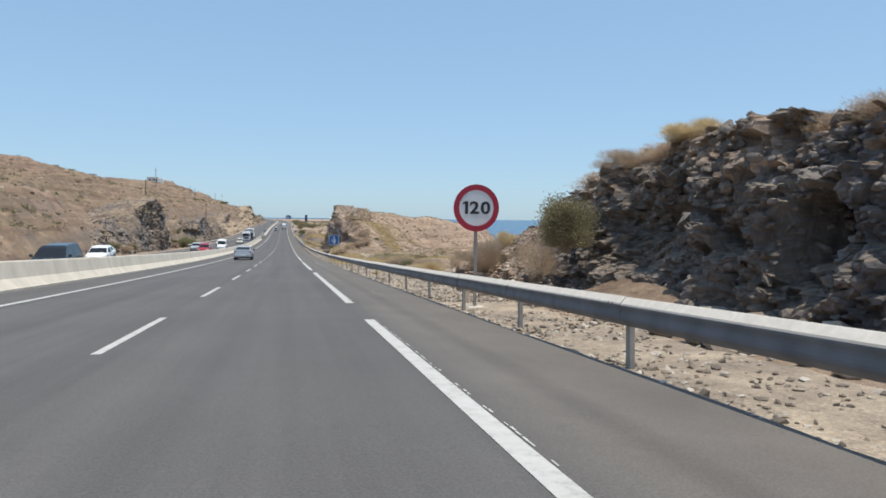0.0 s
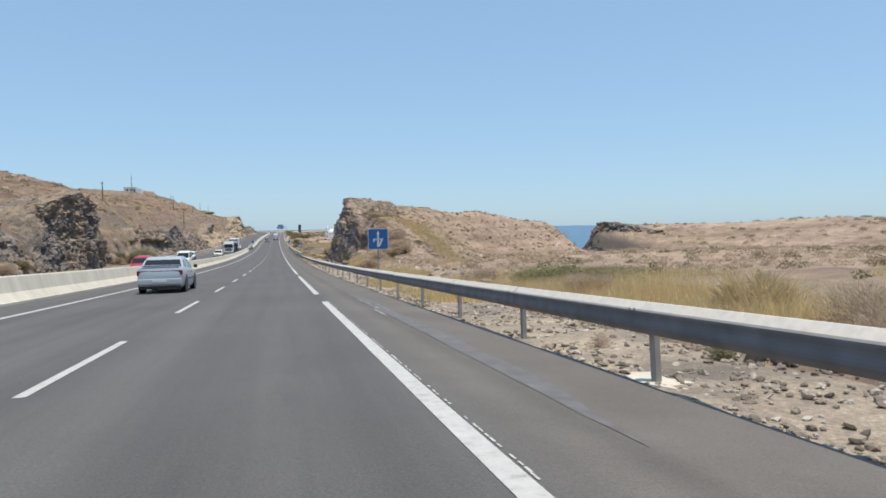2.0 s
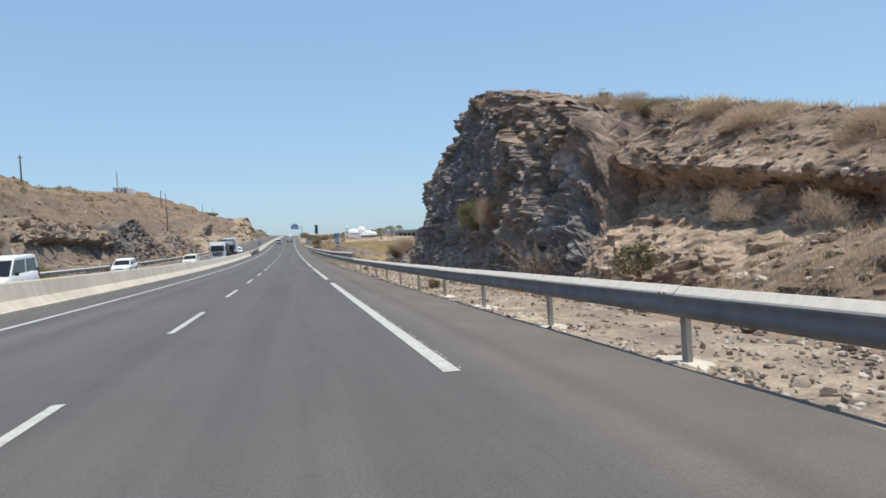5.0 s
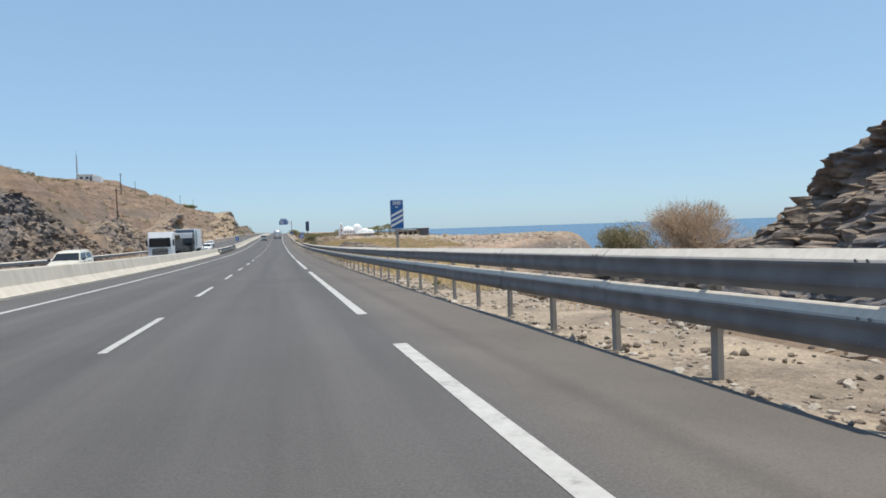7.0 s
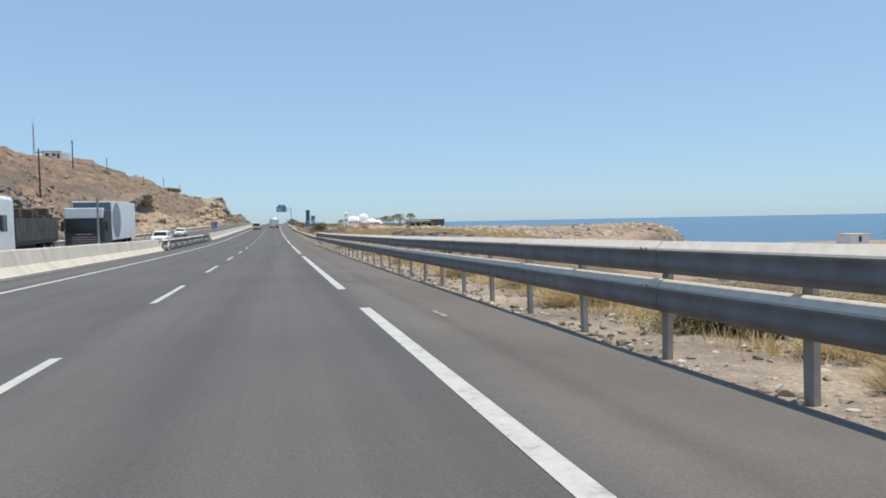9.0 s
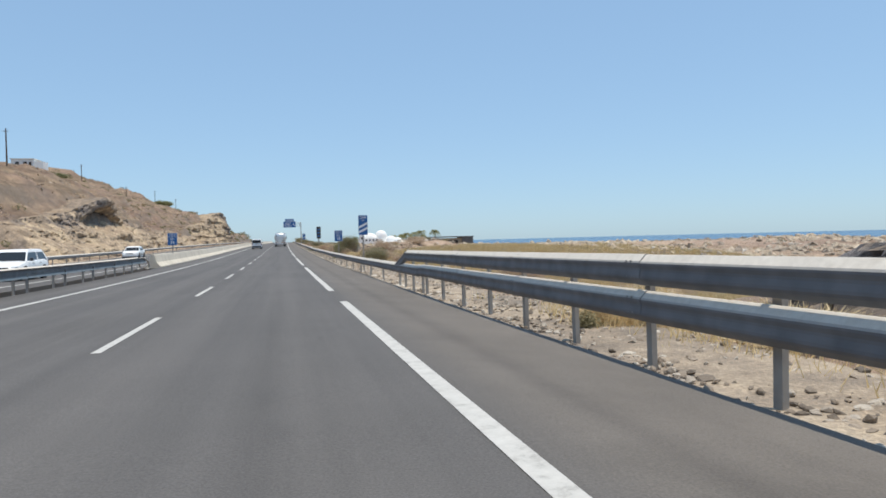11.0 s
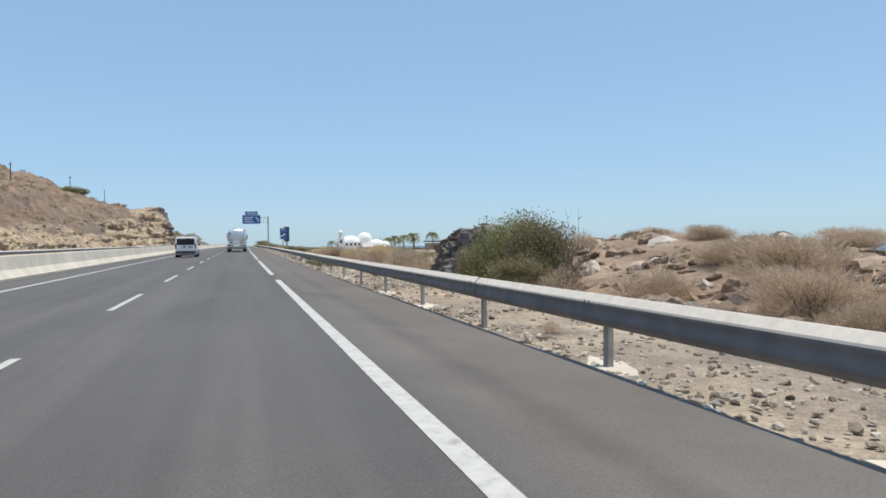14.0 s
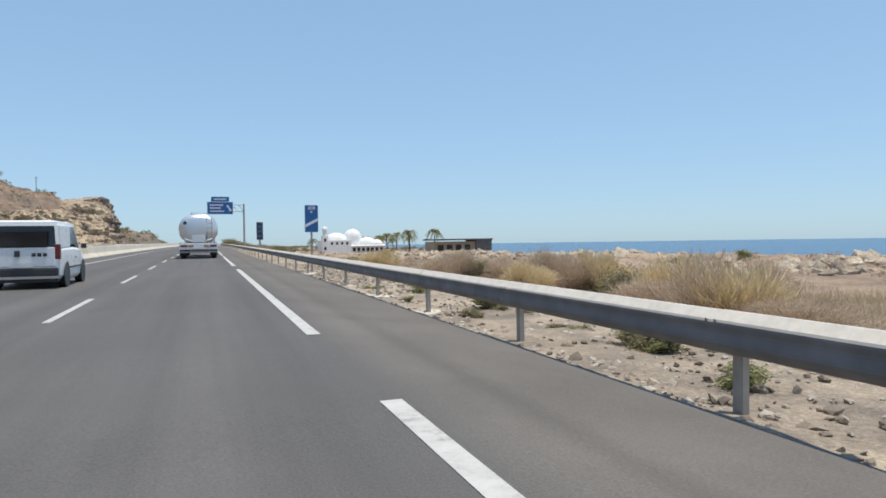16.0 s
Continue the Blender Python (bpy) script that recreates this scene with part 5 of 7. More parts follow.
car("white delivery van with dark rear windows", CAR_WHITE, 370.6, -4.5, shape="van", length=4.15, width=1.78, extra=van_trim)
OPP1, OPP2 = -12.5, -16.2
for lab, pt, s, d, shp in (("black hatchback car on the opposite carriageway", CAR_BLACK, 42, OPP1, "hatch"), ("white saloon car on the opposite carriageway", CAR_WHITE, 66, OPP2, "saloon"),
                           ("red hatchback car behind the median barrier", CAR_RED, 111, OPP1, "hatch"), ("silver saloon car behind the median barrier", SILVER, 131, OPP2, "saloon"),
                           ("white van behind the median barrier", CAR_WHITE, 140, OPP1, "van"), ("white hatchback car on the opposite carriageway", CAR_WHITE, 178, OPP2, "hatch"),
                           ("pale hatchback car on the opposite carriageway", CAR_BEIGE, 196, OPP1, "hatch"), ("white saloon car following a lorry", CAR_WHITE, 277, OPP1, "hatch"),
                           ("white saloon car far along the carriageway", CAR_WHITE, 322, OPP2, "saloon")):
    car(lab, pt, s, d, 180, shp, 4.1)


def lorry_cab(g, y0, paint, visor=False):
    """A forward-control cab; its front at y0, looking along +y."""
    rg = lambda y, w, a, c: [(w, y, a), (w, y, c - 0.15), (w * 0.92, y, c), (-w * 0.92, y, c), (-w, y, c - 0.15), (-w, y, a)]
    cab = part("cab", loft(bmesh.new(), [rg(y0 - 2.1, 1.22, 0.6, 3.15), rg(y0 - 0.35, 1.24, 0.55, 3.2), rg(y0 - 0.05, 1.2, 0.5, 2.4), rg(y0, 1.15, 0.5, 1.5)]), paint, g)
    part("windscreen", loft(bmesh.new(), [[(1.08, y0 + 0.025, 1.58), (-1.08, y0 + 0.025, 1.58), (-1.08, y0 - 0.10, 1.58), (1.08, y0 - 0.10, 1.58)], [(1.08, y0 - 0.025, 2.40), (-1.08, y0 - 0.025, 2.40), (-1.08, y0 - 0.32, 2.40), (1.08, y0 - 0.32, 2.40)], [(1.05, y0 - 0.06, 2.56), (-1.05, y0 - 0.06, 2.56), (-1.05, y0 - 0.32, 2.56), (1.05, y0 - 0.32, 2.56)]]), GLASS, g, "dark windscreen")
    part("grille", new_box(-0.8, 0.8, y0 - 0.02, y0 + 0.03, 0.75, 1.4, bevel=0.02), DARK, g)
    part("badge_bar", new_box(-0.5, 0.5, y0 + 0.01, y0 + 0.035, 1.44, 1.52), STEEL, g)
    for k in range(4):
        part("grille_slat", new_box(-0.76, 0.76, y0 + 0.02, y0 + 0.05, 0.80 + 0.15 * k, 0.85 + 0.15 * k, bevel=0.01), STEEL, g)
    part("front_bumper", new_box(-1.2, 1.2, y0 - 0.35, y0 + 0.06, 0.32, 0.66, bevel=0.05), paint, g)
    for sx in (-1, 1):
        part("headlight", new_box(*sorted((sx * 0.75, sx * 1.1)), y0 + 0.02, y0 + 0.075, 0.42, 0.58, bevel=0.02), CLEAR_LENS, g)
        part("mirror", new_box(*sorted((sx * 1.27, sx * 1.45)), y0 - 0.25, y0 - 0.12, 1.7, 2.35, bevel=0.04), DARK, g)
        part("side_window", new_box(*sorted((sx * 1.22, sx * 1.245)), y0 - 1.25, y0 - 0.5, 1.65, 2.35, bevel=0.01), GLASS, g)
        add_wheel(g, sx * 1.0, y0 - 1.25, BIG_WHEEL, 0.5)
    if visor:
        part("visor", new_box(-1.18, 1.18, y0 - 0.5, y0 - 0.02, 2.55, 3.25, bevel=0.06), CAR_WHITE, g, "white roof fairing")
    return cab


g = thing("lorry", "white lorry with an open loaded bed", "lorry", tilted(232, OPP1, 0.006, 180), "lorries on the motorway")
lorry_cab(g, 4.0, CAR_WHITE)
DULL = plain("dull grey tipper steel", (0.16, 0.155, 0.145), 0.7, 0.2, 0.25, 1.5)
part("chassis", new_box(-0.45, 0.45, -4.0, 2.2, 0.62, 0.92, bevel=0.02), DARK, g)
part("bed", new_box(-1.22, 1.22, -4.1, 1.75, 0.95, 1.15, bevel=0.02), DARK, g)
for k in range(6):
    part("side_board", new_box(-1.25, -1.20, -4.05 + 0.97 * k, -3.12 + 0.97 * k, 1.15, 2.2, bevel=0.01), DULL, g)
    part("side_board", new_box(1.20, 1.25, -4.05 + 0.97 * k, -3.12 + 0.97 * k, 1.15, 2.2, bevel=0.01), DULL, g)
    for q in range(4):
        part("rib", new_box(-1.29, -1.25, -4.0 + 0.97 * k + 0.24 * q, -3.92 + 0.97 * k + 0.24 * q, 1.15, 2.2), DULL, g)
bm = bmesh.new()
for k in range(9):
    box(bm, -1.1, 1.1, -3.9 + 0.55 * k, -3.5 + 0.55 * k, 1.16, 2.4 + 0.3 * math.sin(k * 1.7), bevel=0.05)
part("load", bm, WOOD, g, "dark stacked load")
for sx in (-1, 1):
    for y in (-2.2, -3.4):
        add_wheel(g, sx * 1.0, y, BIG_WHEEL, 0.5)

g = thing("box_lorry", "white box lorry with a grey disc on its side", "lorry", tilted(251, OPP1, 0.006, 180), "lorries on the motorway")
lorry_cab(g, 5.0, DARK, True)
part("chassis", new_box(-0.45, 0.45, -5.0, 3.2, 0.62, 0.95, bevel=0.02), DARK, g)
cargo = part("cargo_box", new_box(-1.27, 1.27, -5.2, 2.75, 0.98, 3.75, bevel=0.04), CAR_WHITE, g, "white cargo box")
part("front_wall", new_box(-1.2, 1.2, 2.75, 2.77, 1.05, 3.65), paint_of("blue grey panel", (0.14, 0.19, 0.24)), cargo)
for sx in (-1, 1):
    bm = disc(1.28, -0.004, 0.004, n=32)
    part("side_disc", bm, bpy.data.materials["blue grey panel"], cargo, m=pose(sx * 1.275, 1.35, 2.38, 0, 0, 90))
    for y in (-2.6, -3.9):
        add_wheel(g, sx * 1.0, y, BIG_WHEEL, 0.5)

# ---- tank lorry ahead in the lane ----
g = thing("tank_lorry", "polished aluminium tank lorry seen from behind in the lane", "lorry", tilted(397.0, -0.42, 0.006), "lorries on the motorway")


def oval(y, rx, rz, zc, n=36):
    return [(rx * (abs(math.cos(a)) ** 0.85) * (1 if math.cos(a) >= 0 else -1), y, zc + rz * (abs(math.sin(a)) ** 0.85) * (1 if math.sin(a) >= 0 else -1)) for a in [2 * math.pi * k / n for k in range(n)]]


ZT = 2.02
tank = part("tank", loft(bmesh.new(), [oval(-0.02, 0.35, 0.28, ZT), oval(0.0, 0.7, 0.55, ZT), oval(0.06, 1.0, 0.80, ZT), oval(0.15, 1.18, 0.93, ZT), oval(0.30, 1.25, 0.99, ZT), oval(10.2, 1.25, 0.99, ZT), oval(10.45, 1.1, 0.85, ZT), oval(10.55, 0.5, 0.4, ZT)]), TANK, g, "polished oval tank", smooth=True)
for y in (0.33, 2.4, 4.5, 6.6, 8.7):
    part("band", loft(bmesh.new(), [oval(y, 1.255, 0.995, ZT), oval(y + 0.012, 1.272, 1.012, ZT), oval(y + 0.09, 1.272, 1.012, ZT), oval(y + 0.10, 1.255, 0.995, ZT)], caps=False), TANK, tank)
part("walkway", new_box(-0.34, 0.34, 0.6, 9.8, 2.99, 3.06, bevel=0.01), STEEL, g)
rail = bmesh.new()
for x in (-0.45, 0.45):
    cyl(rail, (x, 0.7, 3.16), (x, 9.6, 3.16), 0.02, n=6)
    for k in range(7):
        cyl(rail, (x, 0.7 + 1.48 * k, 2.95), (x, 0.7 + 1.48 * k, 3.16), 0.018, n=6)
cyl(rail, (-0.45, 0.7, 3.16), (0.45, 0.7, 3.16), 0.02, n=6)
part("handrail", rail, STEEL, g)
ladder = bmesh.new()
for x in (0.55, 0.88):
    cyl(ladder, (x, -0.06, 0.9), (x, 0.05, 2.9), 0.018, n=6)
for k in range(7):
    cyl(ladder, (0.55, -0.05, 1.0 + 0.28 * k), (0.88, -0.05, 1.0 + 0.28 * k), 0.014, n=6)
part("ladder", ladder, STEEL, g)
part("hazard_panel", new_box(-0.42, 0.42, -0.09, -0.05, 1.12, 1.60, bevel=0.01), WHITE, g, "pale placard panel")
part("emblem", disc(0.12, -0.02, 0.10, n=20), DARK, g, m=pose(-0.86, 0.02, 2.45))
part("rear_frame", new_box(-1.24, 1.24, -0.12, 0.25, 0.62, 1.05, bevel=0.03), WHITE, g, "white rear lamp board")
for sx in (-1, 1):
    part("tail_light", new_box(*sorted((sx * 0.72, sx * 1.16)), -0.145, -0.115, 0.80, 0.94, bevel=0.01), RED_LENS, g)
    part("indicator", new_box(*sorted((sx * 0.34, sx * 0.66)), -0.145, -0.115, 0.80, 0.94, bevel=0.01), ORANGE_LENS, g)
    part("mudguard", new_box(*sorted((sx * 0.72, sx * 1.24)), 0.2, 4.2, 0.98, 1.08, bevel=0.02), DARK, g)
    part("mudflap", new_box(*sorted((sx * 0.74, sx * 1.22)), 0.12, 0.14, 0.22, 0.70), BLACK, g)
    for y in (0.85, 2.15, 3.45, 9.2, 12.3):
        add_wheel(g, sx * 1.02, y, BIG_WHEEL, 0.5)
part("plate", new_box(-0.27, 0.27, -0.15, -0.12, 0.66, 0.77), SIGN_WHITE, g)
part("underrun_bar", new_box(-1.2, 1.2, -0.08, 0.02, 0.40, 0.52, bevel=0.02), STEEL, g)
part("chassis", new_box(-0.42, 0.42, 0.1, 12.5, 0.66, 1.0, bevel=0.02), DARK, g)
lorry_cab(g, 13.6, CAR_WHITE)

# ---- median gap: a steel gate in place of the concrete ----
g = thing("median_gate", "double steel rail gate closing the gap in the concrete median", "guardrail", tilted(252, -8.64))
inv = g.matrix_basis.inverted()
for k in range(8):
    s = 254.0 + PITCH * k
    for dd, spin in ((-8.36, pose(0, 0, 0)), (-8.92, pose(0, PITCH, 0, 0, 0, 180))):
        part("beam", BEAM, None, g, m=inv @ tilted(s, dd) @ spin @ pose(0, 0, 0.62))
    part("post", POST, None, g, m=inv @ tilted(s, -8.55))
    part("post", POST, None, g, m=inv @ tilted(s, -8.73) @ pose(0, 0, 0, 0, 0, 180))
for s, way in ((254.0, -1), (254.0 + PITCH * 8, 1)):
    for dd in (-8.36, -8.92):
        bm = bmesh.new()
        arc = [Vector((0, way * (1.7 * math.sin(a) - 0.9), 0.06 + 0.66 * math.cos(a))) for a in [math.pi / 2 * k / 8 for k in range(9)]]
        arc += [Vector((0, way * -0.2, 0.03))]
        for a, c in zip(arc, arc[1:]):
            cyl(bm, a, c, 0.05, n=8)
        part("end_hoop", bm, STEEL, g, "bent steel end hoop", m=inv @ tilted(s, dd))

# ---- white domed building by the coast ----
def dome(bm, c, r, h, n=24, rings=8):
    c = Vector(c)
    prev = None
    for i in range(rings + 1):
        a = math.pi / 2 * i / rings
        if i == rings:
            top = bm.verts.new(c + Vector((0, 0, h)))
            for k in range(n):
                bm.faces.new((prev[k], prev[(k + 1) % n], top))
            break
        ring = [bm.verts.new(c + Vector((r * math.cos(a) * math.cos(2 * math.pi * k / n), r * math.cos(a) * math.sin(2 * math.pi * k / n), h * math.sin(a)))) for k in range(n)]
        if prev:
            for k in range(n):
                bm.faces.new((prev[k], prev[(k + 1) % n], ring[(k + 1) % n], ring[k]))
        prev = ring
    return bm


b0 = on_road(577, 45.9, -3.3)
g = thing("domed_building", "white Moorish building with domes and a slim minaret", "building", b0)
K = 0.72
part("wall", new_box(-14.2 * K, 0.0, -5 * K, 6 * K, -2, 6.2 * K, bevel=0.1), WHITEWASH, g, "whitewashed ground storey")
part("wall", new_box(0.0, 16.0 * K, -4 * K, 6 * K, -2, 4.6 * K, bevel=0.1), WHITEWASH, g, "whitewashed ground storey")
part("roof", dome(bmesh.new(), (-6.0 * K, 1, 6.2 * K), 5.2 * K, 3.6 * K), WHITEWASH, g, "broad white dome", True)
part("drum", new_cyl((2.2 * K, 2, 4.6 * K), (2.2 * K, 2, 7.6 * K), 4.3 * K, n=28), WHITEWASH, g)
part("roof", dome(bmesh.new(), (2.2 * K, 2, 7.6 * K), 4.2 * K, 4.0 * K), WHITEWASH, g, "high white dome", True)
part("roof", dome(bmesh.new(), (9.0 * K, 1, 4.6 * K), 4.2 * K, 3.0 * K), WHITEWASH, g, "low white dome", True)
part("roof", dome(bmesh.new(), (13.6 * K, 0, 4.0 * K), 3.0 * K, 2.4 * K), WHITEWASH, g, "low white dome", True)
part("canopy", loft(bmesh.new(), [[(-1, -5 * K, 3.2 * K), (16.5 * K, -5 * K, 3.2 * K), (16.5 * K, -3 * K, 3.6 * K), (-1, -3 * K, 3.6 * K)], [(-1, -5 * K, 3.5 * K), (16.5 * K, -5 * K, 3.5 * K), (16.5 * K, -3 * K, 4.2 * K), (-1, -3 * K, 4.2 * K)]]), WHITEWASH, g)
mn = part("minaret", new_box(-13.8 * K, -10.8 * K, -5.4 * K, -2.4 * K, -2, 8.4 * K, bevel=0.1), WHITEWASH, g, "square white minaret")
part("lantern", new_cyl((-12.3 * K, -3.9 * K, 8.4 * K), (-12.3 * K, -3.9 * K, 11.2 * K), 1.0 * K, n=16), WHITEWASH, mn)
part("cap", dome(bmesh.new(), (-12.3 * K, -3.9 * K, 11.2 * K), 1.35 * K, 1.5 * K, 16, 6), WHITEWASH, mn, "", True)
for k in range(4):
    part("window", new_box((-9.6 + 2.4 * k) * K, (-8.6 + 2.4 * k) * K, -5.02 * K, -4.97 * K, 4.1 * K, 5.3 * K), GLASS, g)
for k in range(7):
    part("window", new_box((1.0 + 2.2 * k) * K, (2.4 + 2.2 * k) * K, -4.04 * K, -3.97 * K, 0.8 * K, 2.6 * K), GLASS, g)
for z in (1.6, 5.6):
    part("window", new_box(-12.8 * K, -11.8 * K, -5.45 * K, -5.38 * K, z * K, (z + 1.5) * K), GLASS, mn)

# low dark building with a flat roof, near the shore
DARKWALL = plain("dark stone cladding", (0.13, 0.125, 0.12), 0.85, 0, 0.2, 0.8)
TANWALL = plain("tan render", (0.34, 0.28, 0.21), 0.9, 0, 0.15, 0.6)
g = thing("flat_building", "low dark flat-roofed building on the shore", "building", on_road(555, 78.5, -4.0))
part("wall", new_box(-10, 4.5, -3, 6, -3, 4.2, bevel=0.05), TANWALL, g, "tan rendered wall")
part("wall", new_box(4.5, 10, -4, 6, -3, 4.6, bevel=0.05), DARKWALL, g, "dark grey side block")
part("roof", new_box(-10.6, 10.2, -4.4, 6.4, 4.6, 5.1, bevel=0.04), DARKWALL, g, "flat dark roof slab")
for k in range(4):
    part("window", new_box(-8.6 + 3.1 * k, -6.6 + 3.1 * k, -3.05, -2.97, 1.0, 3.2), GLASS, g)

# small pale building far out on the shore
g = thing("shore_hut", "small pale hut on the far shore rocks", "building", on_road(388, 196, -9.0))
part("wall", new_box(-4, 4, -3, 3, -4, 2.4, bevel=0.05), WHITEWASH, g)
part("roof", new_box(-4.3, 4.3, -3.3, 3.3, 2.4, 2.8, bevel=0.04), CONCRETE, g)
part("door", new_box(-0.6, 0.6, -3.06, -2.98, 0, 2.0), DARK, g)

# hilltop house, tower and mast
g = thing("hilltop_house", "small white flat-roofed house on the hilltop", "house", on_road(518, -92, 30.6))
part("wall", new_box(-5, 2.5, -3, 4, -4.0, 2.9, bevel=0.05), WHITEWASH, g)
part("wall", new_box(2.5, 5.5, -2.5, 3, -4.0, 2.2, bevel=0.05), WHITEWASH, g)
part("roof", new_box(-5.3, 2.8, -3.3, 4.3, 2.9, 3.15, bevel=0.03), CONCRETE, g)
for x in (-3.6, -1.0):
    part("window", new_box(x, x + 1.3, -3.05, -2.98, 0.9, 2.0), GLASS, g)
part("door", new_box(0.9, 1.8, -3.05, -2.98, 0, 2.0), WOOD, g)
g = thing("water_tower", "small white square tower on the hillside", "tower", on_road(403, -103, min(24.6, ground_up(403, -103))))
tower_ring = lambda w, z: [(w, w, z), (-w, w, z), (-w, -w, z), (w, -w, z)]
part("shaft", loft(bmesh.new(), [tower_ring(2.5, -1.5), tower_ring(2.4, 3.2), tower_ring(1.9, 3.9), tower_ring(1.8, 6.8)]), WHITEWASH, g)
part("cap", new_box(-2.0, 2.0, -2.0, 2.0, 6.8, 7.2, bevel=0.04), CONCRETE, g)
part("door", new_box(-0.5, 0.5, -2.52, -2.42, 0, 2.0), DARK, g)
g = thing("radio_mast", "slender grey lattice mast on the hilltop", "mast", on_road(450, -79, ground_up(450, -79) - 0.3))
bm = bmesh.new()
hm = 13.5
for k in range(3):
    a = 2 * math.pi * k / 3
    cyl(bm, (0.45 * math.cos(a), 0.45 * math.sin(a), 0), (0.14 * math.cos(a), 0.14 * math.sin(a), hm), 0.06, n=6)
for j in range(14):
    r0, r1 = 0.45 - 0.31 * j / 14, 0.45 - 0.31 * (j + 1) / 14
    for k in range(3):
        a, c = 2 * math.pi * k / 3, 2 * math.pi * (k + 1) / 3
        cyl(bm, (r0 * math.cos(a), r0 * math.sin(a), hm * j / 14), (r1 * math.cos(c), r1 * math.sin(c), hm * (j + 1) / 14), 0.03, n=5)
part("lattice", bm, STEEL, g)
part("aerial", new_cyl((0, 0, hm - 0.5), (0, 0, hm + 2.2), 0.04, n=6), STEEL, g)
part("footing", new_box(-0.8, 0.8, -0.8, 0.8, -1, 0.1, bevel=0.05), CONCRETE, g)
for s, d, top in ((234, -44, 19.6), (306, -33.2, 13.6), (370, -45.6, 22.0), (478, -50, 20.3), (473.5, -62, 27.0), (548, -54, 24.0), (604, -54.5, 24.0)):
    base = ground_up(s, d) - 0.4
    hgt = max(4.5, top - base)
    g = thing("utility_pole", "dark weathered wooden utility pole on the hillside", "pole", on_road(s, d, base), "poles along the hillside")
    part("shaft", new_cyl((0, 0, 0), (0, 0, hgt), 0.15, 0.10, n=10), WOOD, g)
    part("crossarm", new_box(-0.45, 0.45, -0.05, 0.05, hgt - 0.55, hgt - 0.45), WOOD, g)
    for x in (-0.4, 0.0, 0.4):
        part("insulator", new_cyl((x, 0, hgt - 0.45), (x, 0, hgt - 0.3), 0.035, n=8), WHITE, g)


# ---- plants ----
def leaf_mat(name, lo, hi):
    m, nt, b = mat(name, 0.85)
    g = nt.nodes.new("ShaderNodeNewGeometry")
    c = ramp(nt, g.outputs["Random Per Island"], (0.0, lo), (1.0, hi))
    oi = nt.nodes.new("ShaderNodeObjectInfo")
    c = mix(nt, 0.5, c, ramp(nt, oi.outputs["Random"], (0.0, (0.7, 0.68, 0.62)), (1.0, (1.25, 1.22, 1.2))), 'MULTIPLY')
    nt.links.new(c, b.inputs["Base Color"])
    # thin leaves let some light through
    thin = nt.nodes.new("ShaderNodeBsdfTranslucent")
    nt.links.new(c, thin.inputs["Color"])
    both = nt.nodes.new("ShaderNodeMixShader")
    both.inputs[0].default_value = 0.35
    nt.links.new(b.outputs[0], both.inputs[1])
    nt.links.new(thin.outputs[0], both.inputs[2])
    for o in nt.nodes:
        if o.type == 'OUTPUT_MATERIAL':
            nt.links.new(both.outputs[0], o.inputs["Surface"])
    return m


OLIVE = leaf_mat("olive leaves", (0.19, 0.17, 0.095), (0.31, 0.275, 0.16))
GREEN = leaf_mat("grey green leaves", (0.16, 0.165, 0.075), (0.34, 0.34, 0.165))
DRYLEAF = leaf_mat("dry brown twigs", (0.35, 0.27, 0.195), (0.68, 0.545, 0.41))
STRAW = leaf_mat("golden dry grass", (0.52, 0.395, 0.19), (0.80, 0.645, 0.37))
STRAW_CLUMP = leaf_mat("pale golden grass clump", (0.50, 0.40, 0.235), (0.78, 0.65, 0.41))
STRAW_PALE = leaf_mat("bleached dry grass", (0.38, 0.295, 0.185), (0.60, 0.485, 0.32))
TWIG = plain("grey twig bark", (0.24, 0.195, 0.15), 0.9, 0, 0.25, 6)


def blades(p, a, ln, wd, rn):
    """One thin triangle at each place p, along a."""
    b_ = np.cross(a, rn.normal(size=p.shape))
    b_ /= np.linalg.norm(b_, axis=1)[:, None]
    V = np.stack([p - b_ * wd[:, None], p + b_ * wd[:, None], p + a * ln[:, None]], 1).reshape(-1, 3)
    return V, np.arange(len(V)).reshape(-1, 3)


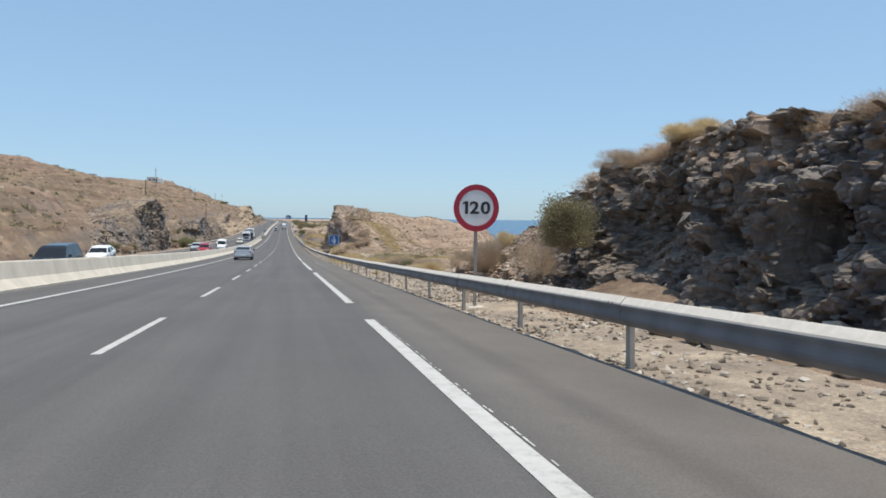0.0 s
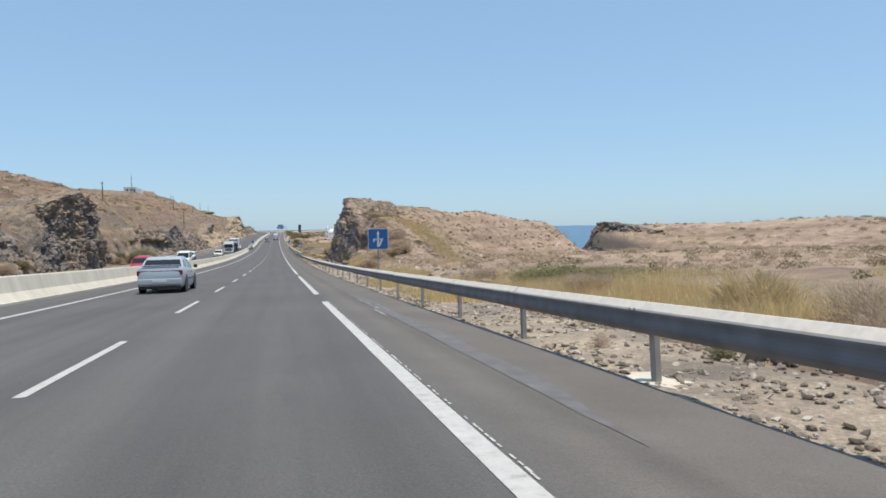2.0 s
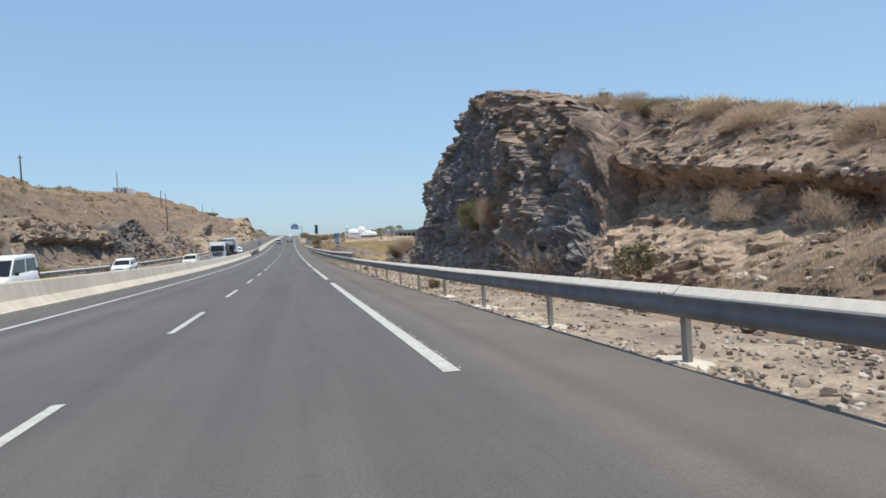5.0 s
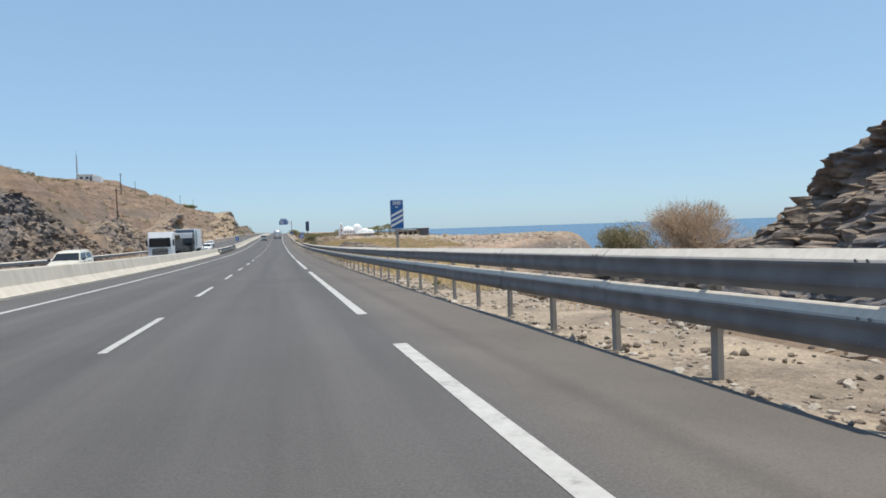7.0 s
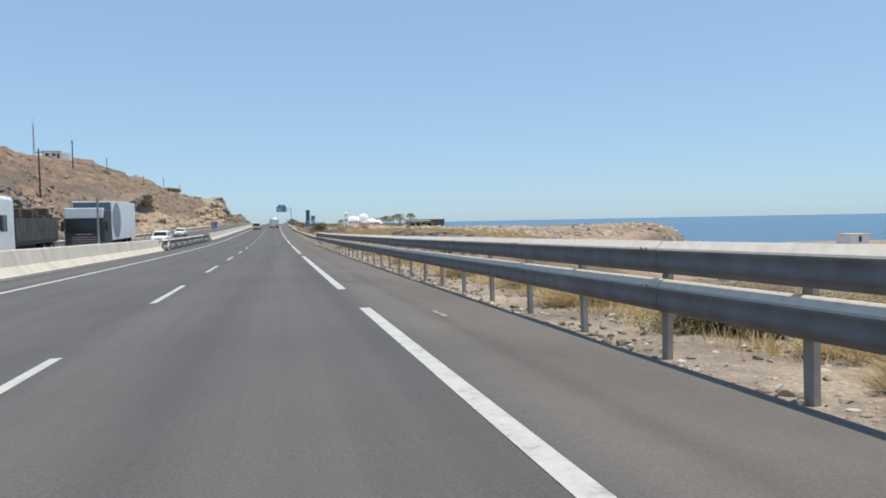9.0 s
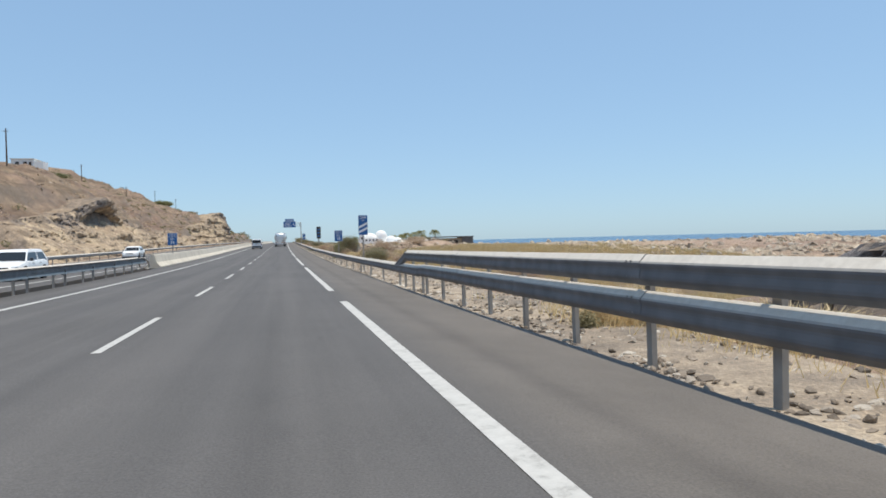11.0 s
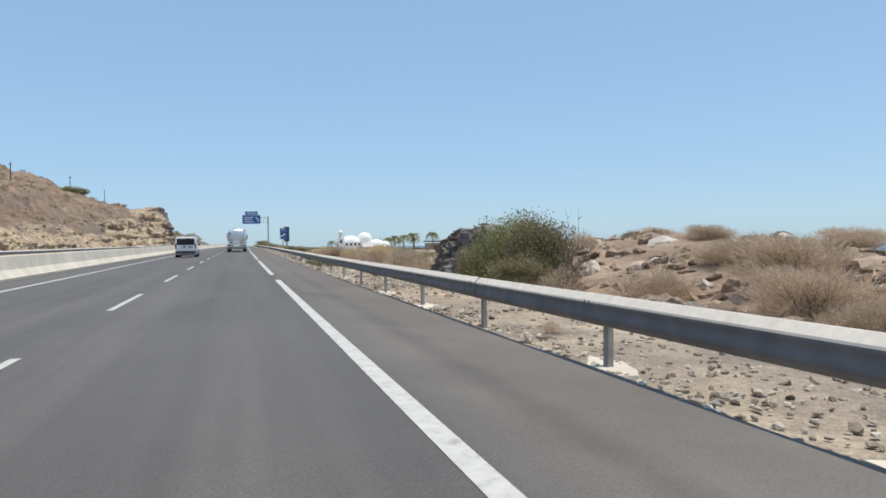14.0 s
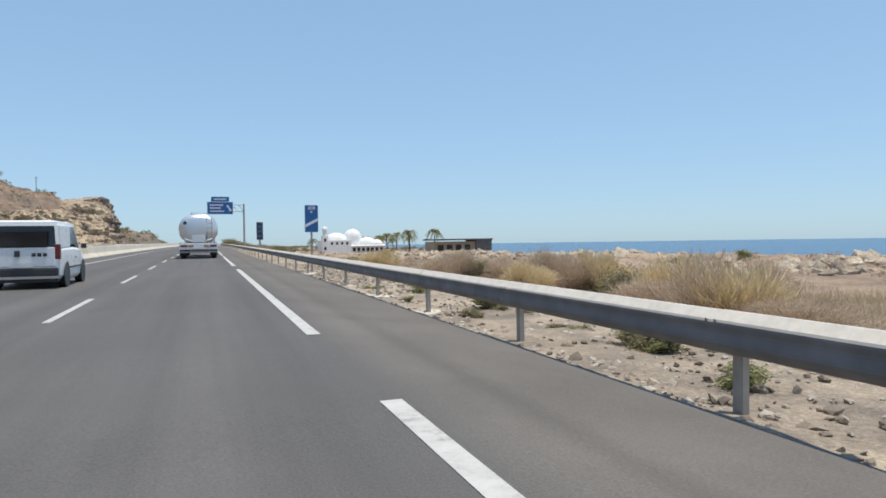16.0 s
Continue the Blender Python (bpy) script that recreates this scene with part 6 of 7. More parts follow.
def shrub_meshes(seed, n_leaf, leaf, lobes, bare=0.0, wispy=False):
    """Twigs and leaves of a ragged shrub about one metre wide and high; two meshes."""
    rn = np.random.RandomState(seed)
    cen = np.stack([rn.uniform(-0.30, 0.30, lobes), rn.uniform(-0.30, 0.30, lobes), rn.uniform(0.10, 0.72, lobes)], -1)
    cen[:, 2] *= 1 - 0.9 * np.hypot(cen[:, 0], cen[:, 1])
    rad = rn.uniform(0.12, 0.26, lobes)
    k = rn.randint(0, lobes, n_leaf)
    v = rn.normal(size=(n_leaf, 3))
    v /= np.linalg.norm(v, axis=1)[:, None]
    p = cen[k] + v * (rad[k] * rn.uniform(0.1, 1.0, n_leaf) ** 0.5)[:, None]
    sprig = (rn.rand(n_leaf) < 0.3)[:, None] * rn.uniform(0, 0.07 if n_leaf > 8000 else 0.14, (n_leaf, 1)) * rn.uniform(0.2, 1.0, (lobes, 1))[k]
    p = p + (v * np.array([1, 1, 0.7]) + np.array([0, 0, 0.5])) * sprig
    p[:, 2] = np.abs(p[:, 2]) + 0.01
    a = rn.normal(size=(n_leaf, 3)) * (0.45 if wispy else 1.0)
    if wispy:
        a += (p - np.array([0, 0, -0.25])) * 1.6
    a[:, 2] = np.abs(a[:, 2]) * 0.9 + 0.1
    a /= np.linalg.norm(a, axis=1)[:, None]
    ln = leaf * rn.uniform(0.6, 1.5, n_leaf)
    V, F = blades(p, a, ln, ln * (rn.uniform(0.016, 0.036, n_leaf) if wispy else rn.uniform(0.22, 0.42, n_leaf)), rn)
    bm = bmesh.new()
    for i in range(lobes):
        for j in range(5 if bare else 2):
            e = Vector(cen[i]) + Vector(rn.uniform(-0.15, 0.15, 3)) * (1.6 if bare else 0.6)
            e.z = max(e.z, 0.1)
            m_ = e * 0.5 + Vector((rn.uniform(-0.06, 0.06), rn.uniform(-0.06, 0.06), 0.06))
            cyl(bm, (rn.uniform(-0.04, 0.04), rn.uniform(-0.04, 0.04), -0.08), m_, 0.007, 0.004, 4, False)
            cyl(bm, m_, e, 0.004, 0.002, 3, False)
            if bare:
                for q in range(3):
                    t_ = m_.lerp(e, rn.uniform(0.3, 0.9))
                    cyl(bm, t_, t_ + Vector(rn.uniform(-0.09, 0.09, 3)) + Vector((0, 0, 0.07)), 0.004, 0.002, 3, False)
    return V, F, link_bm("stem", bm, TWIG)


SHRUBS = {}
for kind, material, wispy, specs in (("olive", OLIVE, False, ((1, 1400, 0.065, 13), (2, 1300, 0.065, 11))), ("green", GREEN, False, ((3, 1500, 0.06, 14), (4, 1400, 0.065, 12))),
                                     ("dry", DRYLEAF, True, ((5, 2000, 0.12, 12), (6, 1800, 0.13, 13))), ("straw", STRAW_CLUMP, True, ((7, 2000, 0.20, 10),))):
    SHRUBS[kind] = []
    for sd, n, lf, lb in specs:
        V, F, tw = shrub_meshes(sd, n, lf, lb, 0.0, wispy)
        SHRUBS[kind].append((soup("foliage", V, F, material), tw))
for kind, material, wispy, sd, n, lf in (("olive", OLIVE, False, 21, 18000, 0.021), ("green", GREEN, False, 22, 19000, 0.021), ("dry", DRYLEAF, True, 23, 15000, 0.075), ("straw", STRAW_CLUMP, True, 24, 13000, 0.10)):
    V, F, tw = shrub_meshes(sd, n, lf, 34, 0.0, wispy)
    SHRUBS["big " + kind] = [(soup("foliage", V, F, material), tw)]
V, F, tw = shrub_meshes(8, 200, 0.04, 12, 1.0, True)
SHRUBS["bare"] = [(soup("foliage", V, F, DRYLEAF), tw)]
WORDS = {"olive": "olive green scrub bush on dry ground", "green": "grey green shrub growing beside the road", "dry": "dry brown brushwood clump on stony ground", "bare": "leafless grey brushwood against the rock", "straw": "tall golden clump of dry grass"}


def shrub(kind, s, d, w, h, up=None, seed=0):
    rnd = random.Random(seed * 31 + int(s * 10) + int(d * 7))
    key = "big " + kind if w >= 1.9 and kind != "bare" else kind
    lv, tw = SHRUBS[key][rnd.randrange(len(SHRUBS[key]))]
    u = ground_up(s, d) - 0.04 if up is None else up
    g = thing("shrub", WORDS[kind], "shrub", on_road(s, d, u, rnd.uniform(0, 360)), "roadside shrubs")
    sc = Matrix.Diagonal((w, w * rnd.uniform(0.85, 1.1), h, 1))
    part("foliage", lv, None, g, m=sc)
    part("stem", tw, None, g, m=sc)
    return g


# shrubs that stand out, each where it grows
for kind, s, d, w, h, up in (
        ("dry", 33.0, 9.4, 1.9, 2.0, 0.2), ("dry", 34.6, 10.4, 1.7, 1.4, 0.7), ("straw", 35.5, 11.4, 1.9, 1.1, 1.3), ("dry", 28.6, 12.2, 2.6, 1.3, 2.4), ("dry", 30.4, 12.6, 2.4, 1.2, 2.3), ("dry", 26.4, 11.6, 2.2, 1.0, 2.6), ("dry", 16, 10.6, 1.9, 0.8, 3.8), ("dry", 18.6, 10.4, 2.0, 0.9, 3.7), ("dry", 13.6, 10.8, 1.9, 0.7, 3.6), ("straw", 14.8, 10.6, 1.4, 0.6, 3.8), ("olive", 18.7, 7.45, 1.9, 1.95, 1.3), ("olive", 19.9, 7.9, 1.9, 1.9, 1.3), ("dry", 21.6, 7.8, 1.7, 1.6, 0.4), ("dry", 23.4, 8.2, 1.6, 1.5, 0.2), ("dry", 26.8, 9.4, 1.6, 1.2, 0.6), ("dry", 37.5, 9.2, 1.5, 1.0, 0.1), ("dry", 39.0, 10.0, 1.9, 0.8, 0.6),
        ("olive", 63, 10.5, 4.0, 0.85, None), ("olive", 66, 12.5, 3.0, 0.75, None), ("dry", 72, 9, 2.2, 1.1, None), ("dry", 60, 8.5, 2.0, 1.0, None), ("straw", 54, 9, 1.8, 1.2, None), ("dry", 49.4, 7.6, 2.1, 1.2, None), ("dry", 50.6, 8.6, 2.3, 1.15, None), ("olive", 48.0, 8.4, 2.0, 1.1, None), ("green", 65.5, 9.6, 3.2, 1.2, None), ("straw", 39.6, 8.0, 1.9, 0.95, -0.25), ("dry", 41.2, 8.2, 2.0, 1.25, -0.25), ("dry", 42.6, 8.8, 2.0, 1.15, -0.25), ("straw", 40.6, 7.6, 1.6, 0.7, -0.25), ("straw", 43.8, 9.2, 1.9, 0.9, -0.25), ("olive", 46.0, 9.6, 2.0, 0.9, -0.2), ("dry", 20.4, 10.2, 2.2, 0.9, 3.7), ("straw", 17.2, 10.4, 1.9, 0.7, 4.1), ("dry", 22.6, 10.6, 2.2, 0.9, 3.3), ("dry", 11.6, 10.8, 2.0, 0.7, 3.6),
        ("olive", 139.5, 8.85, 2.4, 1.9, 2.0), ("dry", 137.5, 9.0, 1.9, 1.7, 2.1), ("straw", 106.2, 7.5, 2.0, 1.45, -0.15), ("straw", 107.7, 7.8, 1.9, 1.1, 0.1), ("straw", 104.9, 7.3, 1.9, 0.9, -0.15), ("straw", 112.6, 10.2, 1.9, 0.8, 1.0), ("dry", 103.6, 8.2, 2.2, 0.9, 0.1), ("dry", 108.9, 9.8, 2.4, 1.1, 0.55), ("dry", 111.0, 11.2, 2.4, 1.0, 1.0), ("dry", 110.4, 12.6, 2.2, 0.9, 1.4), ("dry", 113.4, 12.6, 2.4, 1.1, 1.8), ("dry", 116.2, 12.8, 2.6, 1.35, 2.35), ("dry", 118.6, 13.6, 2.2, 1.0, 3.0), ("dry", 114.4, 8.1, 1.5, 1.1, 0.4), ("bare", 114.5, 11.4, 1.8, 1.1, 1.9), ("bare", 129.5, 8.0, 2.9, 2.3, -0.1), ("olive", 122.5, 8.0, 1.4, 1.1, 0.3), ("dry", 116.5, 7.9, 1.1, 0.7, 1.2), ("dry", 119.5, 8.4, 1.2, 0.8, 1.4), ("dry", 141.0, 11.2, 2.0, 0.8, 8.5),
        ("olive", 167.0, 8.8, 2.2, 1.5, 0.4), ("dry", 165.2, 9.6, 2.2, 1.6, 0.8), ("dry", 264.5, 8.6, 2.2, 1.5, None),
        ("dry", 288, 8.5, 2.0, 1.1, None), ("olive", 299, 7.2, 2.6, 1.3, None), ("dry", 300.5, 8.4, 2.2, 1.2, None), ("olive", 302.5, 8.6, 2.8, 1.5, None), ("dry", 296, 8.2, 2.4, 1.1, None), ("green", 305, 9.2, 2.0, 1.3, None), ("olive", 291.6, 6.7, 2.4, 1.6, None), ("dry", 293.0, 7.0, 2.4, 1.65, None), ("olive", 294.5, 7.3, 2.4, 1.6, None), ("dry", 296.0, 7.8, 2.0, 1.3, None), ("olive", 290.1, 6.5, 2.2, 1.6, None), ("dry", 292.4, 6.1, 1.9, 1.1, None), ("straw", 298.4, 6.6, 2.0, 1.1, None), ("straw", 304.0, 6.6, 2.2, 1.0, None), ("straw", 201, 5.6, 1.9, 0.9, None), ("straw", 202.6, 5.9, 1.2, 0.6, None), ("olive", 203.9, 6.9, 1.9, 0.95, None), ("straw", 181.4, 6.0, 1.4, 0.55, None), ("dry", 183.0, 6.2, 1.3, 0.6, None), ("olive", 184.3, 7.0, 1.9, 0.9, None), ("straw", 185.6, 6.4, 1.2, 0.5, None), ("dry", 190.6, 6.2, 1.3, 0.5, None), ("olive", 205, 6.0, 2.2, 1.1, None), ("straw", 208.5, 5.5, 1.9, 0.8, None), ("dry", 212, 6.2, 2.2, 1.0, None), ("straw", 217, 5.6, 1.9, 0.9, None), ("straw", 192, 5.6, 1.9, 0.8, None), ("dry", 187, 6.0, 2.0, 1.0, None), ("straw", 226, 5.8, 1.9, 0.9, None), ("olive", 236, 6.2, 2.0, 0.9, None), ("straw", 245, 5.8, 2.0, 0.9, None), ("straw", 252, 6.2, 2.2, 1.0, None),
        ("olive", 325.2, 7.1, 1.9, 1.75, -0.2), ("green", 324.0, 7.6, 2.6, 2.75, -0.2), ("olive", 322.8, 7.8, 2.4, 2.8, -0.2), ("green", 325.6, 8.6, 2.4, 2.5, 0.1), ("olive", 321.9, 7.2, 1.9, 1.4, -0.2), ("dry", 320.6, 7.5, 1.6, 0.9, -0.2), ("bare", 322.0, 8.6, 1.4, 2.5, -0.1), ("dry", 315.5, 10, 2.6, 1.3, None), ("dry", 317.5, 11.6, 3.0, 1.4, None), ("dry", 319.5, 9.4, 2.2, 1.1, None), ("dry", 313, 8.6, 2.2, 1.1, None), ("dry", 321, 13, 2.6, 1.0, None), ("dry", 320, 16, 2.2, 0.9, None), ("dry", 327, 17, 2.0, 0.8, None), ("dry", 333, 19, 2.2, 0.8, None), ("olive", 338, 21, 2.0, 0.8, None),
        ("straw", 349.5, 9.0, 2.6, 1.7, None), ("straw", 351.5, 10.4, 2.4, 1.6, None), ("straw", 346.3, 9.6, 1.9, 1.0, None), ("dry", 347.8, 8.6, 1.5, 0.9, None), ("bare", 346.0, 10.4, 0.8, 2.6, None), ("bare", 345.0, 9.9, 0.7, 1.9, None), ("straw", 368, 10, 2.4, 1.2, None), ("dry", 360, 9, 2.4, 1.1, None), ("dry", 356, 8.4, 2.2, 1.0, None), ("straw", 384, 9, 2.6, 1.4, None),
        ("olive", 440, 9, 3.2, 1.6, None), ("dry", 447, 8, 3.0, 1.5, None), ("olive", 455, 9.5, 3.6, 1.8, None), ("olive", 470, 9, 3.4, 1.8, None), ("olive", 520, 12, 3.6, 2.0, None), ("green", 535, 10, 3.6, 2.2, None),
        ("green", 166, -22.4, 5.0, 3.0, -0.1), ("green", 171, -22.6, 4.4, 2.4, -0.1), ("olive", 160, -22.6, 3.6, 2.2, 0.0), ("olive", 176, -23.2, 3.4, 1.6, 0.0), ("dry", 150, -23, 2.8, 1.6, 0.0),
        ("dry", 98, -23.6, 2.6, 1.4, 0.2), ("olive", 104, -24.0, 2.8, 1.5, 0.6), ("dry", 109, -23.4, 2.4, 1.3, 0.2), ("olive", 114, -23.8, 2.4, 1.4, 0.4), ("dry", 153, -25.6, 3.0, 1.5, 2.0), ("olive", 156.5, -24.2, 3.0, 1.7, 0.6), ("dry", 162, -26.2, 3.0, 1.5, 2.6), ("dry", 169, -26.6, 3.2, 1.6, 2.9), ("olive", 174, -26.2, 2.8, 1.4, 3.0), ("dry", 180, -23.0, 2.4, 1.3, 0.1), ("dry", 205, -22.9, 2.2, 1.2, 0.1), ("dry", 268, -24.0, 2.6, 1.2, None), ("olive", 300, -25.0, 2.6, 1.2, None), ("dry", 308, -26.0, 2.8, 1.3, None), ("green", 505, -44, 5.5, 2.6, None), ("green", 512, -43, 5.0, 2.4, None), ("green", 430, -52, 5.0, 2.2, None), ("green", 396, -46, 6.0, 2.6, None), ("olive", 388, -45, 5.0, 2.4, None)):
    shrub(kind, s, d, w, h, up)
# dry scrub along the ridge's top
for k in range(40):
    s = 113 + 0.75 * k
    top = float(np.interp(s, [96, 106, 112, 118, 123, 127, 131, 138, 141, 148], [0.2, 0.75, 1.9, 3.2, 4.4, 5.4, 6.5, 8.1, 9.1, 8.7]))
    edge = float(np.interp(s, [96, 118, 126, 131, 138, 148], [14, 13.8, 13.4, 12.4, 11.0, 10.6]))
    w = 1.5 + 1.0 * ((k * 13) % 7) / 7
    shrub(("dry", "dry", "olive", "dry", "straw")[k % 5], s, edge - 0.5 + 1.5 * ((k * 7) % 5) / 5, w, (0.8 if s < 134 else 0.5) + 0.5 * ((k * 5) % 4) / 4, top - 0.72, k)
for s, d, w, h in ((548, 9, 6, 2.6), (556, 12, 7, 3.2), (566, 9, 7, 3.0), (574, 20, 8, 3.6), (588, 11, 8, 3.8), (598, 17, 9, 4.2), (612, 9, 8, 4.0), (622, 24, 9, 4.0), (636, 12, 10, 4.6), (652, 8, 9, 4.4), (668, 18, 10, 4.8), (690, 10, 11, 5.0)):
    shrub("olive", s, d, w, h)
rnd = random.Random(4)
for k in range(70):
    s = rnd.uniform(40, 420)
    d = rnd.choice((rnd.uniform(7.5, 16), rnd.uniform(9, 40)))
    if 96 < s < 172 or (165 < s < 262 and d > 20):
        continue
    kind = rnd.choice(("dry", "dry", "dry", "olive", "green"))
    w = rnd.uniform(0.7, 1.9)
    shrub(kind, s, d, w, w * rnd.uniform(0.45, 0.75), None, k)


# tangle of dry brush beyond the rubble heap
for k in range(34):
    s, d = rnd.uniform(342.5, 372), rnd.uniform(7.8, 13.5)
    w = rnd.uniform(1.3, 2.6)
    shrub(rnd.choice(("dry", "dry", "dry", "straw", "straw", "olive")), s, d, w, rnd.uniform(1.1, 1.75), None, k + 400)
for s, d, w, h in ((334.6, 10.0, 1.8, 1.3), (337.4, 7.7, 1.6, 1.2), (338.6, 8.2, 1.8, 1.4), (340.2, 8.0, 1.7, 1.3), (341.6, 8.6, 2.0, 1.5), (344.6, 7.6, 1.4, 1.0), (347.4, 8.0, 1.5, 1.1)):
    shrub("dry", s, d, w, h, None, 7)
# brushwood and grass clumps on the terrace behind the shore rail
for k in range(26):
    s, d = 168 + 3.4 * k + rnd.uniform(-1, 1), rnd.uniform(6.6, 10.5)
    shrub(rnd.choice(("dry", "dry", "straw", "olive")), s, d, rnd.uniform(1.3, 2.3), rnd.uniform(0.6, 0.95), None, k + 700)
# green weeds between the posts
for k in range(24):
    s, d = rnd.uniform(346, 368), rnd.uniform(4.35, 5.9)
    w = rnd.uniform(0.35, 0.85)
    shrub(rnd.choice(("green", "green", "olive")), s, d, w, w * rnd.uniform(0.35, 0.6), verge_up(d) - 0.02, k + 900)
# low weeds on the verge
for k in range(34):
    s, d = rnd.uniform(40, 385), rnd.uniform(4.5, 6.9)
    w = rnd.uniform(0.3, 0.75)
    shrub(rnd.choice(("olive", "dry", "straw", "green")), s, d, w, w * rnd.uniform(0.4, 0.7), verge_up(d) - 0.02, k)


# palms by the domed building
def palm_meshes():
    t = new_cyl((0, 0, -0.5), (0.1, 0, 6.0), 0.22, 0.15, n=8)
    rn = random.Random(3)
    Vs, Fs = [], []
    for k in range(26):
        a, drop, rise = 2 * math.pi * k / 26 + rn.uniform(-0.1, 0.1), rn.uniform(1.2, 3.2), rn.uniform(0.2, 1.5)
        z = lambda r: 6.0 + rise * math.sin(min(1, r / 1.6) * 1.5) - drop * (r / 2.6) ** 2
        for j in range(9):
            r0 = 0.28 * j + 0.1
            r1 = r0 + 0.30
            c0 = Vector((0.1 + r0 * math.cos(a), r0 * math.sin(a), z(r0)))
            c1 = Vector((0.1 + r1 * math.cos(a), r1 * math.sin(a), z(r1)))
            side = Vector((-math.sin(a), math.cos(a), 0)) * 0.30 * (1.1 - j / 10)
            for q in (1, -1):
                i = len(Vs)
                Vs += [c0, c1, c1 + side * q - Vector((0, 0, 0.22)), c0 + side * q * 0.6 - Vector((0, 0, 0.18))]
                Fs.append((i, i + 1, i + 2, i + 3))
    return link_bm("trunk", t, WOOD), soup("crown", np.array([tuple(v) for v in Vs]), np.array(Fs), GREEN)


TRUNK, CROWN = palm_meshes()
for s, d, sc in ((590, 59.5, 0.95), (585, 61.5, 1.05), (600, 63, 0.9), (588, 64.5, 0.8), (592, 67, 1.1), (580, 68.5, 1.2), (586, 70.5, 0.9), (600, 57, 0.9), (560, 71.5, 1.2), (596, 36, 0.8)):
    g = thing("palm_tree", "palm tree with a ragged crown near the white building", "palm", on_road(s, d, -3.6, s * 7), "palms on the coast")
    part("trunk", TRUNK, None, g, m=Matrix.Scale(sc, 4))
    part("crown", CROWN, None, g, m=Matrix.Scale(sc, 4))


# ---- scattered stuff: grass, scrub, stones ----
def surface_up(s, d):
    """Ground or verge, whichever is higher."""
    return max(ground_up(s, d), verge_up(d)) if 3.8 < d < 6.5 else ground_up(s, d)


def scatter(n, seed, s0, s1, d0, d1, keep):
    rn = np.random.RandomState(seed)
    s, d = rn.uniform(s0, s1, n), rn.uniform(d0, d1, n)
    ok = keep(s, d, rn)
    s, d = s[ok], d[ok]
    up = np.array([surface_up(a, c) for a, c in zip(s, d)])
    P = RN(s, d, 0.0)
    P[:, 2] += up
    return P, s, d, rn


def dens(P, freq, seed, lo, hi):
    return smooth_step(fbm(P * np.array([freq, freq, 0]), 3, seed), lo, hi)


def on_face(face, n, seed):
    rn = np.random.RandomState(seed)
    crest = isinstance(face, tuple)
    Q = FACES[face[0]][:, -13:] if crest else FACES[face]
    i, j = rn.randint(0, Q.shape[0] - 1, n), rn.randint(2, Q.shape[1] - 1, n)
    return Q[i, j] + (Q[i + 1, j] - Q[i, j]) * rn.rand(n, 1), rn


def grass(name, label, n, seed, region, keep, hgt, face=None, material=STRAW_PALE):
    if face:
        P, rn = on_face(face, n, seed)
    else:
        P, s, d, rn = scatter(n, seed, *region, keep)
    m = len(P)
    nb = 15
    base = np.repeat(P, nb, 0) + np.concatenate([rn.normal(0, 0.20, (m * nb, 2)), np.full((m * nb, 1), -0.03)], 1)
    tall = np.repeat(hgt * rn.uniform(0.5, 1.25, m), nb) * rn.uniform(0.6, 1.1, m * nb)
    lean = rn.normal(0, 0.40, (m * nb, 2)) * tall[:, None]
    tip = base + np.concatenate([lean, tall[:, None]], 1)
    ang = rn.uniform(0, math.pi, m * nb)
    w = 0.005 + 0.009 * rn.rand(m * nb)
    off = np.stack([np.cos(ang) * w, np.sin(ang) * w, 0 * w], -1)
    V = np.stack([base - off, base + off, tip], 1).reshape(-1, 3)
    return tagged(new(name, soup(name, V, np.arange(len(V)).reshape(-1, 3), material)), label, "grass", kind="stuff")


def patch_keep(freq, seed, lo, hi):
    def f(s, d, rn):
        q = RN(s, d, 0.0)
        return rn.rand(len(s)) < dens(q, freq, seed, lo, hi)
    return f


grass("dry_grass", "tall golden dry grass beyond the verge", 5500, 41, (46, 108, 7.0, 16), patch_keep(0.12, 3, -0.3, 0.4), 0.42, None, STRAW)
grass("dry_grass", "pale golden grass strip behind the gravel verge", 4200, 40, (44, 100, 6.6, 9.4), patch_keep(0.18, 4, -0.5, 0.3), 0.36, None, STRAW)
grass("dry_grass", "dense golden grass patch below a green bush", 2000, 38, (51.5, 66, 7.2, 10.5), patch_keep(0.3, 6, -1.0, -0.2), 0.62, None, STRAW)
grass("dry_grass", "golden dry grass close behind the guard rail", 1500, 39, (62, 80, 4.7, 7.2), patch_keep(0.35, 8, -0.4, 0.2), 0.30, None, STRAW)
grass("dry_grass", "golden dry grass below the shore rail", 6500, 42, (163, 258, 5.2, 14), patch_keep(0.15, 5, -0.5, 0.3), 0.34, None, STRAW)
grass("dry_grass", "pale dry grass behind the double rail", 2000, 37, (174, 232, 5.2, 7.2), patch_keep(0.4, 10, -0.6, 0.2), 0.30, None, STRAW)
grass("dry_grass", "dense golden dry grass on the coastal flat", 20000, 43, (258, 312, 6.8, 36), patch_keep(0.08, 7, -0.6, 0.2), 0.38, None, STRAW)
grass("dry_grass", "golden dry grass tufts along the verge", 8000, 44, (312, 420, 6.2, 24), patch_keep(0.11, 9, -0.3, 0.4), 0.36)
grass("dry_grass", "dry grass on the ridge top", 4500, 45, (98, 158, 11.5, 26), patch_keep(0.15, 11, -0.4, 0.3), 0.34)
grass("dry_grass", "dry grass along the ridge crest", 1500, 50, None, None, 0.34, ("steep dark basalt face of a cut ridge", "crest"))
grass("dry_grass", "golden dry grass along the top of the bank", 1600, 77, None, None, 0.5, ("brown rubble bank below the scrub-topped ridge", "crest"), STRAW)
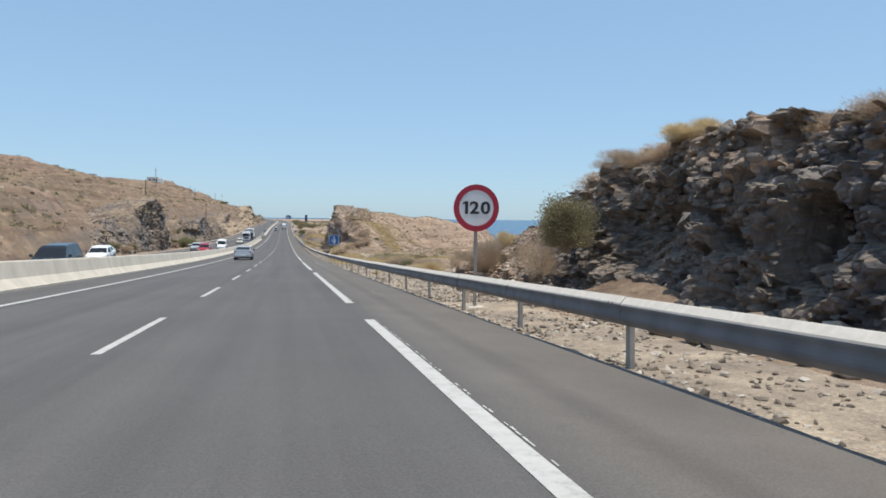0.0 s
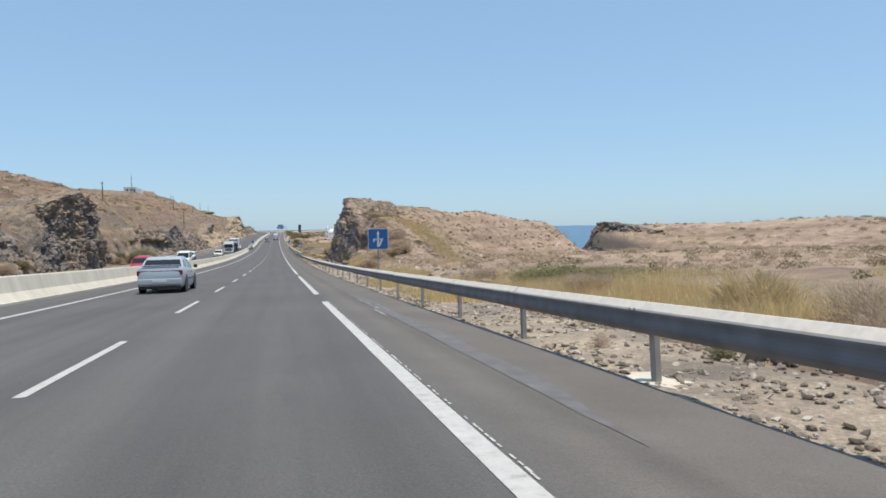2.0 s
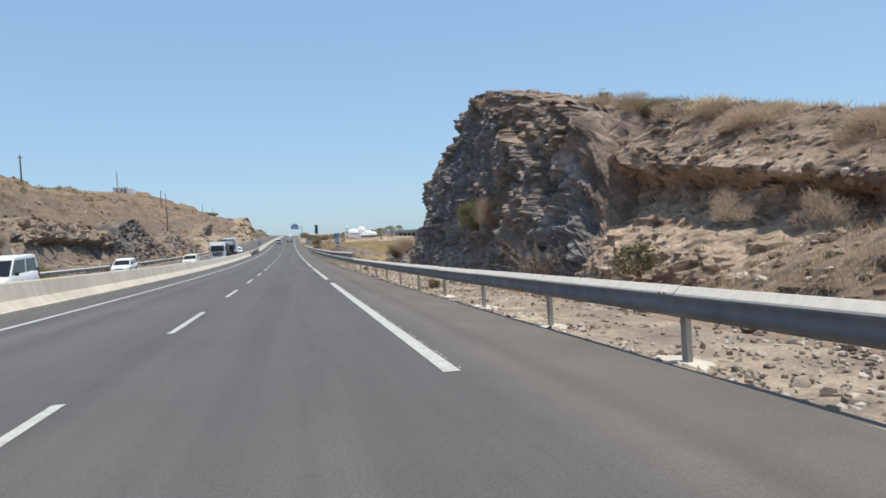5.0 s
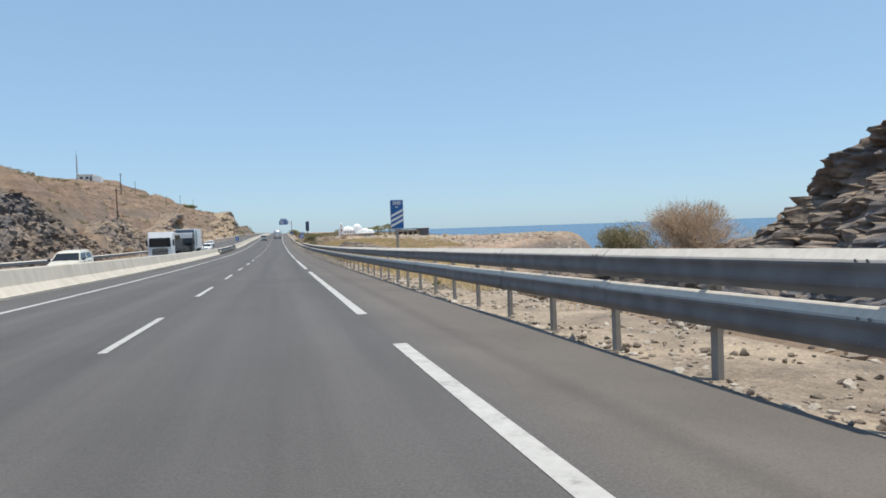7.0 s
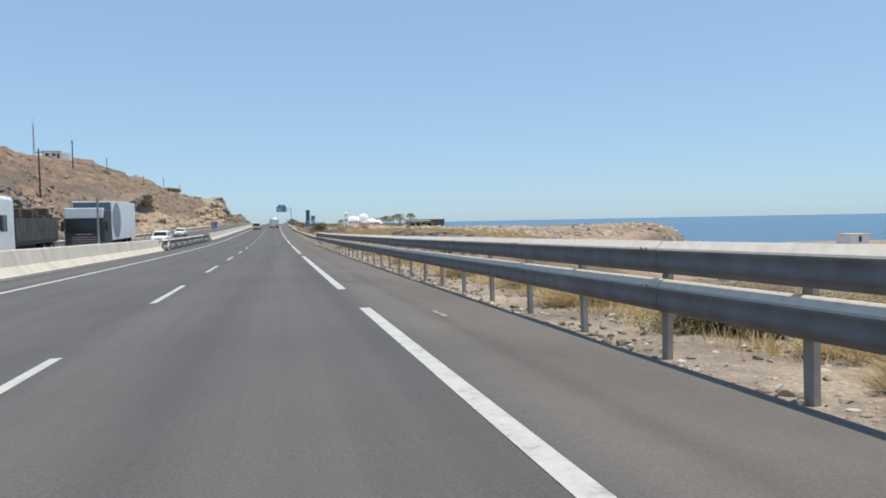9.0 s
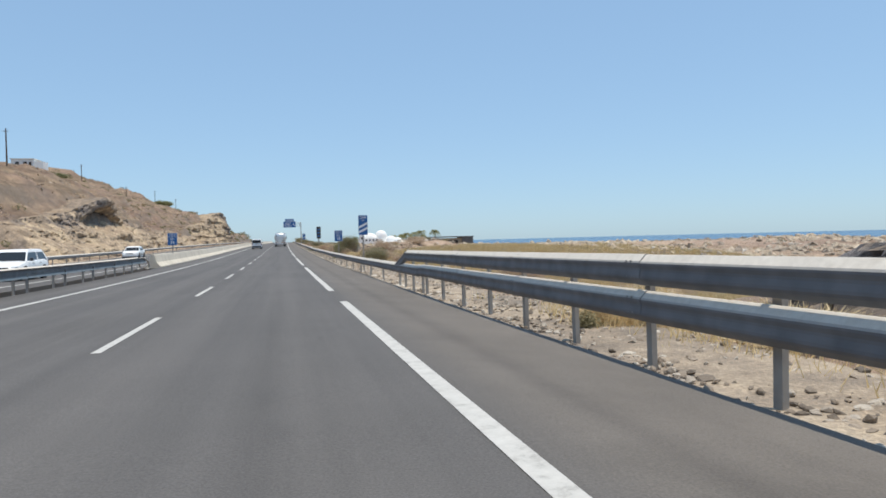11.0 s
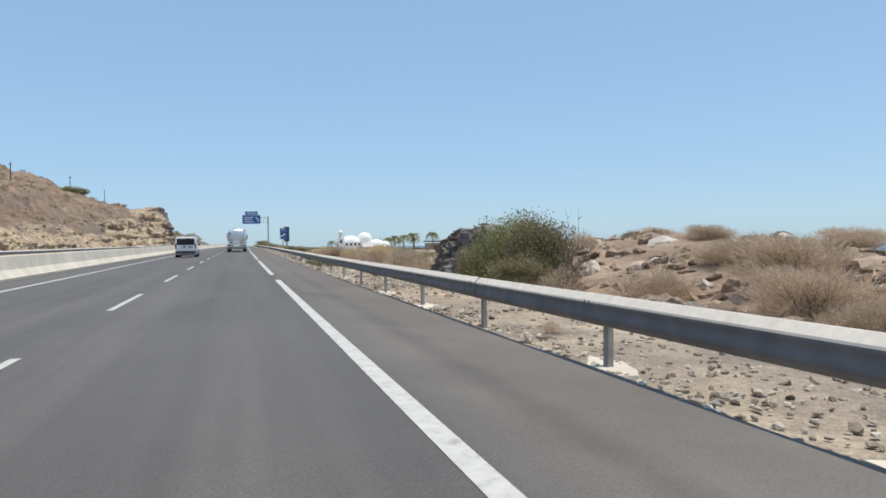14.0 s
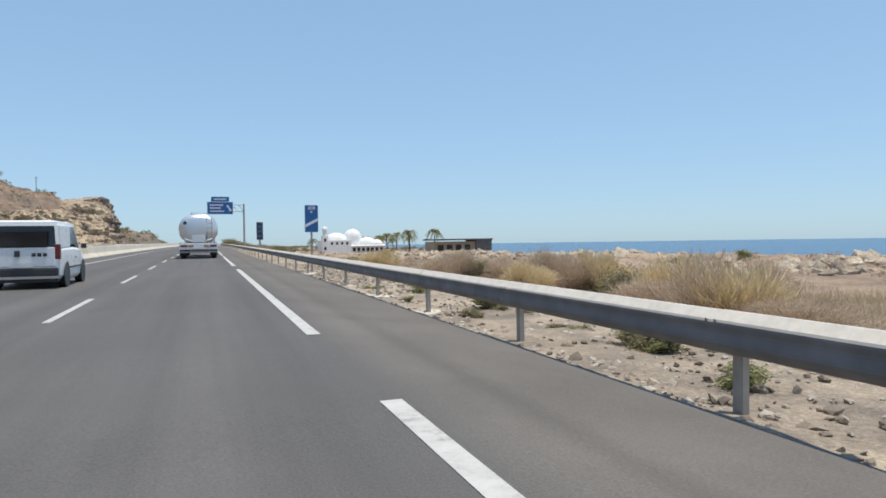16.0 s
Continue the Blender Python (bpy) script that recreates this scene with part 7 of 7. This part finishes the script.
grass("dry_grass", "golden dry grass on the earth bank", 1500, 47, None, None, 0.26, "tan earth bank below the dark rock")
grass("dry_grass", "dry grass tufts over the rubble bank", 1200, 48, None, None, 0.24, "brown rubble bank below the scrub-topped ridge")
grass("dry_grass", "dry grass over the brown bank", 1500, 49, None, None, 0.4, "scrubby brown bank under the hillside")
grass("dry_grass", "sparse dry grass on the hillside", 14000, 46, (60, 480, -62, -26), patch_keep(0.06, 13, -0.3, 0.4), 0.42)


def scrub(name, label, n, seed, region, keep, size, material, nl=32):
    P, s, d, rn = scatter(n, seed, *region, keep)
    m = len(P)
    sz = np.repeat(size * rn.uniform(0.4, 1.5, m), nl)
    v = rn.normal(size=(m * nl, 3))
    v /= np.linalg.norm(v, axis=1)[:, None]
    v[:, 2] = np.abs(v[:, 2]) * 0.7
    c = np.repeat(P, nl, 0) + v * (sz * rn.uniform(0.5, 1.0, m * nl))[:, None]
    a = rn.normal(size=(m * nl, 3))
    a /= np.linalg.norm(a, axis=1)[:, None]
    b_ = np.cross(a, rn.normal(size=(m * nl, 3)))
    b_ /= np.linalg.norm(b_, axis=1)[:, None]
    q = (sz * (1.5 / nl ** 0.5))[:, None]
    V = np.stack([c - a * q, c + b_ * q * 0.6, c + a * q], 1).reshape(-1, 3)
    return tagged(new(name, soup(name, V, np.arange(len(V)).reshape(-1, 3), material)), label, "scrub", kind="stuff")


scrub("hillside_scrub", "low dark scrub dotted over the brown hillside", 5200, 51, (20, 640, -120, -27), patch_keep(0.05, 15, -0.5, 0.5), 0.80, OLIVE)
scrub("hillside_scrub", "dry brown scrub dotted over the hillside", 5200, 52, (20, 640, -110, -26), patch_keep(0.07, 17, -0.5, 0.5), 0.70, DRYLEAF)
scrub("coastal_scrub", "low brown scrub on the coastal flat", 3800, 53, (40, 520, 9, 90), patch_keep(0.06, 19, -0.3, 0.5), 0.42, DRYLEAF)
scrub("coastal_scrub", "low grey green scrub on the coastal flat", 1500, 54, (40, 520, 9, 110), patch_keep(0.06, 21, -0.2, 0.5), 0.40, OLIVE)

open_slope = lambda s, d, rn: mound(s, d) < 0.3
scrub("slope_bushes", "rounded grey brown bushes over the open slope", 620, 59, (64, 160, 11, 66), open_slope, 0.62, DRYLEAF, 110)
scrub("slope_bushes", "low dark bushes dotted over the open slope", 260, 60, (64, 160, 13, 90), open_slope, 0.55, OLIVE, 110)
scrub("slope_bushes", "dry bushes dotted over the coastal flat", 260, 70, (262, 420, 9, 60), patch_keep(0.07, 45, -0.5, 0.5), 0.55, DRYLEAF, 110)



def stones(name, label, n, seed, region, keep, size, material, sink=0.3, face=None, fine=1):
    if face is None:
        P, s, d, rn = scatter(n, seed, *region, keep)
    else:
        P, rn = on_face(face, n, seed)
    bm = bmesh.new()
    bmesh.ops.create_icosphere(bm, subdivisions=fine, radius=1.0)
    bm.verts.ensure_lookup_table()
    bv = np.array([tuple(v.co) for v in bm.verts])
    bf = np.array([[v.index for v in f.verts] for f in bm.faces])
    bm.free()
    m = len(P)
    sz = size * np.minimum(np.exp(rn.normal(0, 0.5, m)), 2.0)
    sc = sz[:, None] * np.stack([rn.uniform(0.7, 1.5, m), rn.uniform(0.7, 1.5, m), rn.uniform(0.4, 0.8, m)], -1)
    V = bv[None] * (1 + np.clip(0.18 * rn.normal(size=(m, len(bv), 1)), -0.35, 0.35))
    ang = rn.uniform(0, 6.28, m)
    ca, sa = np.cos(ang)[:, None], np.sin(ang)[:, None]
    V = V * sc[:, None, :]
    tilt = rn.normal(0, 0.5, m)
    ct, st = np.cos(tilt)[:, None], np.sin(tilt)[:, None]
    V = np.stack([V[..., 0], V[..., 1] * ct - V[..., 2] * st, V[..., 1] * st + V[..., 2] * ct], -1)
    V = np.stack([V[..., 0] * ca - V[..., 1] * sa, V[..., 0] * sa + V[..., 1] * ca, V[..., 2]], -1) + P[:, None, :] + np.stack([0 * sz, 0 * sz, sz * (0.4 - sink)], -1)[:, None]
    F = bf[None] + (np.arange(m) * len(bv))[:, None, None]
    return tagged(new(name, soup(name, V.reshape(-1, 3), F.reshape(-1, 3), material)), label, "stones", kind="stuff")


STONE, nt, b = mat("loose stone", 0.93)
geo = nt.nodes.new("ShaderNodeNewGeometry")
c = ramp(nt, geo.outputs["Random Per Island"], (0.0, (0.15, 0.125, 0.10)), (0.5, (0.31, 0.25, 0.19)), (1.0, (0.58, 0.52, 0.44)))
nt.links.new(mix(nt, 0.5, c, ramp(nt, noise_tex(nt, 9, 6, 0.7), (0.3, (0.5, 0.5, 0.5)), (0.7, (1.3, 1.3, 1.3))), 'MULTIPLY'), b.inputs["Base Color"])
bump(nt, b, noise_tex(nt, 14, 6, 0.7), 0.6, 0.04)
always = lambda s, d, rn: np.ones(len(s), bool)
stones("verge_stones", "loose stones littering the gravel verge", 30000, 61, (-2, 390, 3.95, 6.6), patch_keep(0.5, 33, -1.1, 0.4), 0.030, STONE)
stones("verge_stones", "broken rocks below the cut faces", 1500, 62, (-10, 170, 6.0, 12.0), always, 0.14, STONE)
stones("coast_rocks", "pale broken rocks on the coastal flat", 7000, 63, (150, 560, 8, 120), patch_keep(0.05, 23, -0.2, 0.5), 0.22, STONE, 0.5)
BANK, RUBBLE = "brown rubble bank below the scrub-topped ridge", "brown rubble road cutting topped with dry scrub"
STONE_PALE, nt, b = mat("pale tan rubble", 0.95)
geo = nt.nodes.new("ShaderNodeNewGeometry")
c = ramp(nt, geo.outputs["Random Per Island"], (0.0, (0.20, 0.148, 0.105)), (0.45, (0.44, 0.335, 0.235)), (0.85, (0.60, 0.49, 0.36)), (1.0, (0.72, 0.63, 0.50)))
nt.links.new(mix(nt, 0.6, c, ramp(nt, noise_tex(nt, 7, 7, 0.7), (0.3, (0.5, 0.5, 0.5)), (0.7, (1.35, 1.35, 1.35))), 'MULTIPLY'), b.inputs["Base Color"])
bump(nt, b, noise_tex(nt, 14, 6, 0.7), 0.6, 0.04)
STONE_BROWN, nt, b = mat("brown rubble stone", 0.95)
geo = nt.nodes.new("ShaderNodeNewGeometry")
c = ramp(nt, geo.outputs["Random Per Island"], (0.0, (0.13, 0.095, 0.07)), (0.55, (0.31, 0.225, 0.155)), (0.9, (0.42, 0.325, 0.235)), (1.0, (0.60, 0.52, 0.43)))
nt.links.new(mix(nt, 0.6, c, ramp(nt, noise_tex(nt, 7, 7, 0.7), (0.3, (0.5, 0.5, 0.5)), (0.7, (1.35, 1.35, 1.35))), 'MULTIPLY'), b.inputs["Base Color"])
bump(nt, b, noise_tex(nt, 14, 6, 0.7), 0.6, 0.04)
stones("shore_rubble", "pale weathered rocks heaped along the shore", 3600, 65, (284, 372, 30, 80), patch_keep(0.09, 27, -0.5, 0.3), 0.30, PALE_ROCK, 0.5)
stones("shore_rubble", "pale weathered rocks on the coastal flat", 3000, 66, (372, 520, 24, 70), patch_keep(0.08, 29, -0.4, 0.4), 0.44, PALE_ROCK, 0.45)
stones("rubble", "broken tan stones heaped beside the rail", 2400, 67, None, None, 0.085, STONE_PALE, 0.25, "tan rubble heap beside the rail", 2)
stones("rubble", "brown rubble on the low mound", 1600, 68, (306, 345, 7.5, 22), patch_keep(0.2, 31, -0.4, 0.4), 0.16, STONE_BROWN, 0.3, None, 2)
stones("edge_stones", "small pale stones along the asphalt edge", 4200, 69, (-2, 380, 3.82, 4.4), always, 0.035, STONE, 0.3)
stones("edge_stones", "small clods and stones against the asphalt edge", 6000, 79, (-2, 380, 3.79, 3.97), patch_keep(0.6, 34, -0.8, 0.3), 0.026, STONE, 0.1)
stones("face_rubble", "angular dark blocks packed in the cutting", 5200, 78, None, None, 0.085, ROCK_DARK, 0.6, "steep dark basalt road cutting topped with dry scrub", 2)
stones("face_rubble", "loose brown rubble on the cutting", 9000, 71, None, None, 0.075, STONE_BROWN, 0.5, RUBBLE)
stones("face_rubble", "loose brown rubble on the bank", 2200, 72, None, None, 0.085, STONE_BROWN, 0.5, BANK)
RIDGE = ("steep dark basalt face of a cut ridge", "crest")
stones("face_rubble", "brown rubble along the ridge crest", 2600, 75, None, None, 0.13, STONE_BROWN, 0.4, RIDGE)
stones("face_rubble", "loose brown rubble on the earth bank", 900, 73, None, None, 0.07, STONE_BROWN, 0.4, "tan earth bank below the dark rock")
over_mound = lambda s, d, rn: mound(s, d) > 0.4
stones("ridge_stones", "brown broken stones over the ridge back", 2600, 76, (98, 164, 12, 46), over_mound, 0.13, STONE_BROWN, 0.35)
scrub("ridge_scrub", "low grey brown scrub over the ridge back", 800, 56, (98, 164, 12, 46), over_mound, 0.38, DRYLEAF)
scrub("ridge_scrub", "low dark green scrub over the ridge back", 260, 57, (98, 164, 12, 46), over_mound, 0.34, OLIVE)
scrub("far_scrub", "dark scrub on the flat beyond the exit", 2200, 58, (560, 1100, 8, 150), patch_keep(0.03, 37, -0.7, 0.3), 1.3, OLIVE)
scrub("far_scrub", "dark green scrub over the far hillside", 5200, 55, (590, 1100, -130, -23), patch_keep(0.02, 35, -0.9, 0.1), 2.2, OLIVE)
stones("hillside_stones", "loose rocks over the hillside", 4200, 64, (40, 580, -70, -21.5), patch_keep(0.06, 25, -0.4, 0.5), 0.20, STONE_BROWN)


# single boulders near the road
def boulder(s, d, size, material, seed):
    bm = bmesh.new()
    bmesh.ops.create_icosphere(bm, subdivisions=3, radius=1.0)
    rn = random.Random(seed)
    q = np.array([tuple(v.co) for v in bm.verts])
    val, edge = blocky(q * 1.3 + seed, seed)
    f = 1 + 0.20 * val + 0.12 * fbm(q * 2.0 + seed, 3, seed) - 0.12 * np.exp(-edge * 8)
    for v, k in zip(bm.verts, f):
        v.co = Vector((v.co.x * k * size * 1.15, v.co.y * k * size, v.co.z * k * size * 0.72))
    ob = new("boulder", link_bm("boulder", bm, material))
    ob.matrix_basis = on_road(s, d, ground_up(s, d) + size * 0.25, rn.uniform(0, 360))
    return tagged(ob, "rough weathered boulder lying on the stony verge", "boulder", "boulders beside the road")


for k, (s, d, size) in enumerate(((70, 8.6, 0.24), (71.3, 9.0, 0.3), (73, 8.2, 0.22), (68.5, 9.2, 0.2), (121.5, 7.1, 0.32), (123, 6.9, 0.4), (116.0, 7.3, 0.3), (111, 9.0, 0.35), (128, 7.3, 0.3), (268.5, 7.0, 0.45), (269.3, 7.3, 0.35),
                                  (318, 8.5, 0.5), (316.5, 8.2, 0.35), (352, -23.6, 0.9), (356, -24.2, 1.3), (347, -23.8, 0.8), (361, -24.0, 1.0), (343, -24.2, 0.7))):
    boulder(s, d, size, ROCK if d > 0 and k not in (10, 11) else ROCK_BROWN, k + 3)

STONE_GREY = plain("grey broken stone", (0.27, 0.245, 0.215), 0.92, 0, 0.3, 8)
# a leaning slab of broken concrete behind the rail
bm = bmesh.new()
box(bm, -0.28, 0.28, -0.62, 0.62, -0.11, 0.11, 0.02)
bmesh.ops.subdivide_edges(bm, edges=bm.edges[:], cuts=2, use_grid_fill=True)
for v in bm.verts:
    v.co += 0.035 * Vector(fbm(np.array([[v.co.x * 3 + 7 * k, v.co.y * 3, v.co.z * 3] for k in range(3)]), 3, 91))
slab = new("stone_slab", link_bm("stone_slab", bm, STONE_GREY))
slab.matrix_basis = on_road(107.0, 6.2, 0.30, 4) @ Matrix.Rotation(math.radians(-24), 4, 'X') @ Matrix.Rotation(math.radians(8), 4, 'Y')
tagged(slab, "grey broken stone slab leaning on the bank", "slab")

# thin uneven concrete poured round some posts
for k, s in enumerate([9.05 + PITCH * n for n in (5, 10, 25, 26, 27, 28, 29)] + [260.58 + 4.005 * n for n in (1, 3, 6, 8, 9, 10, 12, 13, 15, 16, 18, 19, 21, 22, 25, 26, 27, 29)]):
    rn = random.Random(k)
    bm = bmesh.new()
    ring = [((0.27 if s > 200 else 0.20) + 0.24 * rn.random()) for _ in range(11)]
    pts = [(r * math.cos(2 * math.pi * i / 11) * 0.72, r * math.sin(2 * math.pi * i / 11) * 1.4) for i, r in enumerate(ring)]
    top = [bm.verts.new((x, y, 0.0 + 0.025 * rn.random())) for x, y in pts]
    low = [bm.verts.new((x * 1.1, y * 1.1, -0.12)) for x, y in pts]
    bm.faces.new(top)
    for i in range(11):
        bm.faces.new((low[i], low[(i + 1) % 11], top[(i + 1) % 11], top[i]))
    ob = new("concrete_pad", link_bm("concrete_pad", bm, CONCRETE))
    ob.matrix_basis = on_road(s, RAIL + 0.14, -0.225, rn.uniform(-20, 20))
    tagged(ob, "pale rough concrete pad poured round a rail post", "concrete pad", "pads under the guard rail")
